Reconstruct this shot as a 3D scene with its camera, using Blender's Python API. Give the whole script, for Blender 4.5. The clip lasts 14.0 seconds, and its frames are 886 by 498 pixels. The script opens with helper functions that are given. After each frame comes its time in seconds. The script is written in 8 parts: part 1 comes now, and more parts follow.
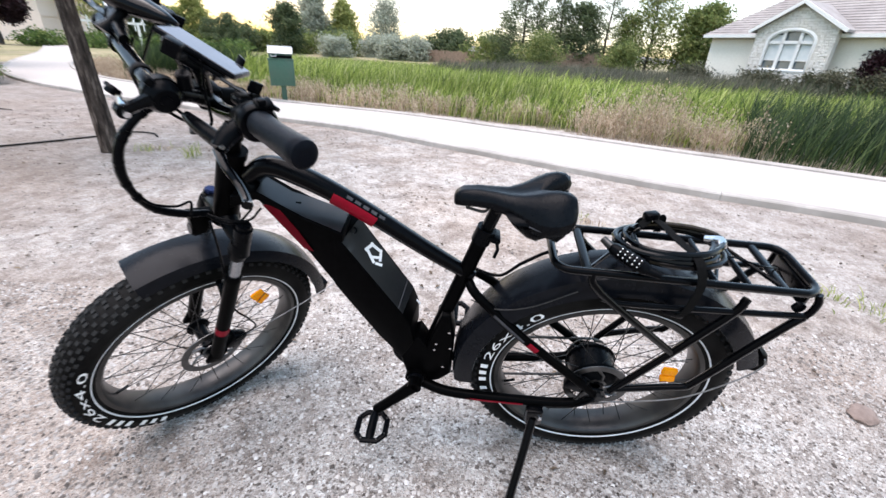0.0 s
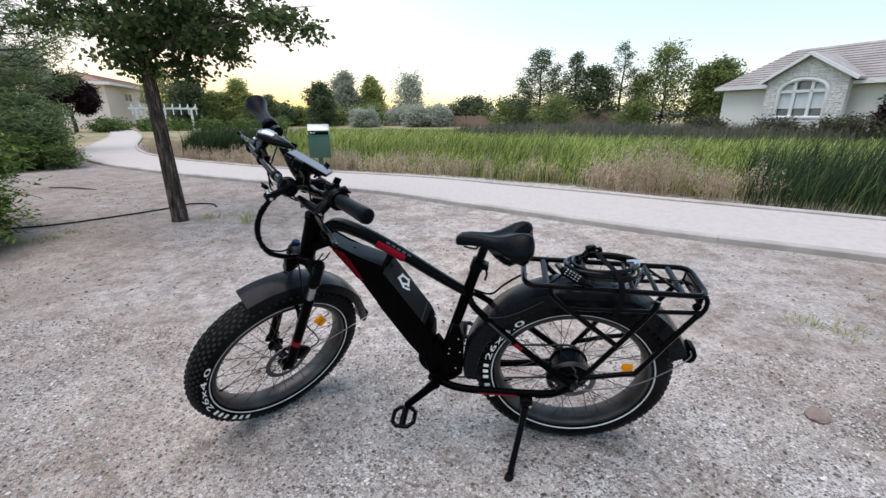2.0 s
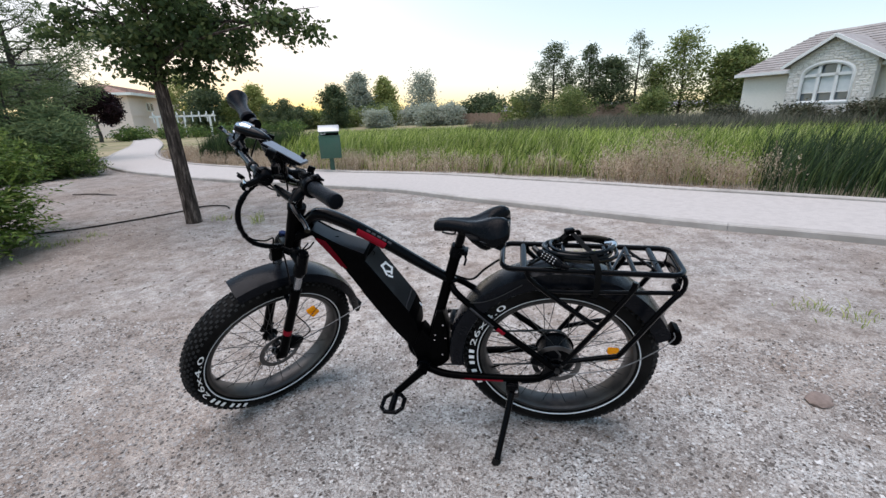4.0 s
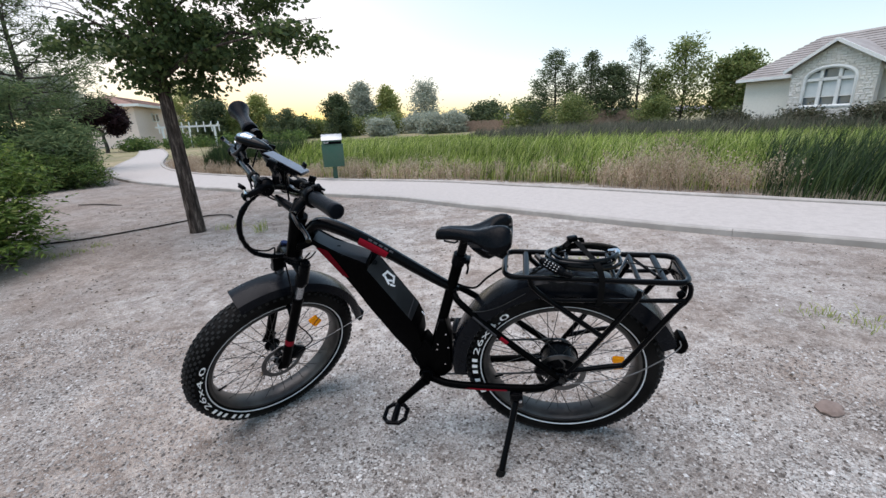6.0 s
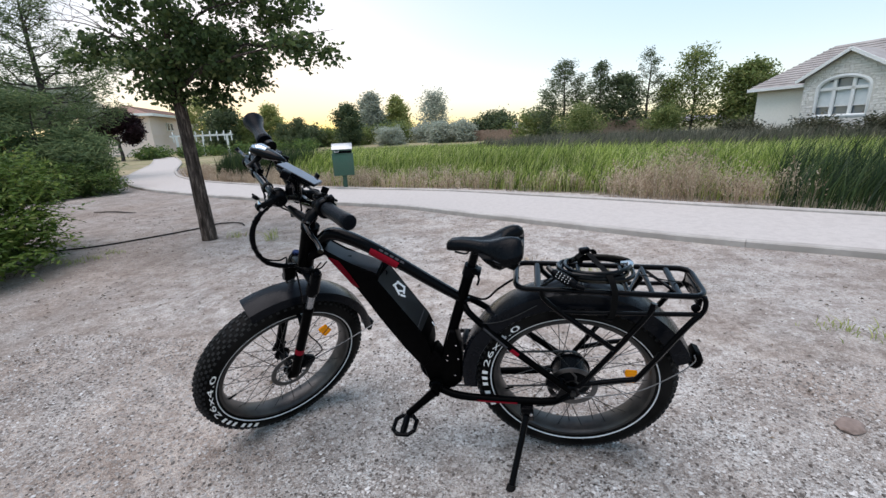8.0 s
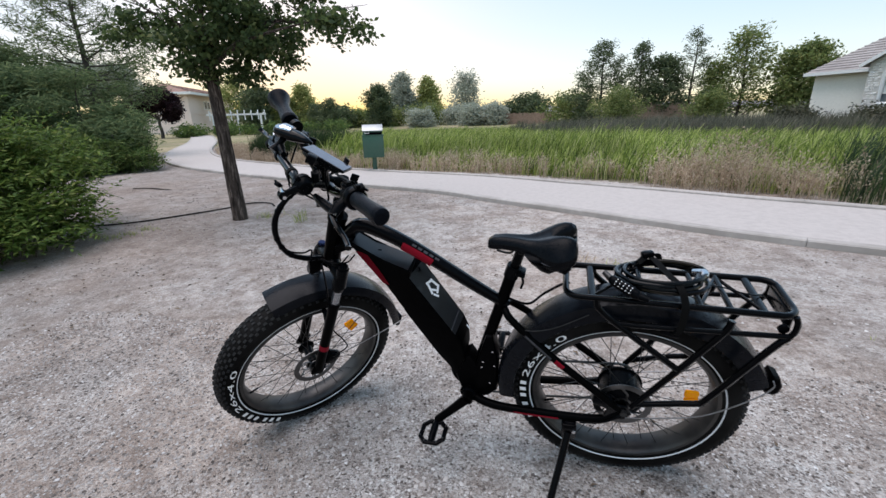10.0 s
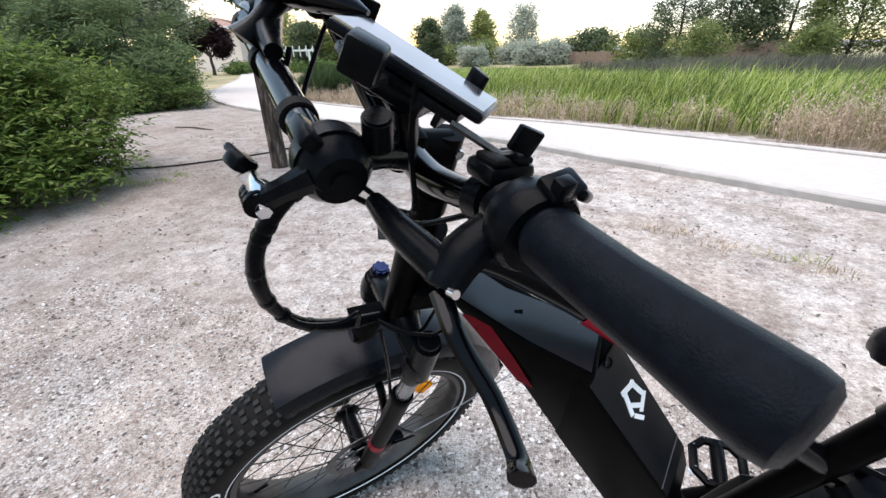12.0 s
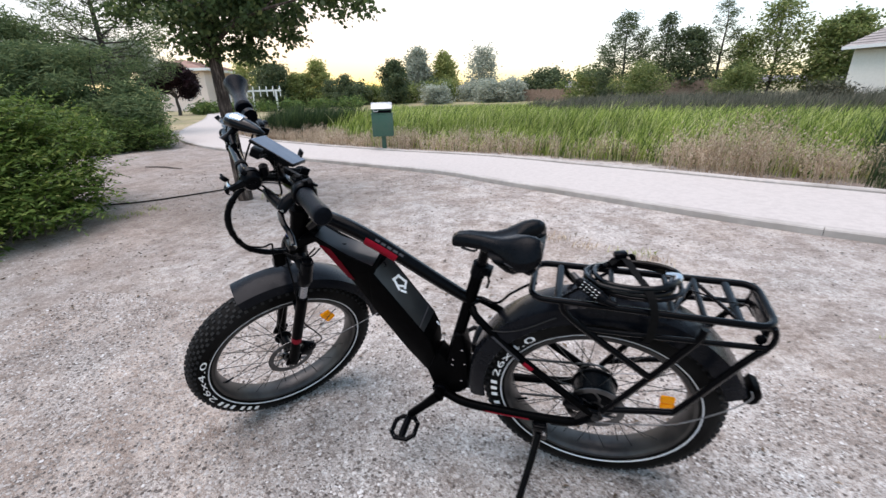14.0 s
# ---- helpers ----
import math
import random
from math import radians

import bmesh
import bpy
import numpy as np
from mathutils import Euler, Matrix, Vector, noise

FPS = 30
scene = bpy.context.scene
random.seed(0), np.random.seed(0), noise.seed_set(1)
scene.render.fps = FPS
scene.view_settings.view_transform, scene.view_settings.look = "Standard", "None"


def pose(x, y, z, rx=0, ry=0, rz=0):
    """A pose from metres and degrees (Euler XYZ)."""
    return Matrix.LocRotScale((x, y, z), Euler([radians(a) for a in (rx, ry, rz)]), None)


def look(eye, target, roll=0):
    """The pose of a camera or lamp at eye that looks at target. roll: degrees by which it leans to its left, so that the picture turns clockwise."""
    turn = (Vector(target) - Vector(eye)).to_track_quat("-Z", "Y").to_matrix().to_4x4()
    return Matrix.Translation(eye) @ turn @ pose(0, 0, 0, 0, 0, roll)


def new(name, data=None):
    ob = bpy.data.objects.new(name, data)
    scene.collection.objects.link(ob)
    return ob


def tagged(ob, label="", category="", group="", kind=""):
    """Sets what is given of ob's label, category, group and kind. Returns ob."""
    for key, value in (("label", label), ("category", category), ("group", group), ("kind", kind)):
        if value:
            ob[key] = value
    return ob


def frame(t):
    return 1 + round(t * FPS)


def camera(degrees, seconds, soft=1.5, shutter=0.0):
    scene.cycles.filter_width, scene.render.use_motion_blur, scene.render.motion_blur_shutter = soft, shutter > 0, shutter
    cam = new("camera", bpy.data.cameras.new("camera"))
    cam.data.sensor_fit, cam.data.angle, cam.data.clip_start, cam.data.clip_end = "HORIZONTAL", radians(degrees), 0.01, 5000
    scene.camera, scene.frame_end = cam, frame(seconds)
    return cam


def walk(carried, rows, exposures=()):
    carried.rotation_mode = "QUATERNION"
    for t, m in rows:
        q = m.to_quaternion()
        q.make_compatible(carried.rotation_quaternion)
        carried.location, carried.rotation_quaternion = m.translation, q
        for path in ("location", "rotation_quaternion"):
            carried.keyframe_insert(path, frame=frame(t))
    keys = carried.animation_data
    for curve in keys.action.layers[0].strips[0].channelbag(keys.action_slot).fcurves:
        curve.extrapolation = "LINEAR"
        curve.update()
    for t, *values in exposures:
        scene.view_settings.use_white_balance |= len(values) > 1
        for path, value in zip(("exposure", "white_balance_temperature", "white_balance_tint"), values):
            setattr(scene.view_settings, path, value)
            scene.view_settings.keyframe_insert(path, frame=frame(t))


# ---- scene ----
cam = camera(93.9, 14.0, 1.45, 0.4)
PATH = [
    (0, (0.006, -0.065, 1.201), (-0.079, 1.738, 0.34), 3.3),
    (0.5, (0.044, -0.235, 1.265), (-0.14, 1.606, 0.506), 2.8),
    (1, (0.046, -0.389, 1.306), (-0.131, 1.483, 0.624), 1.9),
    (1.5, (0.018, -0.49, 1.309), (-0.182, 1.394, 0.666), 0.8),
    (2, (0.102, -0.522, 1.311), (-0.129, 1.367, 0.698), 0.0),
    (2.5, (0.195, -0.541, 1.29), (-0.051, 1.346, 0.675), -0.6),
    (3, (0.237, -0.532, 1.272), (-0.033, 1.349, 0.648), -1.2),
    (5.5, (0.23, -0.539, 1.276), (-0.108, 1.34, 0.679), -2.4),
    (6, (0.238, -0.524, 1.276), (-0.091, 1.36, 0.691), -2.6),
    (6.5, (0.244, -0.534, 1.277), (-0.083, 1.355, 0.707), -2.7),
    (7, (0.24, -0.533, 1.279), (-0.095, 1.359, 0.723), -2.7),
    (7.5, (0.233, -0.527, 1.284), (-0.116, 1.366, 0.74), -2.6),
    (10, (0.157, -0.377, 1.282), (-0.332, 1.462, 0.668), -1.7),
    (10.5, (-0.026, -0.105, 1.276), (-0.552, 1.703, 0.603), -1.2),
    (11, (-0.218, 0.206, 1.211), (-0.794, 1.974, 0.462), -1.0),
    (11.5, (-0.29, 0.355, 1.183), (-0.933, 2.07, 0.357), -1.2),
    (12, (-0.296, 0.341, 1.186), (-0.962, 2.036, 0.336), -1.3),
    (12.5, (-0.21, 0.243, 1.236), (-0.869, 1.948, 0.409), -1.8),
    (13, (-0.065, 0.021, 1.29), (-0.667, 1.759, 0.507), -1.2),
    (13.5, (0.1, -0.142, 1.303), (-0.467, 1.627, 0.562), -1.1),
    (14, (0.287, -0.264, 1.308), (-0.268, 1.521, 0.599), -1.8),
]
EXPOSURES = [(0, 1.10, 6560, 20), (0.5, 0.85, 6560, 20), (1, 0.64, 6510, 19), (2, 0.44, 6460, 18), (3, 0.36, 6410, 18), (7.5, 0.36, 6410, 17), (10, 0.29, 6410, 18), (10.5, 0.34, 6460, 18), (11.2, 0.69, 6510, 18), (12.5, 1.05, 6560, 18), (13, 0.90, 6560, 19), (14, 0.65, 6560, 20)]
walk(cam, [(t, look(eye, target, roll)) for t, eye, target, roll in PATH], EXPOSURES)
SKY = 0.72

SUN_DIR = Vector((-0.56, 0.83, 0.06)).normalized()

# ---- world, sun ----
world = bpy.data.worlds.new("sky")
scene.world = world
world.use_nodes = True
wn = world.node_tree.nodes
sky = wn.new("ShaderNodeTexSky")
sky.sky_type = 'NISHITA'
sky.sun_disc = False
sky.sun_elevation = radians(4.0)
sky.sun_rotation = math.atan2(SUN_DIR.x, SUN_DIR.y)
sky.altitude = 1300.0
sky.air_density, sky.dust_density, sky.ozone_density = 1.0, 1.1, 1.9
wn["Background"].inputs["Strength"].default_value = SKY
soft_sky = wn.new("ShaderNodeGamma")
soft_sky.inputs["Gamma"].default_value = 0.16
world.node_tree.links.new(sky.outputs["Color"], soft_sky.inputs["Color"])
tinted = wn.new("ShaderNodeHueSaturation")
tinted.inputs["Saturation"].default_value = 3.0
world.node_tree.links.new(soft_sky.outputs["Color"], tinted.inputs["Color"])
world.node_tree.links.new(tinted.outputs["Color"], wn["Background"].inputs["Color"])
sun = new("sun", bpy.data.lights.new("sun", 'SUN'))
sun.data.energy, sun.data.angle, sun.data.color = 2.7, radians(60), (1.0, 0.93, 0.87)
sun.matrix_world = look(Vector((-0.16, -0.12, 0.97)) * 50, (0, 0, 0))


# ---- materials ----
def ramp(nt, fac, stops):
    r = nt.nodes.new("ShaderNodeValToRGB")
    els = r.color_ramp.elements
    while len(els) < len(stops):
        els.new(0.5)
    for e, (p, c) in zip(els, stops):
        e.position, e.color = p, (*c, 1)
    nt.links.new(fac, r.inputs[0])
    return r.outputs[0]


def noise_of(nt, scale, detail=4.0, rough=0.6, kind="Object"):
    co = nt.nodes.new("ShaderNodeTexCoord")
    n = nt.nodes.new("ShaderNodeTexNoise")
    n.inputs["Scale"].default_value, n.inputs["Detail"].default_value, n.inputs["Roughness"].default_value = scale, detail, rough
    nt.links.new(co.outputs[kind], n.inputs["Vector"])
    return n.outputs["Fac"]


def mixed(nt, fac, a, b, blend='MIX'):
    m = nt.nodes.new("ShaderNodeMix")
    m.data_type, m.blend_type = 'RGBA', blend
    for sock, v in ((m.inputs["Factor"], fac), (m.inputs["A"], a), (m.inputs["B"], b)):
        if isinstance(v, (float, int)):
            sock.default_value = v
        elif isinstance(v, tuple):
            sock.default_value = (*v, 1)
        else:
            nt.links.new(v, sock)
    return m.outputs["Result"]


def base_mat(name):
    m = bpy.data.materials.new(name)
    m.use_nodes = True
    return m, m.node_tree, m.node_tree.nodes["Principled BSDF"]


def surf(name, c1, c2=None, scale=20.0, rough=0.6, metal=0.0, bump=0.0, bscale=None, big=None, rvar=0.1, coat=0.0, spec=0.5):
    """A painted, plastic, metal or mineral surface with fine and coarse variation."""
    m, nt, p = base_mat(name)
    c2 = c2 or tuple(min(1, v * 1.25 + 0.002) for v in c1)
    f = noise_of(nt, scale)
    col = ramp(nt, f, [(0.3, c1), (0.7, c2)])
    if big:
        g = noise_of(nt, scale / 9.0, 3.0)
        col = mixed(nt, ramp(nt, g, [(0.42, (0, 0, 0)), (0.66, (1, 1, 1))]), col, big)
    nt.links.new(col, p.inputs["Base Color"])
    mr = nt.nodes.new("ShaderNodeMapRange")
    mr.inputs["To Min"].default_value, mr.inputs["To Max"].default_value = max(0.02, rough - rvar), min(1, rough + rvar)
    nt.links.new(noise_of(nt, scale * 0.4), mr.inputs["Value"])
    nt.links.new(mr.outputs[0], p.inputs["Roughness"])
    p.inputs["Metallic"].default_value = metal
    p.inputs["Coat Weight"].default_value = coat
    p.inputs["Specular IOR Level"].default_value = spec
    if bump:
        b = nt.nodes.new("ShaderNodeBump")
        b.inputs["Strength"].default_value, b.inputs["Distance"].default_value = bump, 0.004
        nt.links.new(noise_of(nt, bscale or scale * 3, 6.0), b.inputs["Height"])
        nt.links.new(b.outputs[0], p.inputs["Normal"])
    return m


def lacquer(name, c1, c2, rough, low, high, bump=0.03, bscale=300, scale=60, big=None, rise=(0.42, 0.80)):
    """Dark paint, plastic or rubber whose gloss grows towards glancing angles."""
    m = surf(name, c1, c2, scale, rough, rvar=rough * 0.3, bump=bump, bscale=bscale, big=big)
    nt = m.node_tree
    lw = nt.nodes.new("ShaderNodeLayerWeight")
    lw.inputs["Blend"].default_value = 0.5
    mr = nt.nodes.new("ShaderNodeMapRange")
    mr.inputs["From Min"].default_value, mr.inputs["From Max"].default_value = rise
    mr.inputs["To Min"].default_value, mr.inputs["To Max"].default_value = low, high
    nt.links.new(lw.outputs["Facing"], mr.inputs["Value"])
    nt.links.new(mr.outputs[0], nt.nodes["Principled BSDF"].inputs["Specular IOR Level"])
    return m


def leafy(name, stops, rough=0.55, through_light=0.35, spec=0.3):
    """Leaves or blades: each its own tint; some light passes through."""
    m, nt, p = base_mat(name)
    g = nt.nodes.new("ShaderNodeNewGeometry")
    col = ramp(nt, g.outputs["Random Per Island"], stops)
    patch = noise_of(nt, 0.6, 3.0)
    col = mixed(nt, ramp(nt, patch, [(0.35, (0, 0, 0)), (0.7, (0.45, 0.45, 0.45))]), col, tuple(v * 0.72 for v in stops[0][1]))
    nt.links.new(col, p.inputs["Base Color"])
    p.inputs["Roughness"].default_value = rough
    p.inputs["Specular IOR Level"].default_value = spec
    t = nt.nodes.new("ShaderNodeBsdfTranslucent")
    nt.links.new(col, t.inputs["Color"])
    mx = nt.nodes.new("ShaderNodeMixShader")
    mx.inputs[0].default_value = through_light
    nt.links.new(p.outputs[0], mx.inputs[1])
    nt.links.new(t.outputs[0], mx.inputs[2])
    nt.links.new(mx.outputs[0], nt.nodes["Material Output"].inputs["Surface"])
    return m


def gravel_mat():
    """Decomposed granite: pale chips among fines, warm dirt patches."""
    m, nt, p = base_mat("decomposed_granite")
    co = nt.nodes.new("ShaderNodeTexCoord")

    def cells(scale):
        v = nt.nodes.new("ShaderNodeTexVoronoi")
        v.inputs["Scale"].default_value = scale
        nt.links.new(co.outputs["Object"], v.inputs["Vector"])
        sp = nt.nodes.new("ShaderNodeSeparateColor")
        nt.links.new(v.outputs["Color"], sp.inputs[0])
        return v, sp
    v1, s1 = cells(135)
    v2, s2 = cells(310)
    chips = ramp(nt, s1.outputs[0], [(0.0, (0.05, 0.044, 0.040)), (0.14, (0.19, 0.168, 0.152)), (0.34, (0.395, 0.374, 0.356)), (0.82, (0.50, 0.478, 0.460)), (1.0, (0.63, 0.612, 0.60))])
    fines = ramp(nt, s2.outputs[1], [(0.0, (0.13, 0.11, 0.096)), (0.25, (0.385, 0.358, 0.335)), (0.78, (0.51, 0.480, 0.455)), (1.0, (0.61, 0.588, 0.57))])
    where = noise_of(nt, 2.2, 6.0, 0.7)
    col = mixed(nt, ramp(nt, where, [(0.40, (0, 0, 0)), (0.60, (1, 1, 1))]), chips, fines)
    # smooth pale sand lies between the bicycle and the path
    place = nt.nodes.new("ShaderNodeSeparateXYZ")
    nt.links.new(co.outputs["Object"], place.inputs[0])
    sandy = nt.nodes.new("ShaderNodeMapRange")
    sandy.inputs["From Min"].default_value, sandy.inputs["From Max"].default_value = 1.0, 2.7
    nt.links.new(place.outputs["Y"], sandy.inputs["Value"])
    sand_where = nt.nodes.new("ShaderNodeMath")
    sand_where.operation = 'MULTIPLY'
    nt.links.new(sandy.outputs[0], sand_where.inputs[0])
    nt.links.new(ramp(nt, noise_of(nt, 1.3, 8.0, 0.72), [(0.28, (0, 0, 0)), (0.55, (1, 1, 1))]), sand_where.inputs[1])
    sand = mixed(nt, noise_of(nt, 70.0, 6.0, 0.75), (0.405, 0.362, 0.336), (0.555, 0.506, 0.475))
    col = mixed(nt, ramp(nt, sand_where.outputs[0], [(0.06, (0, 0, 0)), (0.7, (0.86, 0.86, 0.86))]), col, sand)
    dirt = noise_of(nt, 0.55, 7.0, 0.66)
    col = mixed(nt, ramp(nt, dirt, [(0.44, (0, 0, 0)), (0.60, (0.62, 0.62, 0.62))]), col, mixed(nt, s2.outputs[0], (0.33, 0.255, 0.21), (0.50, 0.41, 0.35)))
    dark = noise_of(nt, 2.6, 9.0, 0.78)
    col = mixed(nt, ramp(nt, dark, [(0.54, (0, 0, 0)), (0.70, (0.45, 0.45, 0.45))]), col, (0.21, 0.172, 0.15))
    # scuffs and trodden hollows
    for sc, lo in ((1.6, 0.81), (7.0, 0.74), (30.0, 0.78), (75.0, 0.80)):
        col = mixed(nt, 1.0, col, ramp(nt, noise_of(nt, sc, 8.0, 0.72), [(0.40, (lo, lo * 0.965, lo * 0.94)), (0.56, (1.105, 1.115, 1.118))]), 'MULTIPLY')
    # browner, finer dirt spreads over the ground behind the parked bicycle
    spread = nt.nodes.new("ShaderNodeMapRange")
    spread.inputs["From Min"].default_value, spread.inputs["From Max"].default_value = 0.3, 3.2
    nt.links.new(place.outputs["X"], spread.inputs["Value"])
    edge = nt.nodes.new("ShaderNodeMath")
    edge.operation = 'MULTIPLY'
    nt.links.new(spread.outputs[0], edge.inputs[0])
    nt.links.new(noise_of(nt, 1.6, 8.0, 0.75), edge.inputs[1])
    col = mixed(nt, ramp(nt, edge.outputs[0], [(0.12, (0, 0, 0)), (0.46, (1, 1, 1))]), col, mixed(nt, 0.34, col, (0.19, 0.150, 0.126)))
    # brown soil and old leaf crumbs under the tree and bushes
    under = nt.nodes.new("ShaderNodeMapRange")
    under.inputs["From Min"].default_value, under.inputs["From Max"].default_value = -0.4, -4.4
    nt.links.new(place.outputs["X"], under.inputs["Value"])
    soil = nt.nodes.new("ShaderNodeMath")
    soil.operation = 'MULTIPLY'
    nt.links.new(under.outputs[0], soil.inputs[0])
    nt.links.new(noise_of(nt, 1.9, 8.0, 0.75), soil.inputs[1])
    col = mixed(nt, ramp(nt, soil.outputs[0], [(0.10, (0, 0, 0)), (0.52, (1, 1, 1))]), col, mixed(nt, 0.55, col, (0.20, 0.162, 0.140)))
    nt.links.new(col, p.inputs["Base Color"])
    p.inputs["Roughness"].default_value = 0.95
    p.inputs["Specular IOR Level"].default_value = 0.2
    b = nt.nodes.new("ShaderNodeBump")
    b.inputs["Strength"].default_value, b.inputs["Distance"].default_value = 1.0, 0.009
    hh = nt.nodes.new("ShaderNodeMath")
    hh.operation = 'ADD'
    nt.links.new(v1.outputs["Distance"], hh.inputs[0])
    nt.links.new(noise_of(nt, 55, 6.0, 0.75), hh.inputs[1])
    nt.links.new(hh.outputs[0], b.inputs["Height"])
    nt.links.new(b.outputs[0], p.inputs["Normal"])
    return m


GRAVEL = gravel_mat()
SOIL = surf("marsh_soil", (0.10, 0.085, 0.055), (0.19, 0.165, 0.11), 6, 0.95, bump=0.5)
TURF = surf("dry_turf", (0.22, 0.19, 0.115), (0.38, 0.31, 0.20), 3, 0.95, bump=0.6, bscale=25, big=(0.16, 0.165, 0.075), spec=0.1)
MORTAR = surf("pale_mortar", (0.58, 0.55, 0.50), (0.66, 0.63, 0.58), 14, 0.95, bump=0.3)
PATH_SAND = surf("path_sand", (0.40, 0.362, 0.337), (0.49, 0.45, 0.422), 130, 0.95, bump=0.6, bscale=300, big=(0.405, 0.368, 0.344), spec=0.1)
CURB = surf("kerb_concrete", (0.36, 0.332, 0.308), (0.46, 0.425, 0.395), 14, 0.9, bump=0.4, bscale=70, big=(0.30, 0.275, 0.25), spec=0.15)
PEBBLE = leafy("pebble_stone", [(0.0, (0.06, 0.05, 0.044)), (0.25, (0.205, 0.180, 0.162)), (0.55, (0.41, 0.378, 0.350)), (0.88, (0.51, 0.478, 0.450)), (1.0, (0.66, 0.64, 0.62))], 0.9, 0.0)
RED_STONE = surf("red_stone", (0.145, 0.105, 0.088), (0.225, 0.168, 0.142), 30, 0.9, bump=0.8)
GREY_STONE = surf("grey_stone", (0.16, 0.15, 0.15), (0.24, 0.23, 0.22), 30, 0.9, bump=0.5)

BLACK = lacquer("black_satin_paint", (0.0010, 0.0011, 0.0015), (0.0020, 0.0022, 0.0028), 0.20, 0.05, 1.1, 0.02, rise=(0.28, 0.66))
FRAME = lacquer("black_frame_paint", (0.0007, 0.0007, 0.0008), (0.0016, 0.0016, 0.0018), 0.34, 0.02, 0.06)
GLOSS = lacquer("black_gloss_paint", (0.0006, 0.0006, 0.0009), (0.0014, 0.0014, 0.0019), 0.10, 0.12, 1.2, 0.02, rise=(0.28, 0.70))
PLASTIC = lacquer("black_plastic", (0.0010, 0.0012, 0.0017), (0.0024, 0.0028, 0.0037), 0.28, 0.04, 0.40, 0.08, 500, 90, rise=(0.36, 0.78))
FENDER = lacquer("fender_plastic", (0.0030, 0.0036, 0.0052), (0.0055, 0.0065, 0.0090), 0.26, 0.10, 0.5, 0.02, 400, 50, rise=(0.36, 0.72))
RUBBER = lacquer("tyre_rubber", (0.0022, 0.0022, 0.0022), (0.006, 0.0057, 0.0054), 0.55, 0.03, 0.15, 0.15, 350, 40, (0.013, 0.012, 0.0115))
TREAD = surf("tread_rubber", (0.0095, 0.0098, 0.0105), (0.018, 0.0182, 0.019), 45, 0.7, bump=0.25, bscale=300, big=(0.029, 0.028, 0.027), spec=0.14)
GRIP = lacquer("grip_foam", (0.0014, 0.0020, 0.0036), (0.0032, 0.0044, 0.0072), 0.36, 0.05, 0.4, 0.3, 700, 120)
VINYL = lacquer("saddle_vinyl", (0.0012, 0.0016, 0.0024), (0.0028, 0.0036, 0.005), 0.2, 0.08, 0.45, 0.2, 600, 120)
RED = surf("red_paint", (0.17, 0.001, 0.009), (0.22, 0.002, 0.013), 60, 0.3, spec=0.12)
STRAP = surf("black_webbing", (0.002, 0.002, 0.002), (0.005, 0.005, 0.005), 200, 0.8, bump=0.4, bscale=600, spec=0.08)
# blue-grey base and strong gloss put the sky's sheen into this plastic
COVER_SHEEN = surf("cover_sheen_satin", (0.006, 0.007, 0.0092), (0.011, 0.0125, 0.016), 80, 0.34, rvar=0.05, bump=0.03, bscale=400, coat=0.5, spec=0.95)
RIM = surf("rim_black", (0.02, 0.02, 0.021), (0.035, 0.034, 0.034), 40, 0.38, metal=0.6, rvar=0.08, big=(0.07, 0.065, 0.06))
STEEL = surf("spoke_steel", (0.03, 0.03, 0.03), (0.05, 0.05, 0.05), 80, 0.4, metal=0.8)
CHROME = surf("polished_alloy", (0.60, 0.60, 0.62), (0.70, 0.70, 0.72), 60, 0.18, metal=1.0)
DISC = surf("brake_disc_steel", (0.11, 0.11, 0.11), (0.16, 0.16, 0.16), 60, 0.35, metal=1.0)
WIRE = surf("dull_wire", (0.20, 0.20, 0.205), (0.30, 0.30, 0.305), 80, 0.42, metal=0.8)
STANCHION = surf("stanchion_alloy", (0.30, 0.31, 0.33), (0.38, 0.39, 0.41), 60, 0.25, metal=0.9)
WHITE = surf("white_print", (0.78, 0.78, 0.78), (0.84, 0.84, 0.84), 60, 0.6)
STRIPE = surf("reflective_stripe", (0.62, 0.63, 0.65), (0.72, 0.73, 0.75), 60, 0.4)
ORANGE = surf("amber_reflector", (1.0, 0.27, 0.0), (1.0, 0.40, 0.004), 200, 0.25, spec=0.2)
BLUE = surf("blue_anodised", (0.010, 0.018, 0.06), (0.016, 0.028, 0.09), 80, 0.3, metal=0.7)
PANE = surf("dark_window", (0.018, 0.020, 0.024), (0.03, 0.033, 0.038), 4, 0.3, spec=0.1)
LENS = surf("lamp_lens", (0.012, 0.013, 0.015), (0.025, 0.026, 0.03), 200, 0.1, spec=0.3)
REDLENS = surf("red_lens", (0.06, 0.006, 0.006), (0.09, 0.01, 0.01), 200, 0.2, coat=0.3)
SCREEN = surf("phone_glass", (0.16, 0.17, 0.20), (0.21, 0.22, 0.25), 20, 0.10, metal=0.85, rvar=0.03, spec=0.9)
GREY_PRINT = surf("grey_print", (0.035, 0.035, 0.04), (0.06, 0.06, 0.065), 60, 0.6, spec=0.1)

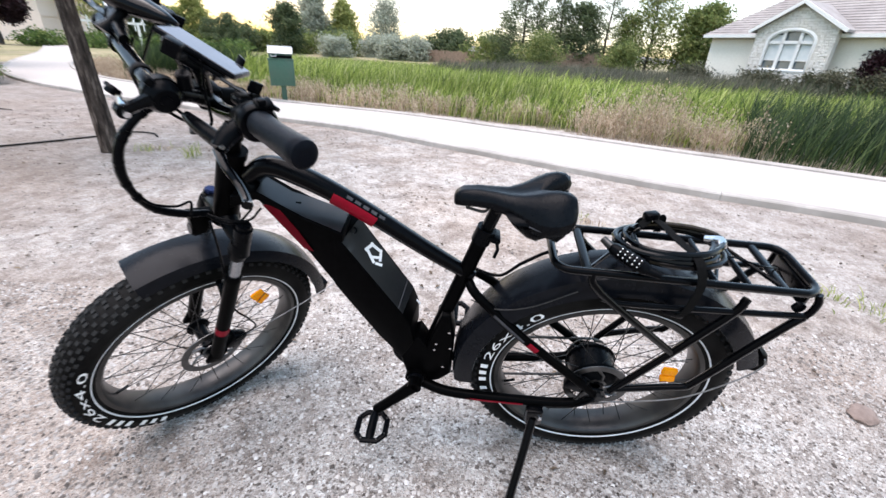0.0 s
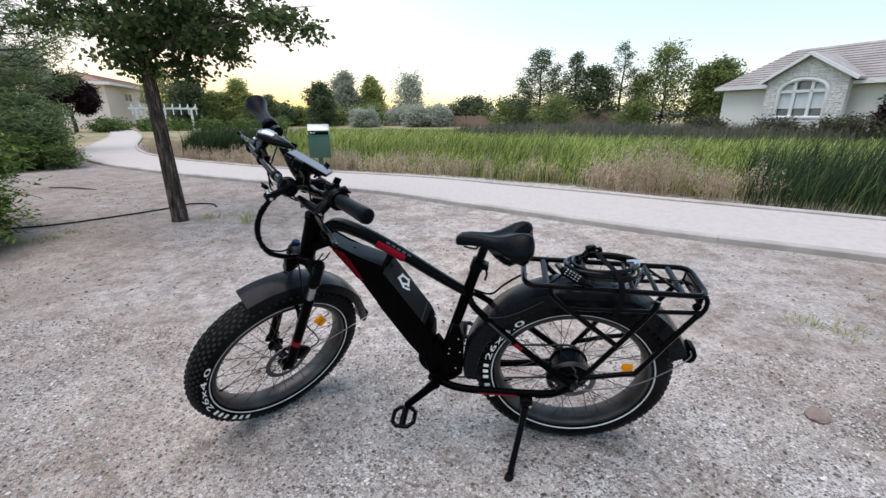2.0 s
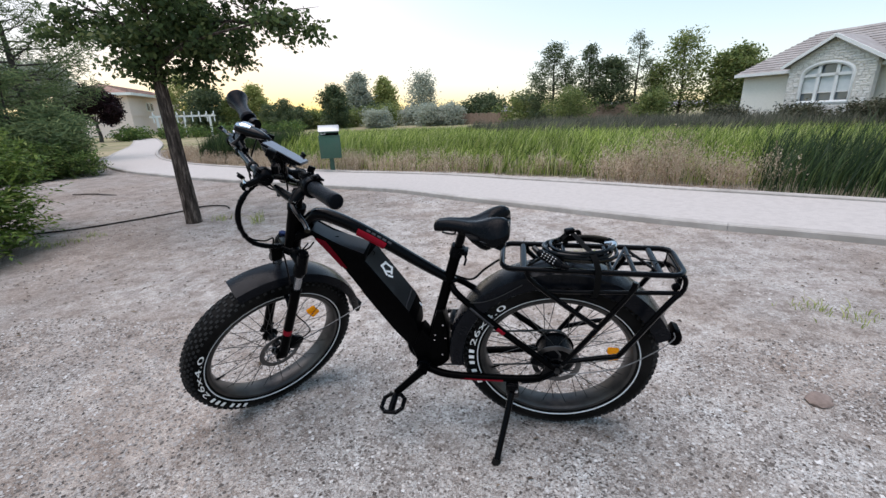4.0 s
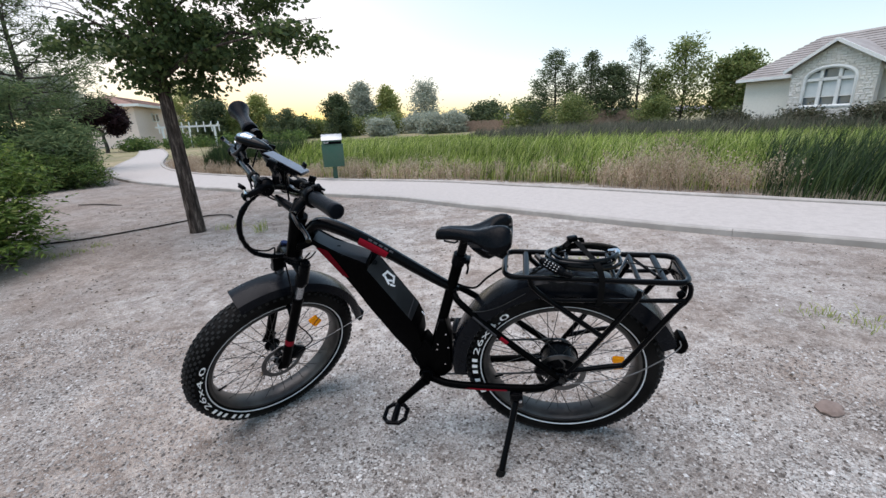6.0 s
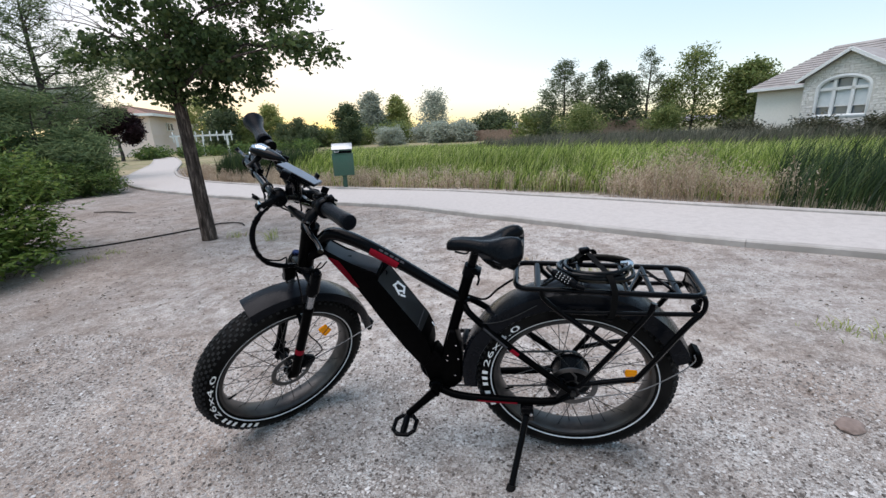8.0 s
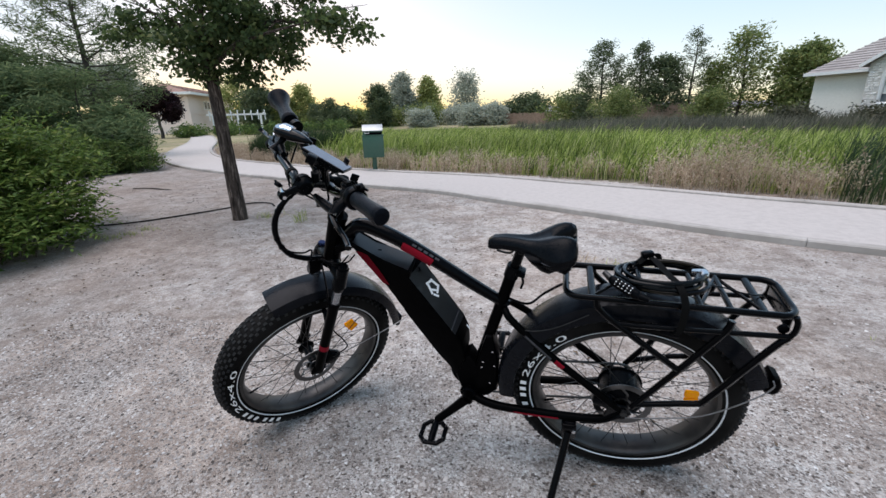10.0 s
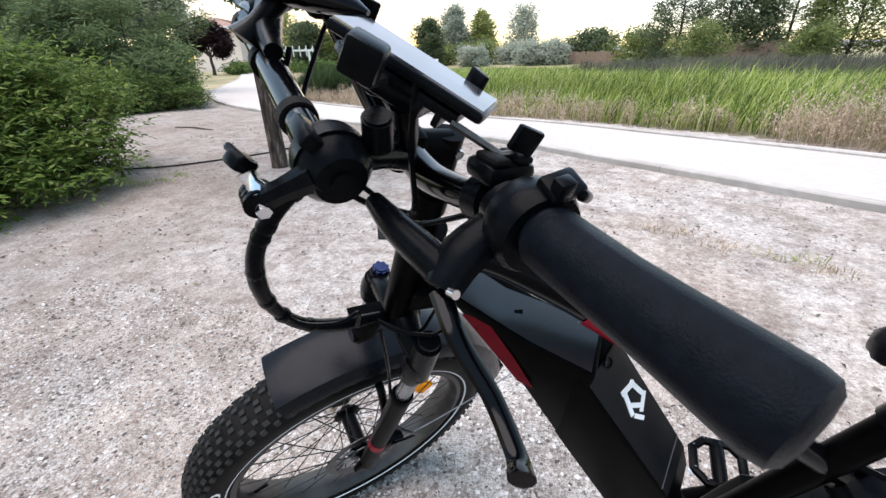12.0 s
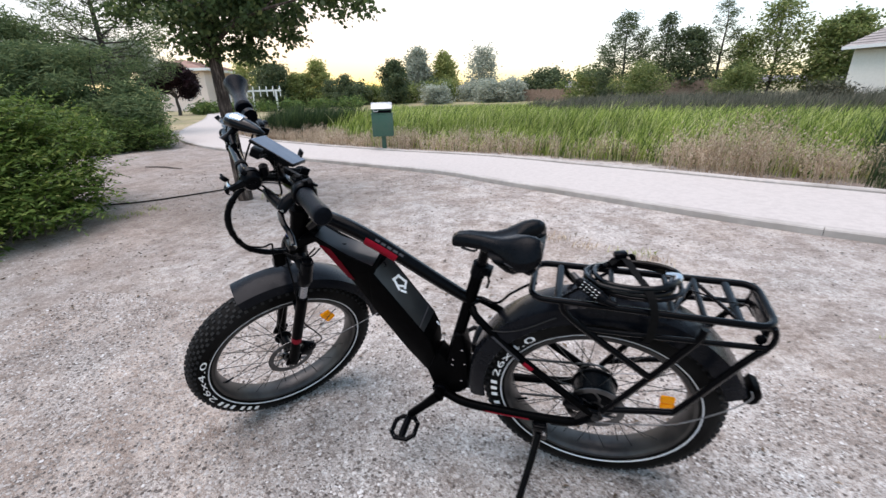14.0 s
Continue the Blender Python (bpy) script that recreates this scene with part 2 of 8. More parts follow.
DARK_BARK = surf("dark_bark", (0.035, 0.028, 0.024), (0.07, 0.055, 0.045), 14, 0.95, bump=0.8, bscale=30)
def bark_mat():
    m, nt, p = base_mat("furrowed_bark")
    co = nt.nodes.new("ShaderNodeTexCoord")
    mp = nt.nodes.new("ShaderNodeMapping")
    mp.inputs["Scale"].default_value = (1.0, 1.0, 0.14)
    nt.links.new(co.outputs["Object"], mp.inputs["Vector"])
    facs = []
    for sc, dt in ((34.0, 8.0), (9.0, 5.0)):
        n = nt.nodes.new("ShaderNodeTexNoise")
        n.inputs["Scale"].default_value, n.inputs["Detail"].default_value, n.inputs["Roughness"].default_value = sc, dt, 0.7
        nt.links.new(mp.outputs[0], n.inputs["Vector"])
        facs.append(n.outputs["Fac"])
    col = ramp(nt, facs[0], [(0.36, (0.018, 0.014, 0.012)), (0.52, (0.058, 0.044, 0.037)), (0.66, (0.20, 0.158, 0.135))])
    col = mixed(nt, ramp(nt, facs[1], [(0.5, (0, 0, 0)), (0.7, (0.7, 0.7, 0.7))]), col, (0.055, 0.043, 0.037))
    nt.links.new(col, p.inputs["Base Color"])
    p.inputs["Roughness"].default_value = 0.95
    p.inputs["Specular IOR Level"].default_value = 0.1
    b = nt.nodes.new("ShaderNodeBump")
    b.inputs["Strength"].default_value, b.inputs["Distance"].default_value = 1.0, 0.012
    nt.links.new(facs[0], b.inputs["Height"])
    nt.links.new(b.outputs[0], p.inputs["Normal"])
    return m


BARK = bark_mat()
LEAF = leafy("tree_leaf", [(0, (0.040, 0.066, 0.026)), (0.5, (0.073, 0.111, 0.040)), (0.85, (0.118, 0.168, 0.057)), (1, (0.201, 0.218, 0.083))], 0.5, 0.42, 0.2)
BUSH_LEAF = leafy("bush_leaf", [(0.0, (0.05, 0.092, 0.020)), (0.5, (0.115, 0.185, 0.040)), (0.9, (0.22, 0.30, 0.07)), (1.0, (0.34, 0.36, 0.12))], 0.5, 0.42, 0.1)
DARK_LEAF = leafy("dark_leaf", [(0.0, (0.054, 0.080, 0.042)), (0.6, (0.108, 0.146, 0.068)), (1.0, (0.195, 0.225, 0.105))], 0.55, 0.45)
EVERGREEN = leafy("evergreen_needles", [(0, (0.065, 0.104, 0.050)), (0.6, (0.139, 0.189, 0.085)), (1, (0.254, 0.301, 0.136))], 0.6, 0.45, 0.08)
SHRUB_LEAF = leafy("shrub_leaf", [(0, (0.047, 0.083, 0.026)), (0.5, (0.106, 0.171, 0.050)), (0.9, (0.201, 0.271, 0.077)), (1, (0.295, 0.330, 0.118))], 0.5, 0.38, 0.08)
OLD_LEAF = leafy("brown_green_leaf", [(0.0, (0.045, 0.052, 0.03)), (0.6, (0.095, 0.10, 0.058)), (1.0, (0.18, 0.16, 0.105))], 0.6, 0.3)
PURPLE_LEAF = leafy("purple_leaf", [(0.0, (0.014, 0.006, 0.008)), (0.6, (0.026, 0.009, 0.013)), (1.0, (0.048, 0.016, 0.022))])
FAR_LEAF = leafy("far_leaf", [(0.0, (0.10, 0.14, 0.045)), (0.6, (0.205, 0.26, 0.08)), (1.0, (0.38, 0.38, 0.145))], 0.55, 0.5)
# yellow and silver leaves are raised in tone for far haze and backlight
YELLOW_LEAF = leafy("yellow_green_leaf", [(0.0, (0.20, 0.24, 0.07)), (0.6, (0.36, 0.39, 0.13)), (1.0, (0.50, 0.50, 0.20))], 0.55, 0.5)
SILVER_LEAF = leafy("silver_leaf", [(0.0, (0.28, 0.31, 0.24)), (0.6, (0.42, 0.45, 0.36)), (1.0, (0.56, 0.57, 0.48))], 0.55, 0.5)
REED = leafy("cattail_blade", [(0.0, (0.03, 0.055, 0.012)), (0.28, (0.13, 0.20, 0.036)), (0.55, (0.33, 0.43, 0.08)), (0.85, (0.60, 0.66, 0.18)), (1.0, (0.85, 0.79, 0.44))], 0.5, 0.5)
# dark clump's own green; by the path it also holds the reeds' self-shade
DARK_SHADED_REED = leafy("dark_shaded_reed_blade", [(0.0, (0.010, 0.022, 0.010)), (0.5, (0.032, 0.060, 0.022)), (0.85, (0.075, 0.12, 0.038)), (1.0, (0.18, 0.23, 0.08))], 0.5, 0.42)
OLD_REED = leafy("old_reed_blade", [(0.0, (0.06, 0.065, 0.045)), (0.6, (0.15, 0.15, 0.105)), (1.0, (0.27, 0.24, 0.18))], 0.7, 0.4)
LITTER = leafy("leaf_litter", [(0.0, (0.05, 0.035, 0.025)), (0.6, (0.13, 0.095, 0.065)), (1.0, (0.26, 0.20, 0.14))], 0.85, 0.1)
DRY = leafy("dry_weed", [(0.0, (0.24, 0.165, 0.11)), (0.5, (0.62, 0.48, 0.34)), (1.0, (0.80, 0.68, 0.53))], 0.8, 0.4)
BIN_GREEN = surf("green_powder_coat", (0.022, 0.075, 0.05), (0.03, 0.092, 0.062), 30, 0.45, bump=0.05, big=(0.04, 0.085, 0.06))
BIN_LID = surf("bin_lid_metal", (0.35, 0.36, 0.36), (0.45, 0.46, 0.46), 20, 0.4, metal=0.5)
STUCCO = surf("cream_stucco", (0.84, 0.79, 0.69), (0.90, 0.85, 0.75), 12, 0.9, bump=0.3)
PEACH = surf("peach_stucco", (0.74, 0.60, 0.53), (0.83, 0.69, 0.61), 6, 0.9, bump=0.3)
TRIM = surf("white_trim", (0.72, 0.72, 0.7), (0.8, 0.8, 0.78), 20, 0.5)
SHINGLE = surf("roof_tile_grey", (0.27, 0.245, 0.235), (0.37, 0.34, 0.325), 3, 0.85, bump=0.4, big=(0.24, 0.215, 0.205))
RED_TILE = surf("roof_tile_red", (0.24, 0.14, 0.11), (0.33, 0.20, 0.16), 3, 0.85, bump=0.4)
GLASS = surf("window_glass", (0.10, 0.13, 0.15), (0.13, 0.16, 0.18), 2, 0.06, spec=0.9)
BLIND = surf("window_blind", (0.60, 0.64, 0.64), (0.68, 0.71, 0.71), 4, 0.8)
FENCE_WOOD = surf("fence_wood", (0.20, 0.135, 0.10), (0.32, 0.225, 0.17), 6, 0.9, bump=0.4)
HOSE = surf("hose_black", (0.005, 0.005, 0.005), (0.011, 0.010, 0.009), 40, 0.6, spec=0.15)
# base colour carries the mauve of distant haze
HILL = surf("hazed_hill", (0.20, 0.18, 0.19), (0.25, 0.22, 0.23), 0.01, 0.95)


def stone_mat():
    m, nt, p = base_mat("stone_veneer")
    o = nt.nodes.new("ShaderNodeObjectInfo")
    col = ramp(nt, o.outputs["Random"], [(0.0, (0.70, 0.665, 0.61)), (0.35, (0.82, 0.79, 0.735)), (1.0, (0.92, 0.895, 0.85))])
    nt.links.new(mixed(nt, noise_of(nt, 9, 4.0), col, (0.66, 0.63, 0.59)), p.inputs["Base Color"])
    p.inputs["Roughness"].default_value = 0.9
    return m


STONE = stone_mat()


# ---- mesh helpers ----
def part(name, bm, material, parent=None, label="", m=None, smooth=True):
    """Links a bmesh (or ready mesh) as one mesh object under a thing or a part."""
    if isinstance(bm, bmesh.types.BMesh):
        me = bpy.data.meshes.new(name)
        bmesh.ops.recalc_face_normals(bm, faces=bm.faces)
        bm.to_mesh(me)
        bm.free()
    else:
        me = bm
    if not me.materials:
        for mt in (material if isinstance(material, (list, tuple)) else [material]):
            me.materials.append(mt)
    if smooth:
        me.shade_smooth()
        me.set_sharp_from_angle(angle=radians(38))
    ob = new(name, me)
    if parent:
        ob.parent = parent
    if m is not None:
        ob.matrix_basis = m
    if label:
        ob["label"] = label
    return ob


def empty(name, m=None):
    e = new(name)
    e.empty_display_size = 0.1
    if m is not None:
        e.matrix_basis = m
    return e


def smooth_line(pts, n=6):
    """Catmull-Rom through the points."""
    P = [Vector(p) for p in pts]
    if len(P) < 3:
        return P
    Q = [P[0] * 2 - P[1]] + P + [P[-1] * 2 - P[-2]]
    out = []
    for i in range(1, len(Q) - 2):
        for k in range(n):
            t = k / n
            a, b, c, d = Q[i - 1], Q[i], Q[i + 1], Q[i + 2]
            out.append(0.5 * (2 * b + (c - a) * t + (2 * a - 5 * b + 4 * c - d) * t * t + (3 * b - a - 3 * c + d) * t ** 3))
    return out + [P[-1]]


def tube(bm, pts, r, seg=10, curve=0, flat=1.0, closed=False):
    """A tube along points; r a number or one per point; flat squeezes it across."""
    rs = list(r) if isinstance(r, (list, tuple)) else None
    P = [Vector(p) for p in pts]
    if curve:
        L = smooth_line(P, curve)
        if rs:
            rs = [rs[min(len(rs) - 1, i // curve)] + (rs[min(len(rs) - 1, i // curve + 1)] - rs[min(len(rs) - 1, i // curve)]) * ((i % curve) / curve) for i in range(len(L))]
        P = L
    rings, up = [], None
    n = len(P)
    for i, p in enumerate(P):
        if closed:
            d = P[(i + 1) % n] - P[i - 1]
        else:
            d = P[min(i + 1, n - 1)] - P[max(i - 1, 0)]
        d = d.normalized() if d.length > 1e-9 else Vector((0, 0, 1))
        if up is None:
            up = Vector((0, 0, 1)) if abs(d.z) < 0.9 else Vector((0, 1, 0))
        side = d.cross(up)
        if side.length < 1e-6:
            side = d.cross(Vector((1, 0, 0)))
        side.normalize()
        up = side.cross(d).normalized()
        rad = rs[i] if rs else r
        rings.append([bm.verts.new(p + side * math.cos(2 * math.pi * k / seg) * rad + up * math.sin(2 * math.pi * k / seg) * rad * flat) for k in range(seg)])
    pairs = list(zip(rings, rings[1:] + ([rings[0]] if closed else [])))
    for a, b in pairs:
        for k in range(seg):
            bm.faces.new((a[k], a[(k + 1) % seg], b[(k + 1) % seg], b[k]))
    if not closed:
        bm.faces.new(rings[0][::-1])
        bm.faces.new(rings[-1])
    return bm


def lathe(bm, profile, seg=48, m=None, closed=False, arc=None):
    """Turns (along, radius) round the local x axis... along y; m places it."""
    m = m or Matrix()
    a0, a1 = arc or (0, 2 * math.pi)
    n = seg if not arc else seg + 1
    rows = []
    for k in range(n):
        t = a0 + (a1 - a0) * k / seg
        rows.append([bm.verts.new(m @ Vector((math.cos(t) * r, y, math.sin(t) * r))) for y, r in profile])
    for k in range(seg):
        A, B = rows[k], rows[(k + 1) % n]
        last = len(profile) if closed else len(profile) - 1
        for i in range(last):
            j = (i + 1) % len(profile)
            bm.faces.new((A[i], A[j], B[j], B[i]))
    if arc and closed:
        bm.faces.new(rows[0])
        bm.faces.new(rows[-1][::-1])
    return bm


def box(bm, size, m=None, bevel=0.0):
    r = bmesh.ops.create_cube(bm, size=1.0, matrix=(m or Matrix()) @ Matrix.Diagonal((*size, 1)))
    if bevel:
        es = list({e for v in r["verts"] for e in v.link_edges})
        bmesh.ops.bevel(bm, geom=es, offset=bevel, segments=2, affect='EDGES', profile=0.5)
    return bm


def prism(bm, poly, y0, y1, bevel=0.0, segs=3):
    """A polygon in x, z pushed from y0 to y1, its rims rounded."""
    lo = [bm.verts.new((x, y0, z)) for x, z in poly]
    hi = [bm.verts.new((x, y1, z)) for x, z in poly]
    f = [bm.faces.new(lo), bm.faces.new(hi[::-1])]
    n = len(poly)
    for i in range(n):
        f.append(bm.faces.new((lo[i], hi[i], hi[(i + 1) % n], lo[(i + 1) % n])))
    bmesh.ops.recalc_face_normals(bm, faces=f)
    if bevel:
        es = list({e for x in f[:2] for e in x.edges})
        bmesh.ops.bevel(bm, geom=es, offset=bevel, segments=segs, affect='EDGES', profile=0.5)
    return bm


def cyl(bm, a, b, r, seg=16, r2=None):
    return tube(bm, [a, b], [r, r if r2 is None else r2], seg)


def B():
    return bmesh.new()


def raw_mesh(name, verts, faces):
    me = bpy.data.meshes.new(name)
    me.from_pydata(verts, [], faces)
    me.update()
    return me


def tri_mesh(name, V, F):
    """A mesh from numpy arrays of vertices and triangles."""
    me = bpy.data.meshes.new(name)
    V, F = np.asarray(V, np.float32), np.asarray(F, np.int32)
    me.vertices.add(len(V))
    me.vertices.foreach_set("co", V.ravel())
    me.loops.add(F.size)
    me.loops.foreach_set("vertex_index", F.ravel())
    me.polygons.add(len(F))
    me.polygons.foreach_set("loop_start", np.arange(0, F.size, 3, dtype=np.int32))
    me.update(calc_edges=True)
    return me


def lettering(text, size, m, bend=None):
    """A flat text mesh; bend = (radius, start angle) lays it clockwise along a circle in x, z."""
    cu = bpy.data.curves.new("lettering", 'FONT')
    cu.body, cu.size, cu.resolution_u = text, size, 2
    tmp = new("lettering", cu)
    me = bpy.data.meshes.new_from_object(tmp.evaluated_get(bpy.context.evaluated_depsgraph_get()))
    bpy.data.objects.remove(tmp)
    bm = bmesh.new()
    bm.from_mesh(me)
    return bm


# ---- ground ----
NEAR_EDGE = [(22, -5.2), (15, -1.9), (9, 0.85), (5.55, 2.31), (3.45, 3.25), (2.04, 3.87), (0.97, 4.48), (-0.52, 5.35), (-2.38, 6.38), (-7.2, 8.05), (-11.7, 10.4), (-16.1, 14.5), (-23, 22.5), (-33, 33)]
PATH_WIDE = 1.75
EDGE = np.array([(p.x, p.y) for p in smooth_line([(x, y, 0) for x, y in NEAR_EDGE], 14)])
EDGE_DIR = np.gradient(EDGE, axis=0)
EDGE_DIR /= np.linalg.norm(EDGE_DIR, axis=1)[:, None]
EDGE_NORM = np.stack([EDGE_DIR[:, 1], -EDGE_DIR[:, 0]], 1)


def beyond(x, y):
    """Signed distance from the path's near edge, positive on the marsh side."""
    x, y = np.atleast_1d(np.asarray(x, float)), np.atleast_1d(np.asarray(y, float))
    out = np.empty(len(x))
    for i in range(0, len(x), 4000):
        dx, dy = x[i:i + 4000, None] - EDGE[:, 0], y[i:i + 4000, None] - EDGE[:, 1]
        k = np.argmin(dx * dx + dy * dy, axis=1)
        r = np.arange(len(k))
        out[i:i + 4000] = dx[r, k] * EDGE_NORM[k, 0] + dy[r, k] * EDGE_NORM[k, 1]
    return out


def slope_z(x, y):
    return 0.018 * np.clip(x, -3, 3) + 0.02 * np.clip(y - 0.9, 0, 5)


def ground_z(x, y):
    """Height of the ground: a gentle slope, the marsh basin, rising land behind it."""
    x, y = np.atleast_1d(np.asarray(x, float)), np.atleast_1d(np.asarray(y, float))
    z = slope_z(x, y)
    d = beyond(x, y)
    dip = np.clip((d - 2.6) * 0.05, 0, 0.62) * np.clip((x + 10 + 0.45 * np.clip(y - 12, 0, 40)) / 3, 0, 1) * np.clip((46 - y) / 6, 0, 1)
    return z - dip


def gz(x, y):
    return float(ground_z(x, y)[0])


def lines_of(near, step, far):
    a = list(np.arange(-near, near + 1e-6, step))
    s, p = step, near
    while p < far:
        s *= 1.16
        p += s
        a.append(p)
        a.insert(0, -p)
    return np.array(a)


gx, gy = lines_of(7.0, 0.14, 3500), lines_of(7.0, 0.14, 3500)
gy = gy + 3.0
GX, GY = np.meshgrid(gx, gy)
gzs = ground_z(GX.ravel(), GY.ravel())
close = np.exp(-((GX.ravel() / 9) ** 2 + ((GY.ravel() - 3) / 9) ** 2))
wob = np.array([noise.noise((x * 1.1, y * 1.1, 0)) * 0.012 + noise.noise((x * 4, y * 4, 3)) * 0.006 for x, y in zip(GX.ravel(), GY.ravel())])
on_bike = np.exp(-((GX.ravel() + 0.2) ** 2 + (GY.ravel() - 0.9) ** 2) / 1.5)
dist_edge = beyond(GX.ravel(), GY.ravel())
gzs = gzs + wob * close * (1 - 0.8 * on_bike) * np.where((dist_edge > -0.3) & (dist_edge < 2.3), 0.2, 1)
nx = len(gx)
idx = np.arange(len(gy) * nx).reshape(len(gy), nx)
quads = np.stack([idx[:-1, :-1], idx[:-1, 1:], idx[1:, 1:], idx[1:, :-1]], -1).reshape(-1, 4)
gme = raw_mesh("ground", np.stack([GX.ravel(), GY.ravel(), gzs], 1).tolist(), quads.tolist())
gme.materials.append(GRAVEL)
gme.materials.append(SOIL)
gme.materials.append(TURF)
mid_d = dist_edge[quads].mean(1)
mid_x = GX.ravel()[quads].mean(1)
mid_y = GY.ravel()[quads].mean(1)
gme.polygons.foreach_set("material_index", np.where((mid_d > 2.45) | ((mid_d > 1.75) & (mid_x > 3.6)), np.where((mid_x > -7.5 - 0.45 * np.clip(mid_y - 12, 0, 40)) & (mid_y < 46), 1, 2), np.where(mid_x < -17, 2, 0)).astype(np.int32))
gme.shade_smooth()
tagged(new("ground", gme), "pale pinkish decomposed granite gravel with damp marsh soil", "ground", kind="structure")

# ---- concrete path, slab by slab, with its two kerbs ----
path_root = tagged(empty("path"), "pale curving sandy footpath between low concrete kerbs", "path", kind="structure")
run = np.concatenate([[0], np.cumsum(np.linalg.norm(np.diff(EDGE, axis=0), axis=1))])


def along(s, off):
    x, y = np.interp(s, run, EDGE[:, 0]), np.interp(s, run, EDGE[:, 1])
    nxx, nyy = np.interp(s, run, EDGE_NORM[:, 0]), np.interp(s, run, EDGE_NORM[:, 1])
    return x + nxx * off, y + nyy * off


def slab(name, s0, s1, o0, o1, top, mat, chamfer, cuts=4):
    V = []
    for k in range(cuts + 1):
        s = s0 + (s1 - s0) * k / cuts
        for off, dz in ((o0, -0.16), (o0, top - chamfer), (o0 + chamfer, top), (o1 - chamfer, top), (o1, top - chamfer), (o1, -0.16)):
            x, y = along(s, off)
            V.append((x, y, float(slope_z(x, y)) + dz))
    F = []
    for k in range(cuts):
        for i in range(5):
            F.append((k * 6 + i, k * 6 + i + 1, k * 6 + 7 + i, k * 6 + 6 + i))
    F += [tuple(range(5, -1, -1)), tuple(range(cuts * 6, cuts * 6 + 6))]
    part(name, raw_mesh(name, V, F), mat, path_root, smooth=False)


slab("path_surface", 0.0, run[-1] - 0.5, 0.11, PATH_WIDE - 0.11, 0.056, PATH_SAND, 0.004, 180)
s = 0.0
while s < run[-1] - 3:
    slab("kerb", s + 0.002, s + 2.398, 0.0, 0.107, 0.066, CURB, 0.012, 5)
    slab("kerb", s + 0.002, s + 2.398, PATH_WIDE - 0.107, PATH_WIDE, 0.085, CURB, 0.012, 5)
    s += 2.4


# ---- plants ----
def leaf_cloud(name, lobes, clumps, per, size, spread, droop=0.25, seed=1, shape=0.55):
    """Leaves in clumps inside ellipsoid lobes (x, y, z, rx, ry, rz); denser near the skin."""
    rng = np.random.default_rng(seed)
    L = np.array(lobes, float)
    vol = (L[:, 3] * L[:, 4] * L[:, 5]) ** 0.67
    which = rng.choice(len(L), clumps, p=vol / vol.sum())
    d = rng.normal(size=(clumps, 3))
    d /= np.linalg.norm(d, axis=1)[:, None]
    rad = rng.uniform(0.25, 1, clumps) ** 0.45 * rng.uniform(0.82, 1.14, clumps)
    C = L[which, :3] + d * L[which, 3:] * rad[:, None]
    n = clumps * per
    P = np.repeat(C, per, 0) + rng.normal(size=(n, 3)) * spread * np.array([1, 1, 0.7])
    axis = rng.normal(size=(n, 3)) * np.array([1, 1, 0.5]) - np.array([0, 0, droop])
    axis /= np.linalg.norm(axis, axis=1)[:, None]
    side = np.cross(axis, rng.normal(size=(n, 3)))
    side /= np.linalg.norm(side, axis=1)[:, None]
    up = np.cross(side, axis)
    s = size * rng.uniform(0.6, 1.35, n)[:, None]
    w = s * shape * 0.5
    v0, v2 = P, P + axis * s
    m = P + axis * s * 0.45 - up * s * 0.08
    v1, v3 = m + side * w + up * s * 0.06, m - side * w + up * s * 0.06
    V = np.stack([v0, v1, v2, v3], 1).reshape(-1, 3)
    k = np.arange(n)[:, None] * 4
    F = np.concatenate([k + [0, 1, 2], k + [0, 2, 3]], 1).reshape(-1, 3)
    return tri_mesh(name, V, F)


def leaf_tufts(name, C, per, size, spread, droop=0.25, seed=1, shape=0.55, flat=0.7):
    """Leaves round given clump centres."""
    rng = np.random.default_rng(seed)
    C = np.array(C, float)
    n = len(C) * per
    P = np.repeat(C, per, 0) + rng.normal(size=(n, 3)) * spread * np.array([1, 1, flat])
    axis = rng.normal(size=(n, 3)) * np.array([1, 1, 0.6]) - np.array([0, 0, droop])
    axis /= np.linalg.norm(axis, axis=1)[:, None]
    side = np.cross(axis, rng.normal(size=(n, 3)))
    side /= np.linalg.norm(side, axis=1)[:, None]
    up = np.cross(side, axis)
    s = size * rng.uniform(0.6, 1.35, n)[:, None]
    w = s * shape * 0.5
    m = P + axis * s * 0.45 - up * s * 0.08
    V = np.stack([P, m + side * w + up * s * 0.06, P + axis * s, m - side * w + up * s * 0.06], 1).reshape(-1, 3)
    k = np.arange(n)[:, None] * 4
    return tri_mesh(name, V, np.concatenate([k + [0, 1, 2], k + [0, 2, 3]], 1).reshape(-1, 3))


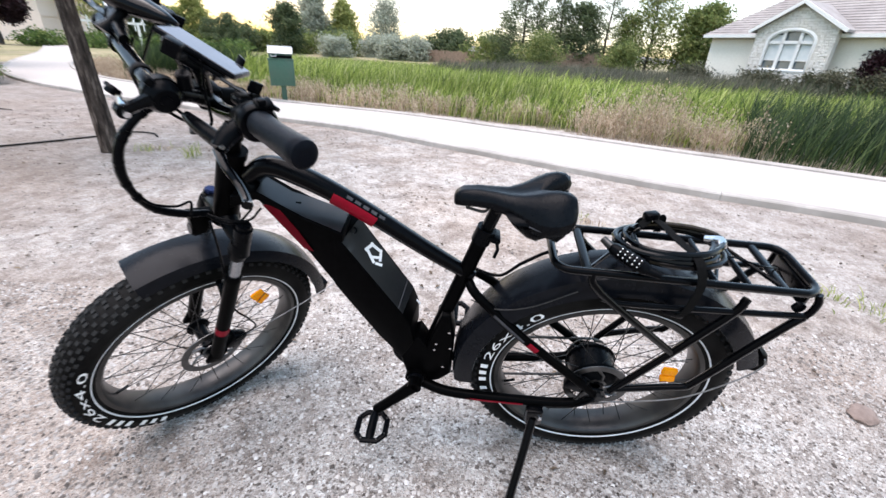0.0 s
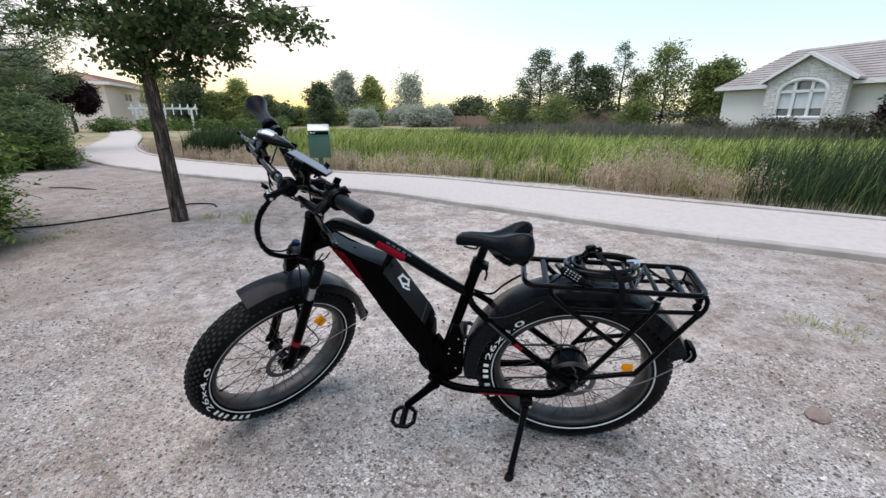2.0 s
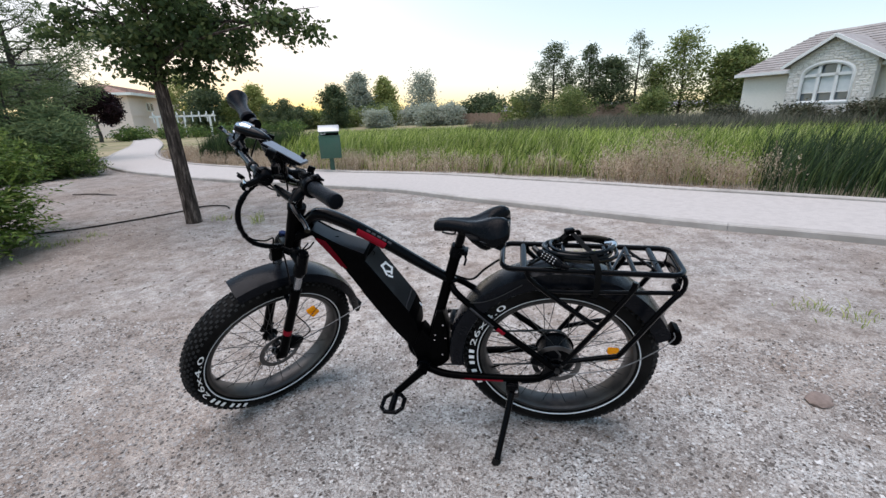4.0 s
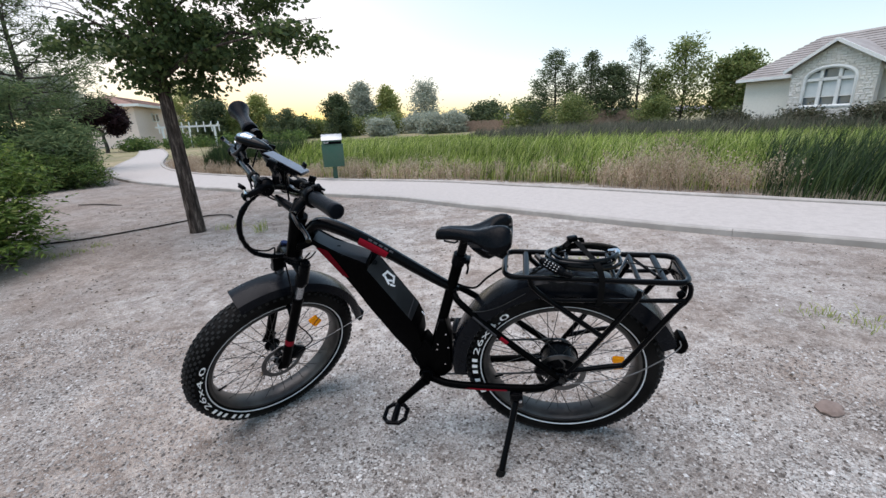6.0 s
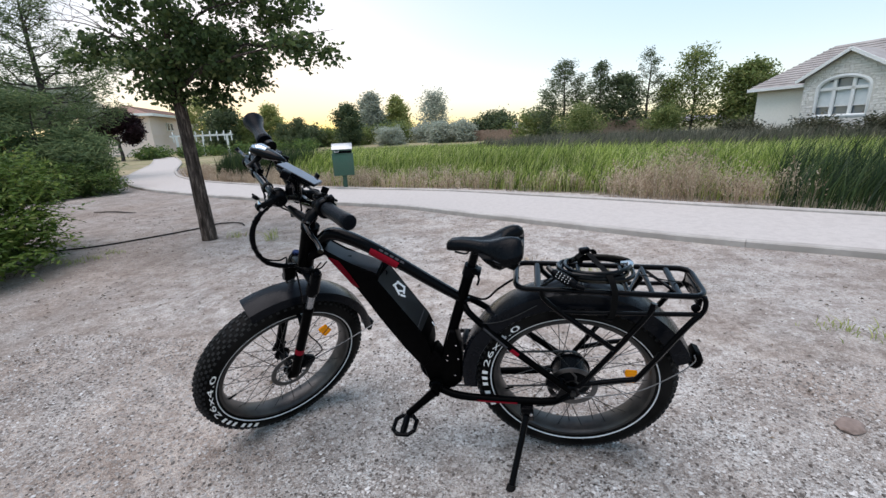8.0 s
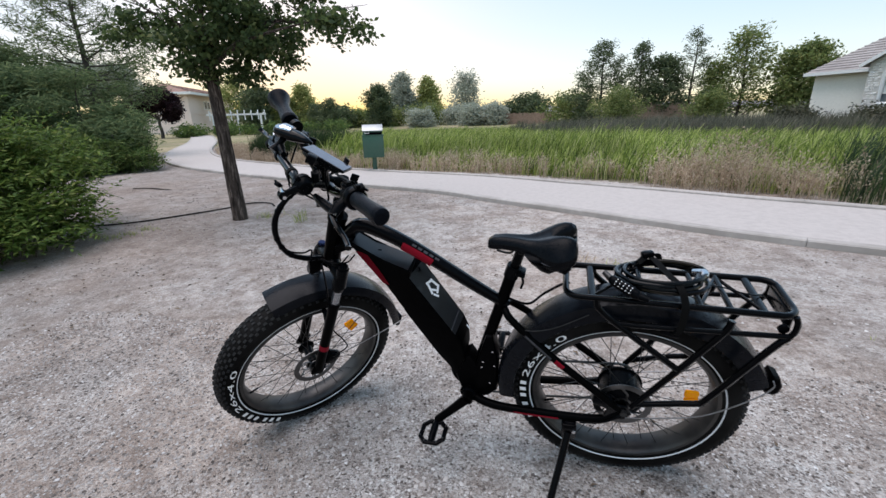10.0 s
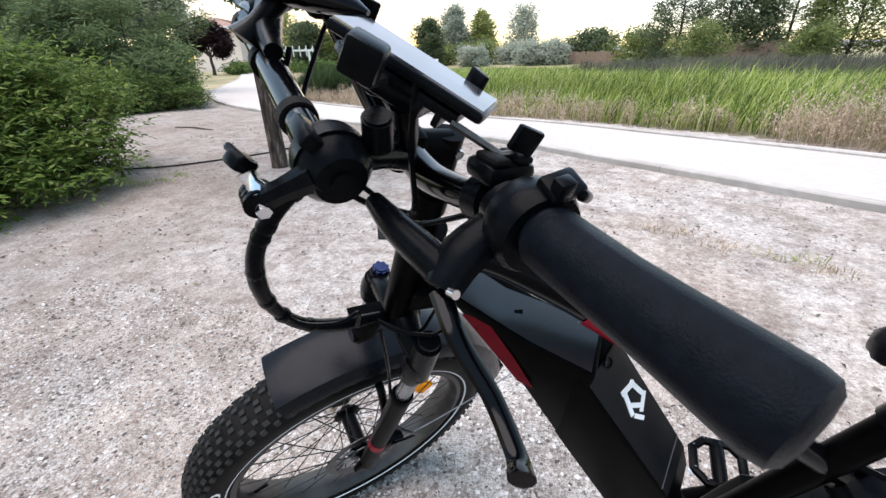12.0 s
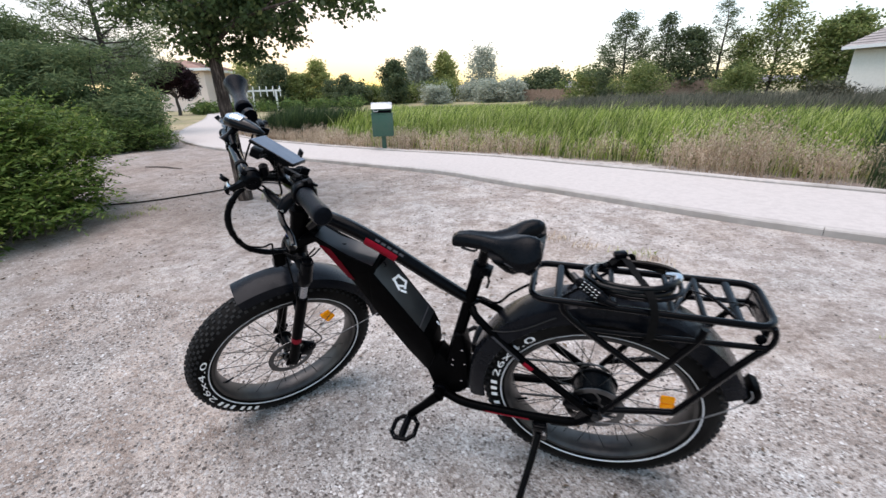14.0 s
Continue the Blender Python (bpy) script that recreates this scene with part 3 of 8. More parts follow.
def grown_tree(name, label, x, y, top, half, leaf, style="round", n=40, per=12, size=0.26, spread=0.2, seed=1, r=0.1, t0=0.12, shape=0.5, twigs=5, droop=0.1, category="tree", lean=0.0):
    """A tree grown branch by branch: trunk, limbs after the habit of its kind, twigs, leaf tufts along them."""
    rnd = random.Random(seed)
    base = Vector((x, y, gz(x, y) - 0.05))
    height = top - base.z
    root = tagged(empty(name, Matrix.Translation(base)), label, category)
    b = B()
    wob = [Vector((rnd.uniform(-1, 1), rnd.uniform(-1, 1), 0)) * height * 0.012 for _ in range(6)]
    spine = [Vector((lean * k / 5 * height, 0, height * 0.97 * k / 5)) + (wob[k] if k else Vector()) for k in range(6)]
    tube(b, spine, [r * 1.3, r * 1.05, r * 0.85, r * 0.62, r * 0.38, r * 0.12], 8, 3)
    C = []
    for k in range(n):
        t = t0 + (1 - t0) * ((k + rnd.random()) / n) ** (1.3 if style == "pine" else 1.05)
        f = min(4.999, t * 5)
        st = spine[int(f)].lerp(spine[int(f) + 1], f - int(f))
        u = (t - t0) / (1 - t0)
        if style == "pine":
            L, el = half * (1 - u) ** 0.62 * (0.55 + 0.45 * min(1, u * 5)) * rnd.uniform(0.55, 1.12), radians(4 + 40 * u + rnd.uniform(-9, 9))
        elif style == "spire":
            L, el = half * (1 - u) ** 0.55 * rnd.uniform(0.5, 1.15), radians(42 + 25 * u + rnd.uniform(-10, 10))
        elif style == "vase":
            L, el = half * (0.95 - 0.45 * u) * rnd.uniform(0.5, 1.15) * (0.6 + 0.4 * min(1, u * 3)), radians(30 + 38 * u + rnd.uniform(-14, 14))
        elif style == "layer":
            L, el = half * (1 - 0.75 * u) * rnd.uniform(0.55, 1.1), radians(-2 + 40 * u + rnd.uniform(-8, 12))
        else:
            L, el = half * math.sqrt(max(0.06, 1 - (1.75 * u - 0.72) ** 2)) * rnd.uniform(0.6, 1.1), radians(-6 + 70 * u + rnd.uniform(-12, 12))
        az = k * 2.39996 + rnd.uniform(-0.5, 0.5)
        d = Vector((math.cos(az) * math.cos(el), math.sin(az) * math.cos(el), math.sin(el)))
        bow = Vector((0, 0, L * (0.10 if style in ("pine", "layer") else 0.06)))
        p1, p2 = st + d * L * 0.55 - bow * 0.6, st + d * L + bow * (1.0 if style == "pine" else -0.3)
        rr = max(0.012, r * 0.34 * (1 - 0.7 * u))
        tube(b, [st, p1, p2], [rr, rr * 0.6, rr * 0.2], 5)
        C.append(p2)
        for j in range(max(1, round(twigs * min(1.5, 1.5 * L / half)))):
            s_ = 0.35 + 0.65 * (j + rnd.random()) / max(1, round(twigs * min(1.5, 1.5 * L / half)))
            q = st.lerp(p1, s_ / 0.55) if s_ < 0.55 else p1.lerp(p2, (s_ - 0.55) / 0.45)
            ln = L * rnd.uniform(0.16, 0.36) * (1.25 - 0.7 * s_)
            sd = Vector((-math.sin(az), math.cos(az), 0)) * (1 if j % 2 else -1)
            e = q + (d * rnd.uniform(0.3, 0.9) + sd * rnd.uniform(0.4, 1.0) + Vector((0, 0, rnd.uniform(-0.25, 0.45)))) * ln
            tube(b, [q, e], [rr * 0.3, rr * 0.12], 3)
            C += [e, q.lerp(e, 0.55)] if j % 2 else [e]
    part("trunk", b, DARK_BARK, root, smooth=False)
    part("crown", leaf_tufts("crown", [tuple(c) for c in C], per, size, spread, droop, seed, shape, 0.55 if style in ("pine", "layer") else 0.8), leaf, root, smooth=False)
    return root


def shoot_bush(name, label, x, y, roots, n, length, leaflets, size, leaf, seed, rise=(0.25, 1.25), shape=0.36):
    """A bush of arching shoots, each with leaflets in pairs; roots are ellipsoids (x, y, z, rx, ry, rz) that the shoots leave from."""
    r = np.random.default_rng(seed)
    base = Vector((x, y, gz(x, y)))
    root = tagged(empty(name, Matrix.Translation(base)), label, "bush")
    R = np.array(roots, float)
    vol = R[:, 3] * R[:, 4]
    pick = r.choice(len(R), n, p=vol / vol.sum())
    d = r.normal(size=(n, 3))
    d[:, 2] = d[:, 2] * 0.8 + 0.1
    d /= np.linalg.norm(d, axis=1)[:, None]
    P0 = R[pick, :3] + d * R[pick, 3:] * r.uniform(0.45, 1.0, n)[:, None]
    el = r.uniform(rise[0], rise[1], n)
    az = np.arctan2(d[:, 1], d[:, 0]) + r.normal(size=n) * 0.6
    D = np.stack([np.cos(az) * np.cos(el), np.sin(az) * np.cos(el), np.sin(el)], 1)
    L = length * r.uniform(0.5, 1.25, n)
    sag = r.uniform(0.15, 0.5, n) * L

    def at(t):
        return P0 + D * (L * t)[:, None] - np.stack([0 * t, 0 * t, sag * t * t], 1)
    V, F, c = [], [], 0
    side = np.stack([-np.sin(az), np.cos(az), 0 * az], 1)
    for k in range(leaflets):
        t = np.full(n, 0.12 + 0.88 * k / (leaflets - 1))
        p = at(t)
        g = D - np.stack([0 * t, 0 * t, 2 * sag / L * t], 1)
        sg = 1 if k % 2 else -1
        ax = g * 0.55 + side * sg * r.uniform(0.6, 1.1, n)[:, None] + r.normal(size=(n, 3)) * 0.28
        if k == leaflets - 1:
            ax = g
        ax /= np.linalg.norm(ax, axis=1)[:, None]
        w = np.cross(ax, r.normal(size=(n, 3)) * 0.45 + np.array([0, 0, 1.0]))
        w /= np.linalg.norm(w, axis=1)[:, None]
        s_ = (size * (1.15 - 0.5 * t) * r.uniform(0.7, 1.25, n))[:, None]
        m = p + ax * s_ * 0.45
        V.append(np.stack([p, m + w * s_ * shape * 0.5, p + ax * s_ - np.array([0, 0, 0.12]) * s_, m - w * s_ * shape * 0.5], 1).reshape(-1, 3))
        q = np.arange(n)[:, None] * 4 + c
        F.append(np.concatenate([q + [0, 1, 2], q + [0, 2, 3]], 1).reshape(-1, 3))
        c += n * 4
    inv = Matrix.Translation(-base)
    part("crown", tri_mesh("crown", np.concatenate(V), np.concatenate(F)), leaf, root, m=inv, smooth=False)
    st = np.stack([side * 0.004, -side * 0.004], 1)
    ts = [at(np.full(n, v)) for v in (0.0, 0.4, 0.75)]
    SV = np.stack([ts[0] + st[:, 0], ts[0] + st[:, 1], ts[1] + st[:, 0] * 0.7, ts[1] + st[:, 1] * 0.7, ts[2]], 1).reshape(-1, 3)
    q = np.arange(n)[:, None] * 5
    tagged(part("stems", tri_mesh("stems", SV, np.concatenate([q + f for f in ([0, 1, 3], [0, 3, 2], [2, 3, 4])], 1).reshape(-1, 3)), DARK_BARK, root, m=inv, smooth=False), kind="stuff")
    return root


def clumped(lobes, per_lobe, seed, size=(0.28, 0.46), flat=0.75):
    """Splits each lobe into smaller uneven ones near its skin, with gaps between."""
    rng = random.Random(seed)
    out = []
    for x, y, z, rx, ry, rz in lobes:
        for _ in range(per_lobe):
            a, e = rng.uniform(0, 6.283), rng.uniform(-1.25, 1.4)
            q = rng.uniform(0.3, 1.0) ** 0.6
            k = rng.uniform(*size)
            c = math.cos(e)
            out.append((x + math.cos(a) * c * rx * q, y + math.sin(a) * c * ry * q, z + math.sin(e) * rz * q, rx * k, ry * k, (rx + rz) * 0.5 * k * flat))
    return out


def blades(name, xy, base, height, width, lean, seed=2, wind=(0.25, 0.05)):
    """Upright tapering blades, each bent a little."""
    rng = np.random.default_rng(seed)
    n = len(xy)
    az = rng.uniform(0, 2 * np.pi, n)
    h = height * rng.uniform(0.7, 1.12, n)
    ln = lean * np.abs(rng.normal(size=n)) * h
    dx, dy = np.cos(az) * ln + wind[0] * h * rng.uniform(0, 1, n), np.sin(az) * ln + wind[1] * h
    fa = rng.uniform(0, np.pi, n)
    wx, wy = np.cos(fa) * width * 0.5, np.sin(fa) * width * 0.5
    x, y = xy[:, 0], xy[:, 1]
    zero = np.zeros(n)
    lv = []
    for t, k in ((0.0, 0.8), (0.45, 1.0), (0.8, 0.7)):
        bx, by, bz = x + dx * t * t, y + dy * t * t, base + h * t
        lv += [np.stack([bx - wx * k, by - wy * k, bz], 1), np.stack([bx + wx * k, by + wy * k, bz], 1)]
    lv.append(np.stack([x + dx, y + dy, base + h * (1 - 0.15 * lean)], 1))
    V = np.stack(lv, 1).reshape(-1, 3)
    k = np.arange(n)[:, None] * 7
    F = np.concatenate([k + f for f in ([0, 1, 3], [0, 3, 2], [2, 3, 5], [2, 5, 4], [4, 5, 6])], 1).reshape(-1, 3)
    return tri_mesh(name, V, F)


def limbs(bm, base, top, r, ends, twigs=3, seed=3, thin=()):
    """A tapered trunk and branching limbs that reach towards the ends."""
    rng = random.Random(seed)
    base, top = Vector(base), Vector(top)
    bend = Vector((rng.uniform(-1, 1), rng.uniform(-1, 1), 0)) * r * 0.6
    tube(bm, [base - Vector((0, 0, 0.08)), base + (top - base) * 0.03, base + (top - base) * 0.35 + bend, base + (top - base) * 0.7 - bend * 0.5, top], [r * 1.5, r * 1.12, r * 0.95, r * 0.85, r * 0.72], 12, 5)
    for e in list(ends) + list(thin):
        slim = 0.32 if e in thin else 1.0
        e = Vector(e)
        st = base + (top - base) * rng.uniform(0.82, 1.0)
        mid = st + (e - st) * 0.5 + Vector((rng.uniform(-.1, .1), rng.uniform(-.1, .1), rng.uniform(0.02, 0.2))) * (e - st).length
        rr = r * rng.uniform(0.28, 0.42) * slim
        tube(bm, [st, mid, e], [rr, rr * 0.55, rr * 0.15], 7, 5)
        for _ in range(twigs):
            t = rng.uniform(0.35, 0.9)
            p = st + (mid - st) * min(1, t * 2) if t < 0.5 else mid + (e - mid) * (t * 2 - 1)
            q = p + Vector((rng.uniform(-1, 1), rng.uniform(-1, 1), rng.uniform(-0.4, 0.7))) * (e - st).length * 0.24
            tube(bm, [p, (p + q) * 0.5 + Vector((0, 0, 0.04)), q], [rr * 0.3, rr * 0.2, rr * 0.06], 5)
    return bm


def tree(name, label, base, trunk_top, r, lobes, clumps, per, size, spread, leaf, bark=DARK_BARK, seed=5, twigs=3, droop=0.25, category="tree", shape=0.55, extra=()):
    base = (base[0], base[1], gz(base[0], base[1]) - 0.03 if len(base) < 3 else base[2])
    root = tagged(empty(name, Matrix.Translation(base)), label, category)
    inv = Matrix.Translation(-Vector(base))
    rng = random.Random(seed)
    ends = []
    for x, y, z, rx, ry, rz in lobes[::max(1, len(lobes) // 14)]:
        for _ in range(3 if len(lobes) < 14 else 1):
            a = rng.uniform(0, 6.28)
            ends.append((x + math.cos(a) * rx * 0.8, y + math.sin(a) * ry * 0.8, z + rng.uniform(-0.5, 0.8) * rz))
    part("trunk", limbs(B(), base, trunk_top, r, ends, twigs, seed, extra), bark, root, m=inv)
    part("crown", leaf_cloud("crown", lobes, clumps, per, size, spread, droop, seed, shape), leaf, root, m=inv, smooth=False)
    return root


# the shade tree beside the path
SHADE = [(-3.40, 4.3, 2.8, 0.72, 0.9, 0.6), (-2.65, 4.2, 2.22, 0.6, 0.5, 0.15), (-2.1, 4.1, 2.22, 0.30, 0.3, 0.10), (-2.55, 4.4, 2.9, 0.5, 0.6, 0.22), (-5.1, 4.3, 2.34, 0.42, 0.35, 0.07), (-4.5, 4.25, 2.5, 0.38, 0.4, 0.10),
         (-3.75, 4.2, 2.15, 0.52, 0.6, 0.2), (-3.3, 4.2, 2.2, 0.65, 0.7, 0.22), (-3.5, 4.3, 3.6, 1.0, 1.1, 0.7), (-3.4, 3.6, 2.55, 0.5, 0.4, 0.3), (-3.9, 4.2, 1.92, 0.45, 0.45, 0.14), (-3.45, 4.3, 1.9, 0.3, 0.35, 0.12), (-4.2, 4.1, 2.25, 0.28, 0.3, 0.09), (-3.7, 4.3, 2.4, 0.5, 0.6, 0.3), (-3.0, 4.75, 2.12, 0.35, 0.35, 0.15), (-3.62, 4.45, 1.82, 0.22, 0.25, 0.11)]
tree("shade_tree", "young shade tree with dark green leaves on bare gravel", (-3.9, 4.24), (-3.97, 4.25, 2.3), 0.088,
     clumped(SHADE, 8, 4, (0.17, 0.31)), 1050, 18, 0.064, 0.07, LEAF, BARK, 11, 4, 0.55, shape=0.62,
     extra=[(-5.9, 4.6, 3.05), (-5.7, 4.0, 2.8), (-5.3, 4.2, 3.0), (-5.9, 4.3, 3.3), (-5.0, 4.6, 2.7)])

# bushes on the near side of the path
shoot_bush("bush", "leafy light green bush spilling over gravel", -5.9, 2.2,
           [(-5.75, 2.2, 0.45, 0.85, 1.1, 0.55), (-5.55, 2.9, 0.38, 0.6, 0.55, 0.42), (-6.3, 1.4, 0.6, 0.9, 1.0, 0.65), (-5.3, 1.75, 0.16, 0.45, 0.6, 0.22), (-6.3, 2.6, 0.95, 0.85, 0.9, 0.55), (-5.25, 2.5, 0.2, 0.5, 0.7, 0.3), (-7.3, 2.2, 0.9, 0.9, 1.2, 0.8), (-6.0, 3.3, 0.75, 0.7, 0.6, 0.5)],
           4000, 0.44, 13, 0.095, BUSH_LEAF, 21)
shoot_bush("bush", "dense dark green bush beside the path", -11.3, 8.0,
           [(-11.3, 8.6, 0.36, 0.8, 0.8, 0.55), (-10.75, 8.75, 0.22, 0.5, 0.5, 0.38), (-12.0, 7.4, 0.4, 1.1, 1.0, 0.55), (-12.4, 7.9, 0.5, 1.1, 1.1, 0.6), (-13.4, 7.0, 0.6, 1.2, 1.2, 0.7), (-12.0, 7.8, 0.1, 1.2, 1.2, 0.2)],
           3600, 0.4, 12, 0.11, SHRUB_LEAF, 22, (0.7, 1.5), 0.3)
tree("evergreen_bush", "tall spreading evergreen bush behind another bush", (-13.4, 9.4), (-13.4, 9.4, 1.2), 0.1,
     clumped([(-13.4, 9.45, 1.55, 1.45, 1.25, 1.2), (-14.6, 8.9, 1.6, 1.6, 1.4, 1.25), (-12.15, 9.35, 1.1, 1.05, 0.85, 0.95), (-11.5, 9.15, 0.75, 0.72, 0.65, 0.7)], 14, 23, (0.26, 0.42), 0.6),
     1500, 22, 0.17, 0.13, EVERGREEN, DARK_BARK, 23, 3, 0.2, "bush", 0.2)
tree("evergreen_bush", "tall spreading evergreen bush with drooping boughs", (-16.6, 9.2), (-16.6, 9.2, 2.0), 0.12,
     clumped([(-16.5, 9.0, 1.6, 1.9, 1.8, 1.5), (-17.2, 9.8, 2.6, 1.9, 1.8, 1.3), (-18.6, 8.4, 2.0, 2.0, 2.0, 1.8)], 16, 28, (0.28, 0.44), 0.6),
     1400, 22, 0.2, 0.17, EVERGREEN, DARK_BARK, 28, 3, 0.2, "bush", 0.2)
tree("tree", "pale blue-green tree behind an evergreen bush", (-25.1, 19.5), (-25.1, 19.5, 2.4), 0.15,
     clumped([(-24.7, 19.7, 3.55, 1.2, 1.2, 0.9), (-25.8, 18.9, 3.6, 1.4, 1.4, 1.0)], 12, 6, (0.34, 0.55)),
     900, 16, 0.2, 0.2, SILVER_LEAF, DARK_BARK, 26, 3, 0.1, "tree", 0.4)
grown_tree("pine", "open-branched green pine tree with bare limbs", -16.3, 12.2, 6.8, 3.0, EVERGREEN, "pine", 50, 26, 0.2, 0.17, 24, 0.13, 0.3, 0.14, 9, 0.0)
tree("plum_tree", "round purple-leaved plum tree beside the path", (-33.0, 29.9), (-33.0, 29.9, 1.6), 0.14,
     clumped([(-33.1, 29.8, 3.45, 1.05, 1.05, 0.95), (-33.9, 29.0, 2.85, 1.0, 1.0, 1.2), (-32.3, 30.6, 2.65, 0.85, 0.85, 1.1)], 16, 7, (0.36, 0.55)),
     2000, 14, 0.17, 0.16, PURPLE_LEAF, DARK_BARK, 25, 2)
for k, (x, y, r, hgt) in enumerate([(-31, 30.5, 1.2, 0.95), (-33, 33.5, 1.3, 1.0), (-29, 33, 1.1, 0.9), (-27.5, 34.5, 1.0, 0.8), (-31.5, 36.5, 1.3, 1.1), (-25.8, 36, 1.2, 0.95), (-23.5, 37.5, 1.4, 1.0), (-21, 39, 1.5, 1.1)]):
    tree("hedge_bush", "low clipped green bush along the lawn", (x, y), (x, y, 0.4), 0.05, [(x, y, hgt * 0.55, r, r, hgt * 0.55)], 70, 14, 0.22, 0.2, SHRUB_LEAF, DARK_BARK, 40 + k, 1, 0.1, "bush")

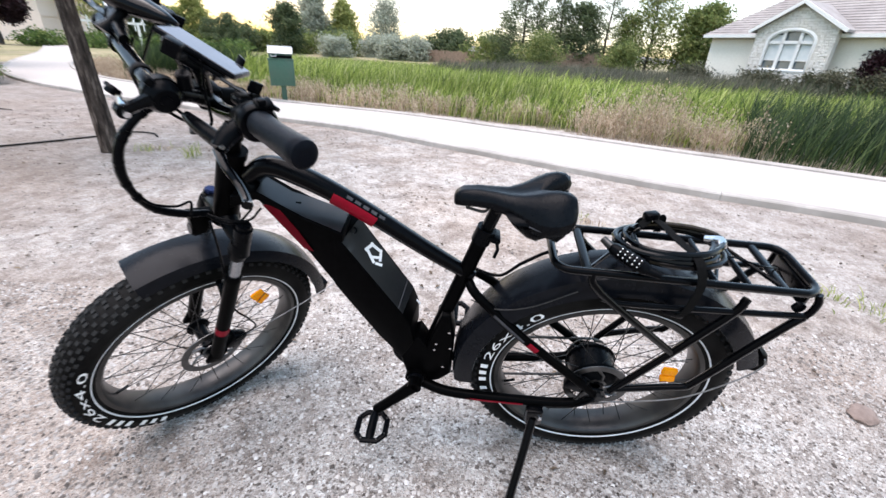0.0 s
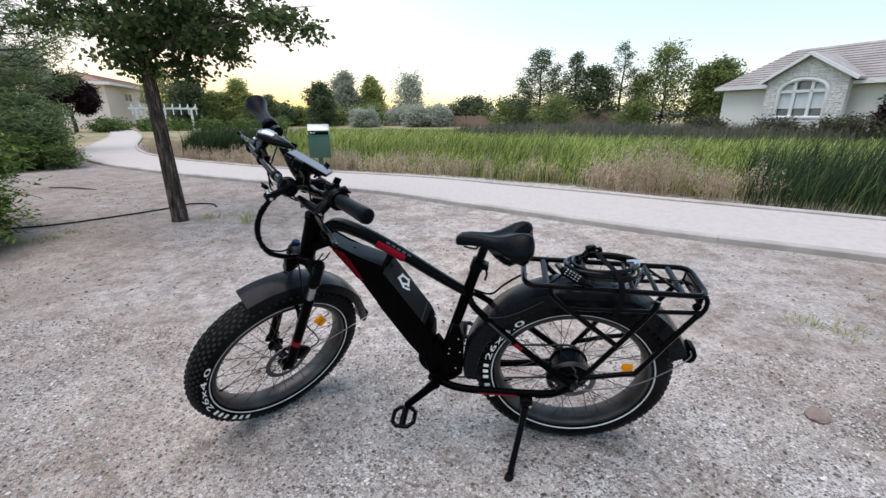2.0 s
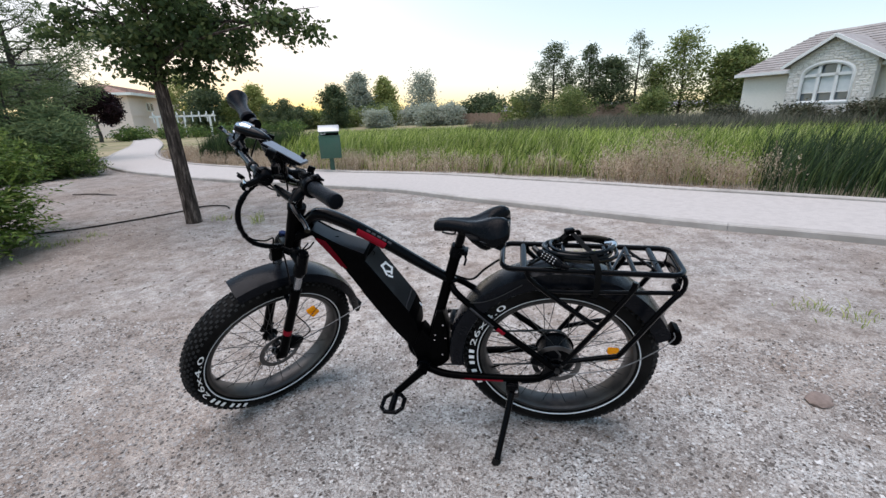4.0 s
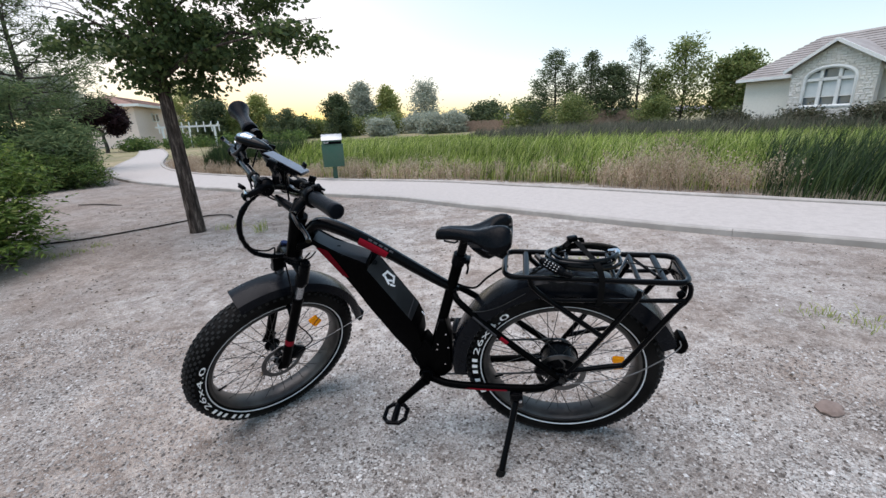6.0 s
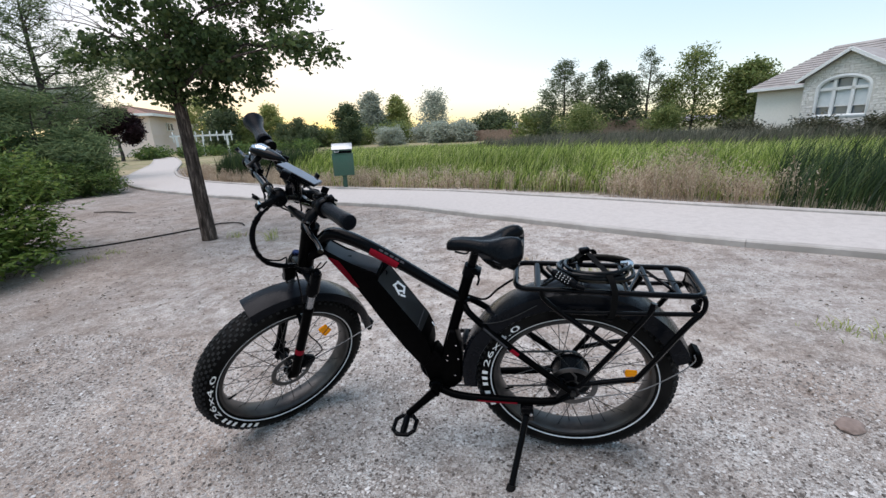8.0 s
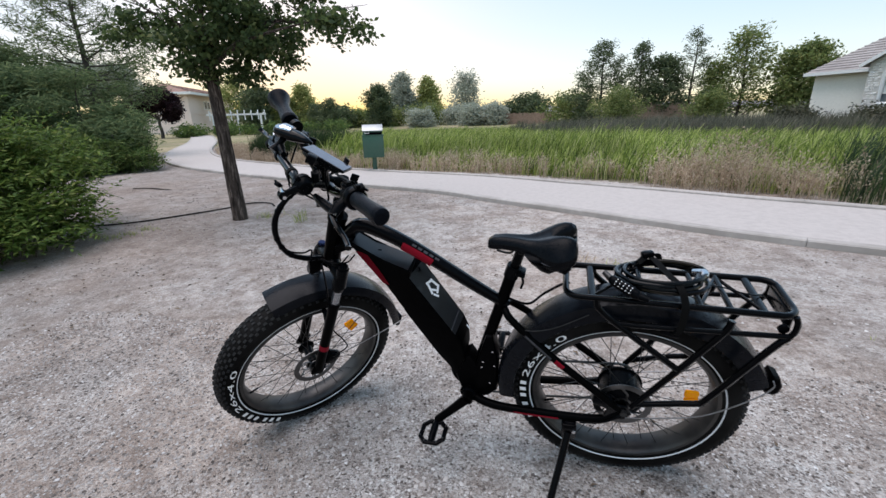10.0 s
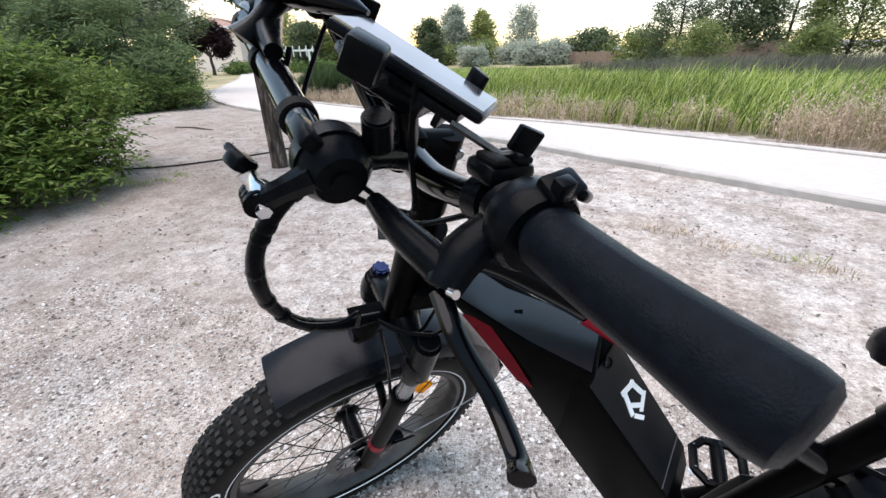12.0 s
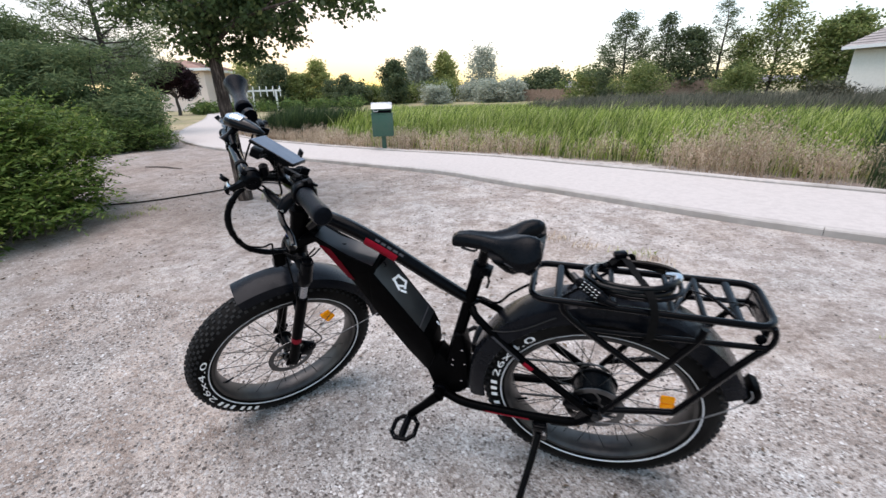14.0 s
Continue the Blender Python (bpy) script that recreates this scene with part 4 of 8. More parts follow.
# trees on the skyline
for spec in (
    ("pine", "tall dark ragged pine tree behind a board fence", 4.25, 43.3, 7.2, 2.3, DARK_LEAF, "pine", 62, 14, 0.28, 0.20, 201, 0.12, 0.06, 0.22, 6),
    ("pine", "spiky mid green pine behind a board fence", 7.5, 42.9, 6.9, 1.7, DARK_LEAF, "spire", 46, 12, 0.26, 0.19, 202, 0.1, 0.06, 0.3, 5),
    ("tree", "low dark green tree behind a board fence", 9.4, 42.6, 5.2, 1.6, DARK_LEAF, "round", 50, 13, 0.26, 0.24, 203, 0.1, 0.1, 0.45, 5),
    ("pine", "slim tall pine tree with thin open branches", 11.4, 42.0, 7.8, 1.75, DARK_LEAF, "pine", 34, 12, 0.26, 0.17, 204, 0.11, 0.12, 0.2, 5),
    ("tree", "light green ash tree with open feathery crown", 14.9, 41.0, 6.1, 2.2, FAR_LEAF, "vase", 60, 9, 0.26, 0.22, 205, 0.1, 0.06, 0.4, 5),
    ("tree", "low light green tree under taller trees", 13.0, 41.4, 4.0, 1.5, FAR_LEAF, "vase", 36, 10, 0.26, 0.24, 206, 0.08, 0.1, 0.4, 5),
    ("tree", "rounded dense green tree beside a house", 18.5, 39.5, 5.2, 1.95, FAR_LEAF, "round", 74, 15, 0.26, 0.24, 207, 0.12, 0.1, 0.5, 6),
    ("tree", "tall grey-green cottonwood tree far behind the marsh", -21.9, 61.4, 6.9, 2.0, SILVER_LEAF, "spire", 66, 16, 0.34, 0.34, 208, 0.14, 0.03, 0.5, 6),
    ("tree", "tall pale green cottonwood tree far behind the marsh", -18.3, 62.8, 6.3, 1.7, YELLOW_LEAF, "spire", 66, 16, 0.34, 0.34, 209, 0.14, 0.03, 0.5, 6),
    ("tree", "rounded dark tree behind the marsh", -20.9, 50.2, 4.5, 1.6, DARK_LEAF, "round", 56, 14, 0.26, 0.24, 210, 0.1, 0.14, 0.5, 5),
    ("tree", "silvery open olive tree far behind the marsh", -12.2, 61.2, 5.3, 2.5, SILVER_LEAF, "vase", 46, 10, 0.34, 0.32, 211, 0.1, 0.1, 0.4, 5),
    ("tree", "golden poplar on the far side, backlight in its leaf colour", -29.0, 46.0, 4.9, 1.35, YELLOW_LEAF, "round", 44, 13, 0.26, 0.22, 212, 0.1, 0.1, 0.45, 5),
    ("conifer", "dark pointed conifer on the far side", -23.9, 43.4, 3.3, 1.15, DARK_LEAF, "pine", 44, 13, 0.24, 0.16, 213, 0.09, 0.04, 0.25, 5),
    ("conifer", "dark pointed conifer on the far side", -26.3, 44.8, 2.8, 1.3, DARK_LEAF, "pine", 40, 13, 0.24, 0.16, 214, 0.09, 0.04, 0.25, 5),
    ("tree", "dark broad tree far along the path", -33.2, 43.6, 4.2, 1.9, DARK_LEAF, "round", 60, 14, 0.28, 0.28, 215, 0.1, 0.08, 0.5, 5),
    ("tree", "dark broad tree far along the path", -30.9, 45.2, 3.2, 1.6, FAR_LEAF, "round", 50, 14, 0.26, 0.26, 216, 0.1, 0.06, 0.5, 5),
    ("tree", "golden tree far along the path, backlight in its leaf colour", -42.0, 50.6, 6.0, 2.2, YELLOW_LEAF, "vase", 44, 11, 0.3, 0.28, 217, 0.1, 0.14, 0.45, 5),
    ("tree", "low dark tree on the far side of the marsh", -26.6, 50.5, 1.5, 2.0, DARK_LEAF, "round", 44, 13, 0.3, 0.28, 218, 0.1, 0.06, 0.5, 5),
    ("tree", "low dark tree on the far side of the marsh", -18.0, 58.0, 1.7, 2.0, DARK_LEAF, "round", 40, 13, 0.32, 0.3, 219, 0.1, 0.06, 0.5, 5),
    ("bush", "dark rounded bush beside a low board fence", -2.9, 53.6, 2.2, 2.3, DARK_LEAF, "round", 60, 14, 0.3, 0.28, 220, 0.08, 0.05, 0.5, 5),
    ("bush", "grey-green sage bush behind the marsh", -15.3, 49.1, 1.1, 1.5, SILVER_LEAF, "round", 40, 16, 0.24, 0.24, 221, 0.05, 0.05, 0.45, 5),
    ("bush", "grey-green sage bush behind the marsh", -9.2, 50.2, 1.5, 1.4, SILVER_LEAF, "round", 40, 15, 0.26, 0.26, 222, 0.05, 0.05, 0.45, 5),
    ("bush", "grey-green sage bush behind the marsh", -6.9, 50.6, 1.7, 1.3, SILVER_LEAF, "round", 36, 15, 0.26, 0.26, 223, 0.05, 0.05, 0.45, 5),
    ("bush", "tall green shrub in front of a board fence", 5.0, 36.2, 1.5, 1.9, FAR_LEAF, "vase", 46, 13, 0.22, 0.2, 224, 0.05, 0.04, 0.3, 5),
    ("bush", "tall green shrub in front of a board fence", 11.0, 35.4, 1.45, 1.4, FAR_LEAF, "vase", 36, 13, 0.22, 0.2, 225, 0.05, 0.04, 0.3, 5),
    ("bush", "dark shrub below a house wall", 13.6, 29.3, 0.55, 1.2, OLD_LEAF, "round", 34, 13, 0.17, 0.16, 226, 0.04, 0.04, 0.4, 5),
    ("bush", "dark shrub below a house window", 15.8, 26.1, 0.55, 1.2, OLD_LEAF, "round", 36, 13, 0.16, 0.15, 227, 0.04, 0.04, 0.4, 5),
    ("bush", "dark shrub below a house window", 17.6, 24.0, 0.6, 1.2, OLD_LEAF, "round", 36, 13, 0.16, 0.15, 228, 0.04, 0.04, 0.4, 5),
    ("bush", "dark shrub below a house window", 19.4, 22.2, 0.7, 1.3, OLD_LEAF, "round", 36, 13, 0.16, 0.15, 229, 0.04, 0.04, 0.4, 5),
    ("bush", "dark red-brown shrub beside a house", 19.6, 23.4, 2.2, 0.6, PURPLE_LEAF, "round", 36, 12, 0.18, 0.16, 230, 0.04, 0.1, 0.4, 5),
    ("bush", "low olive growth along the far side of the marsh", -30.0, 50.0, 1.0, 2.2, FAR_LEAF, "round", 34, 14, 0.3, 0.32, 240, 0.05, 0.03, 0.5, 5),
    ("bush", "low olive growth along the far side of the marsh", -25.2, 53.0, 0.9, 2.2, FAR_LEAF, "round", 34, 14, 0.3, 0.32, 241, 0.05, 0.03, 0.5, 5),
    ("bush", "low olive growth along the far side of the marsh", -22.0, 55.0, 1.1, 2.2, FAR_LEAF, "round", 34, 14, 0.3, 0.32, 242, 0.05, 0.03, 0.5, 5),
    ("bush", "low olive growth along the far side of the marsh", -16.6, 56.0, 1.1, 2.2, FAR_LEAF, "round", 34, 14, 0.3, 0.32, 243, 0.05, 0.03, 0.5, 5),
    ("bush", "low grey-green growth along the far side of the marsh", -12.0, 56.0, 1.3, 2.2, SILVER_LEAF, "round", 34, 14, 0.3, 0.32, 244, 0.05, 0.03, 0.45, 5),
    ("bush", "low grey-green growth along the far side of the marsh", -6.6, 56.5, 1.1, 2.2, SILVER_LEAF, "round", 34, 14, 0.3, 0.32, 245, 0.05, 0.03, 0.45, 5),
    ("bush", "low dark growth beside a board fence", 1.6, 48.0, 1.5, 2.2, FAR_LEAF, "round", 34, 14, 0.28, 0.3, 246, 0.05, 0.03, 0.45, 5),
    ("bush", "low dark growth along the far path", -34.5, 46.5, 1.2, 2.2, DARK_LEAF, "round", 34, 14, 0.3, 0.32, 247, 0.05, 0.03, 0.5, 5),
):
    nm, lb, x, y, top, half, mt, style, n, per, size, spread, seed, r, t0, shp, tw = spec
    wide = 1.2 if style == "round" else 1.65
    per = int(per * 1.5) if style == "pine" else per
    grown_tree(nm, lb, x, y, top, half * wide, mt, style, int(n * 1.2), per, size, spread * 1.1, seed, r, t0, shp, tw + 1, 0.1, "bush" if nm == "bush" else "tree")

# cattails, old reeds, weeds
rng = np.random.default_rng(7)


def scatter(n, x0, x1, y0, y1, keep):
    x, y = rng.uniform(x0, x1, n), rng.uniform(y0, y1, n)
    k = keep(x, y, beyond(x, y))
    return np.stack([x[k], y[k]], 1)


def patch(x, y, f, o=0.0):
    return np.array([noise.noise((a * f + o, b * f, o)) for a, b in zip(x, y)])


reed_xy = np.concatenate([
    scatter(90000, -7, 12, 6, 16, lambda x, y, d: (d > 2.5 + 0.4 * patch(x, y, 0.8)) & (d < 7.5) & (x < 3.75 + 0.6 * (y - 5.8) + 0.35 * patch(x, y, 0.9, 2))),
    scatter(36000, 3, 18, 2, 15, lambda x, y, d: (d > 4.3) & (d < 7.5) & (x >= 3.75 + 0.6 * (y - 5.8))),
    scatter(190000, -22, 30, 7, 42, lambda x, y, d: (d >= 7.5) & (y < 22 + 1.2 * patch(x, y, 0.3, 5) + 18 * np.clip((2 - x) / 5, 0, 1)) & (x > -6.2 - (y - 12) * 0.45) & (((x + 8.2) / 2.8) ** 2 + ((y - 13.0) / 2.2) ** 2 > 1)),
])
reed_d = beyond(reed_xy[:, 0], reed_xy[:, 1])
hv = np.clip(0.38 + 0.36 * (reed_d - 2.5), 0.38, 1) * (0.86 + 0.2 * patch(reed_xy[:, 0], reed_xy[:, 1], 0.5) + rng.uniform(-0.36, 0.1, len(reed_xy)))
far_k = np.clip((reed_xy[:, 1] - 8) / 14, 0, 1)
tagged(part("cattails", blades("cattails", reed_xy, ground_z(reed_xy[:, 0], reed_xy[:, 1]), hv, 0.013 + 0.012 * far_k, 0.34, 8, (0.42, 0.06)), REED, smooth=False), "bright green cattail blades filling a marsh", "cattails", kind="stuff")
# first batch: front reeds with their shade in the colour; second: a dark clump
dark_xy = np.concatenate([
    scatter(70000, 2.5, 18, 0.0, 13, lambda x, y, d: (d > 1.85) & (d < 4.6 + 0.6 * patch(x, y, 0.7, 11)) & (x > 3.65 + 0.6 * (y - 5.8) + 0.35 * patch(x, y, 0.9, 2))),
    scatter(40000, -11.0, -6.0, 10.6, 15.2, lambda x, y, d: (((x + 8.4) / 1.75) ** 2 + ((y - 12.9) / 1.6) ** 2 < 1 + 0.4 * patch(x, y, 0.9, 7)) & (d > 2.3)),
])
dark_d = beyond(dark_xy[:, 0], dark_xy[:, 1])
dark_h = np.clip(0.72 + 0.3 * (dark_d - 1.8), 0.72, 1) * (0.98 + 0.2 * patch(dark_xy[:, 0], dark_xy[:, 1], 0.8) + rng.uniform(-0.4, 0.1, len(dark_xy)))
tagged(part("dark_reeds", blades("dark_reeds", dark_xy, ground_z(dark_xy[:, 0], dark_xy[:, 1]), dark_h, 0.009, 0.28, 9, (0.45, 0.05)), DARK_SHADED_REED, smooth=False), "dark green reed blades beside the path, partly darkened for shade", "reeds", kind="stuff")
old_xy = scatter(48000, -8, 34, 20, 35, lambda x, y, d: (y > 22 + 1.2 * patch(x, y, 0.3, 5)) & (d > 3) & (x > 1 - (y - 25) * 0.45))
old_h = 1.3 + 0.3 * patch(old_xy[:, 0], old_xy[:, 1], 0.5, 3) + rng.uniform(-0.35, 0.12, len(old_xy))
tagged(part("old_reeds", blades("old_reeds", old_xy, ground_z(old_xy[:, 0], old_xy[:, 1]), old_h, 0.032, 0.25, 10), OLD_REED, smooth=False), "grey-brown old reeds behind green cattails", "reeds", kind="stuff")


def weeds(name, xy, base, height, seed):
    """Dry branching weeds: thin stems with side twigs and small seed heads."""
    r = np.random.default_rng(seed)
    n, m = len(xy), 11
    az, el = r.uniform(0, 2 * np.pi, (n, m)), r.uniform(0.5, 1.4, (n, m))
    t = r.uniform(0.15, 1.0, (n, m))
    h = height * r.uniform(0.6, 1.2, n)
    tilt = r.normal(size=(n, 2)) * 0.18
    px = xy[:, 0, None] + tilt[:, :1] * t * h[:, None]
    py = xy[:, 1, None] + tilt[:, 1:] * t * h[:, None]
    pz = base[:, None] + t * h[:, None]
    ln = h[:, None] * r.uniform(0.12, 0.36, (n, m)) * (1.15 - t * 0.6)
    P = np.stack([px, py, pz], -1).reshape(-1, 3)
    D = np.stack([np.cos(az) * np.cos(el), np.sin(az) * np.cos(el), np.sin(el)], -1).reshape(-1, 3)
    ln = ln.reshape(-1, 1)
    S = np.cross(D, r.normal(size=D.shape))
    S /= np.linalg.norm(S, axis=1)[:, None]
    w = 0.0026
    q = P + D * ln
    hd = 0.0085 * r.uniform(0.6, 1.7, (len(P), 1))
    V = np.stack([P - S * w, P + S * w, q, q - S * hd, q + S * hd, q + D * hd * 2.4], 1).reshape(-1, 3)
    k = np.arange(len(P))[:, None] * 6
    F = np.concatenate([k + [0, 1, 2], k + [3, 4, 5]], 1).reshape(-1, 3)
    b = np.stack([xy[:, 0], xy[:, 1], base], 1)
    tp = np.stack([xy[:, 0] + tilt[:, 0] * h, xy[:, 1] + tilt[:, 1] * h, base + h], 1)
    e = np.array([0.004, 0.002, 0])
    V2 = np.stack([b - e, b + e, tp], 1).reshape(-1, 3)
    F2 = np.arange(len(V2)).reshape(-1, 3) + len(V)
    return tri_mesh(name, np.concatenate([V, V2]), np.concatenate([F, F2]))


tall_xy = scatter(9500, 0, 7, 4.0, 9, lambda x, y, d: (d > 1.95 + 0.2 * patch(x, y, 1.5)) & (d < 2.7 + 0.4 * patch(x, y, 1.1, 3)) & (x > 1.6 + 0.24 * (y - 6.2) + 0.5 * patch(x, y, 1.6, 8)) & (x < 3.95 + 0.5 * (y - 5.7) + 0.3 * patch(x, y, 1.8, 5)) & (patch(x, y, 2.6, 1) > -0.22))
low_xy = scatter(36000, -13, 2.4, 5, 16, lambda x, y, d: (d > 1.95 + 0.3 * np.clip(x + 1, 0, 2)) & (d < 2.9 + 0.4 * patch(x, y, 0.9, 4)) & (patch(x, y, 1.2, 6) > -0.3) & (patch(x, y, 3.0, 2) > -0.2))
side_xy = scatter(5000, -15, -5, 9.5, 18, lambda x, y, d: (d > 1.8) & (d < 6.5) & (patch(x, y, 0.5, 9) > -0.1))
tagged(part("dry_weeds", weeds("dry_weeds", tall_xy, ground_z(tall_xy[:, 0], tall_xy[:, 1]), 0.44 + 0.36 * patch(tall_xy[:, 0], tall_xy[:, 1], 1.3, 2), 31), DRY, smooth=False), "tall tan dry weeds with seed heads beside the path", "weeds", kind="stuff")
tagged(part("dry_weeds", weeds("dry_weeds", low_xy, ground_z(low_xy[:, 0], low_xy[:, 1]), 0.36 + 0.2 * patch(low_xy[:, 0], low_xy[:, 1], 1.3, 2), 32), DRY, smooth=False), "low tan dry weeds along the marsh edge", "weeds", kind="stuff")
tagged(part("dry_grass", weeds("dry_grass", side_xy, ground_z(side_xy[:, 0], side_xy[:, 1]), 0.22, 33), DRY, smooth=False), "sparse low dry grass inside the path's bend", "grass", kind="stuff")

# ---- litter bin ----
def litter_bin(x, y, turn):
    root = tagged(empty("litter_bin", pose(x, y, gz(x, y), 0, 0, turn)), "green metal litter bin on a post beside the path", "bin")
    b = B()
    box(b, (0.10, 0.10, 0.50), pose(0, 0, 0.19), 0.006)
    part("post", b, BIN_GREEN, root)
    b = B()
    box(b, (0.47, 0.36, 0.48), pose(0, 0, 0.60), 0.012)
    part("body", b, BIN_GREEN, root)
    b = B()
    box(b, (0.485, 0.372, 0.02), pose(0, 0, 0.846), 0.005)
    part("rim", b, BIN_GREEN, root)
    b = B()
    prism(b, [(-0.17, 0.856), (0.17, 0.856), (0.17, 1.06), (0.0, 1.06), (-0.17, 0.94)], -0.215, 0.215, 0.006)
    part("hood", b, BIN_GREEN, root, "green hood with a sloping front", m=pose(0, 0, 0, 0, 0, 90))
    b = B()
    box(b, (0.36, 0.012, 0.055), pose(0.03, -0.172, 0.895), 0.004)
    part("opening", b, PLASTIC, root, "dark slot under the lid")
    b = B()
    tube(b, [(-0.17, -0.175, 0.93), (-0.17, -0.20, 0.90), (-0.08, -0.20, 0.90), (-0.08, -0.175, 0.93)], 0.008, 8)
    part("handle", b, BIN_LID, root, "pale pull handle")
    b = B()
    box(b, (0.46, 0.225, 0.016), pose(0.0, -0.088, 1.014, 35, 0, 0), 0.005)
    box(b, (0.46, 0.20, 0.016), pose(-0.01, 0.09, 1.076, 0, 0, 0), 0.005)
    part("lid", b, BIN_LID, root, "pale tilted metal lid")
    return root


litter_bin(-3.86, 8.76, 22)

# ---- hose and small things on the gravel ----
def on_ground(pts, r):
    return [(x, y, gz(x, y) + r + 0.008 + (p[2] if len(p) > 2 else 0)) for p in pts for x, y in [p[:2]]]


hose = B()
tube(hose, on_ground([(-6.6, 3.2), (-5.9, 3.5), (-5.3, 3.82), (-4.92, 4.24), (-4.56, 4.75), (-4.42, 5.1), (-4.1, 5.14), (-3.92, 5.0)], 0.011), 0.011, 8, 8)
tagged(part("irrigation_hose", hose, HOSE), "black irrigation hose lying on gravel by a tree", "hose")
twig = B()
tube(twig, on_ground([(-7.95, 6.08), (-7.5, 6.12), (-7.2, 6.05), (-6.9, 6.0)], 0.012), [0.01, 0.014, 0.012, 0.006], 6, 5)
tagged(part("fallen_branch", twig, DARK_BARK), "thin dark fallen branch lying on gravel", "branch")


def flat_stone(x, y, sx, sy, sz, mat, label, seed):
    b = B()
    bmesh.ops.create_icosphere(b, subdivisions=3, radius=1)
    for v in b.verts:
        k = 1 + 0.22 * noise.noise(v.co * 1.6 + Vector((seed, 0, 0))) + 0.06 * noise.noise(v.co * 5)
        v.co = Vector((v.co.x * sx * k, v.co.y * sy * k, v.co.z * sz * k))
    tagged(part("stone", b, mat, m=pose(x, y, gz(x, y) + sz * 0.25, 0, 0, seed * 40)), label, "stone")


flat_stone(1.58, 1.2, 0.064, 0.043, 0.015, RED_STONE, "flat reddish-brown stone lying on gravel", 1)
flat_stone(1.76, 1.0, 0.08, 0.045, 0.012, GREY_STONE, "flat grey stone lying on gravel", 2)
flat_stone(-0.18, 0.23, 0.022, 0.018, 0.012, GREY_STONE, "small dark stone lying on gravel", 3)
TUFTS = [(2.1, 2.1, 0.045, 1), (2.26, 1.95, 0.045, 1), (0.12, 3.37, 0.05, 0), (0.26, 3.35, 0.05, 0), (0.46, 3.16, 0.05, 0), (0.83, 3.07, 0.05, 1), (0.95, 2.95, 0.05, 0), (-3.0, 4.25, 0.17, 1),
         (-3.62, 4.36, 0.09, 1), (-3.5, 4.45, 0.06, 0), (-5.16, 3.22, 0.06, 1), (-4.93, 3.2, 0.05, 1), (-4.8, 3.37, 0.05, 1), (-4.75, 3.6, 0.05, 1), (2.9, 2.5, 0.04, 0)]
for k, (x, y, hgt, green) in enumerate(TUFTS):
    n = 40
    xy = np.stack([x + rng.normal(size=n) * (0.09 if hgt < 0.1 else 0.05), y + rng.normal(size=n) * 0.05], 1)
    mt, lb = ((YELLOW_LEAF, "small tuft of green weeds growing in gravel") if green else (DRY, "small tuft of dry grass in gravel"))
    tagged(part("grass_tuft", blades("grass_tuft", xy, ground_z(xy[:, 0], xy[:, 1]), hgt, 0.006, 0.9, 50 + k), mt, smooth=False), lb, "grass tuft", kind="stuff")


def grains(name, n, x0, x1, y0, y1, r0, r1, seed):
    """Loose gravel: small lumps of eight faces lying on the ground."""
    r = np.random.default_rng(seed)
    x, y = r.uniform(x0, x1, n), r.uniform(y0, y1, n)
    k = (beyond(x, y) < -0.05)
    x, y = x[k], y[k]
    n = len(x)
    s = r0 + (r1 - r0) * r.uniform(0, 1, n) ** 3
    octa = np.array([(1, 0, 0), (0, 1, 0), (-1, 0, 0), (0, -1, 0), (0, 0, 1), (0, 0, -1)], float)
    a = r.uniform(0, 6.28, n)
    V = octa[None] * s[:, None, None] * r.uniform(0.55, 1.25, (n, 6, 1))
    V[:, :, 2] *= 0.6
    c, sn = np.cos(a)[:, None], np.sin(a)[:, None]
    X = V[:, :, 0] * c - V[:, :, 1] * sn + x[:, None]
    Y = V[:, :, 0] * sn + V[:, :, 1] * c + y[:, None]
    near = np.exp(-((x / 9) ** 2 + ((y - 3) / 9) ** 2))
    lift = np.array([noise.noise((p * 1.1, q * 1.1, 0)) * 0.012 + noise.noise((p * 4, q * 4, 3)) * 0.006 for p, q in zip(x, y)])
    flat = np.exp(-((x + 0.2) ** 2 + (y - 0.9) ** 2) / 1.5)
    Z = V[:, :, 2] + (slope_z(x, y) + lift * near * (1 - 0.8 * flat) + s * 0.15)[:, None]
    W = np.stack([X, Y, Z], -1).reshape(-1, 3)
    f = np.array([(0, 1, 4), (1, 2, 4), (2, 3, 4), (3, 0, 4)])
    F = (np.arange(n)[:, None, None] * 6 + f[None]).reshape(-1, 3)
    return tri_mesh(name, W, F)


def litter(name, n, x0, x1, y0, y1, size, seed):
    """Dead leaf bits and bark crumbs lying flat."""
    r = np.random.default_rng(seed)
    x, y = r.uniform(x0, x1, n), r.uniform(y0, y1, n)
    k = (beyond(x, y) < -0.1) & (patch(x, y, 0.9, 12) > -0.12)
    x, y = x[k], y[k]
    n = len(x)
    a, s_ = r.uniform(0, 6.28, n), size * r.uniform(0.35, 1.3, n)
    c, sn = np.cos(a) * s_, np.sin(a) * s_
    z = ground_z(x, y) + 0.010
    w = r.uniform(0.25, 0.5, n)
    V = np.stack([np.stack([x - c, y - sn, z - 0.004], 1), np.stack([x + sn * w, y - c * w, z + r.uniform(0, 0.008, n)], 1), np.stack([x + c, y + sn, z], 1), np.stack([x - sn * w, y + c * w, z + r.uniform(0, 0.006, n)], 1)], 1).reshape(-1, 3)
    q = np.arange(n)[:, None] * 4
    return tri_mesh(name, V, np.concatenate([q + [0, 1, 2], q + [0, 2, 3]], 1).reshape(-1, 3))


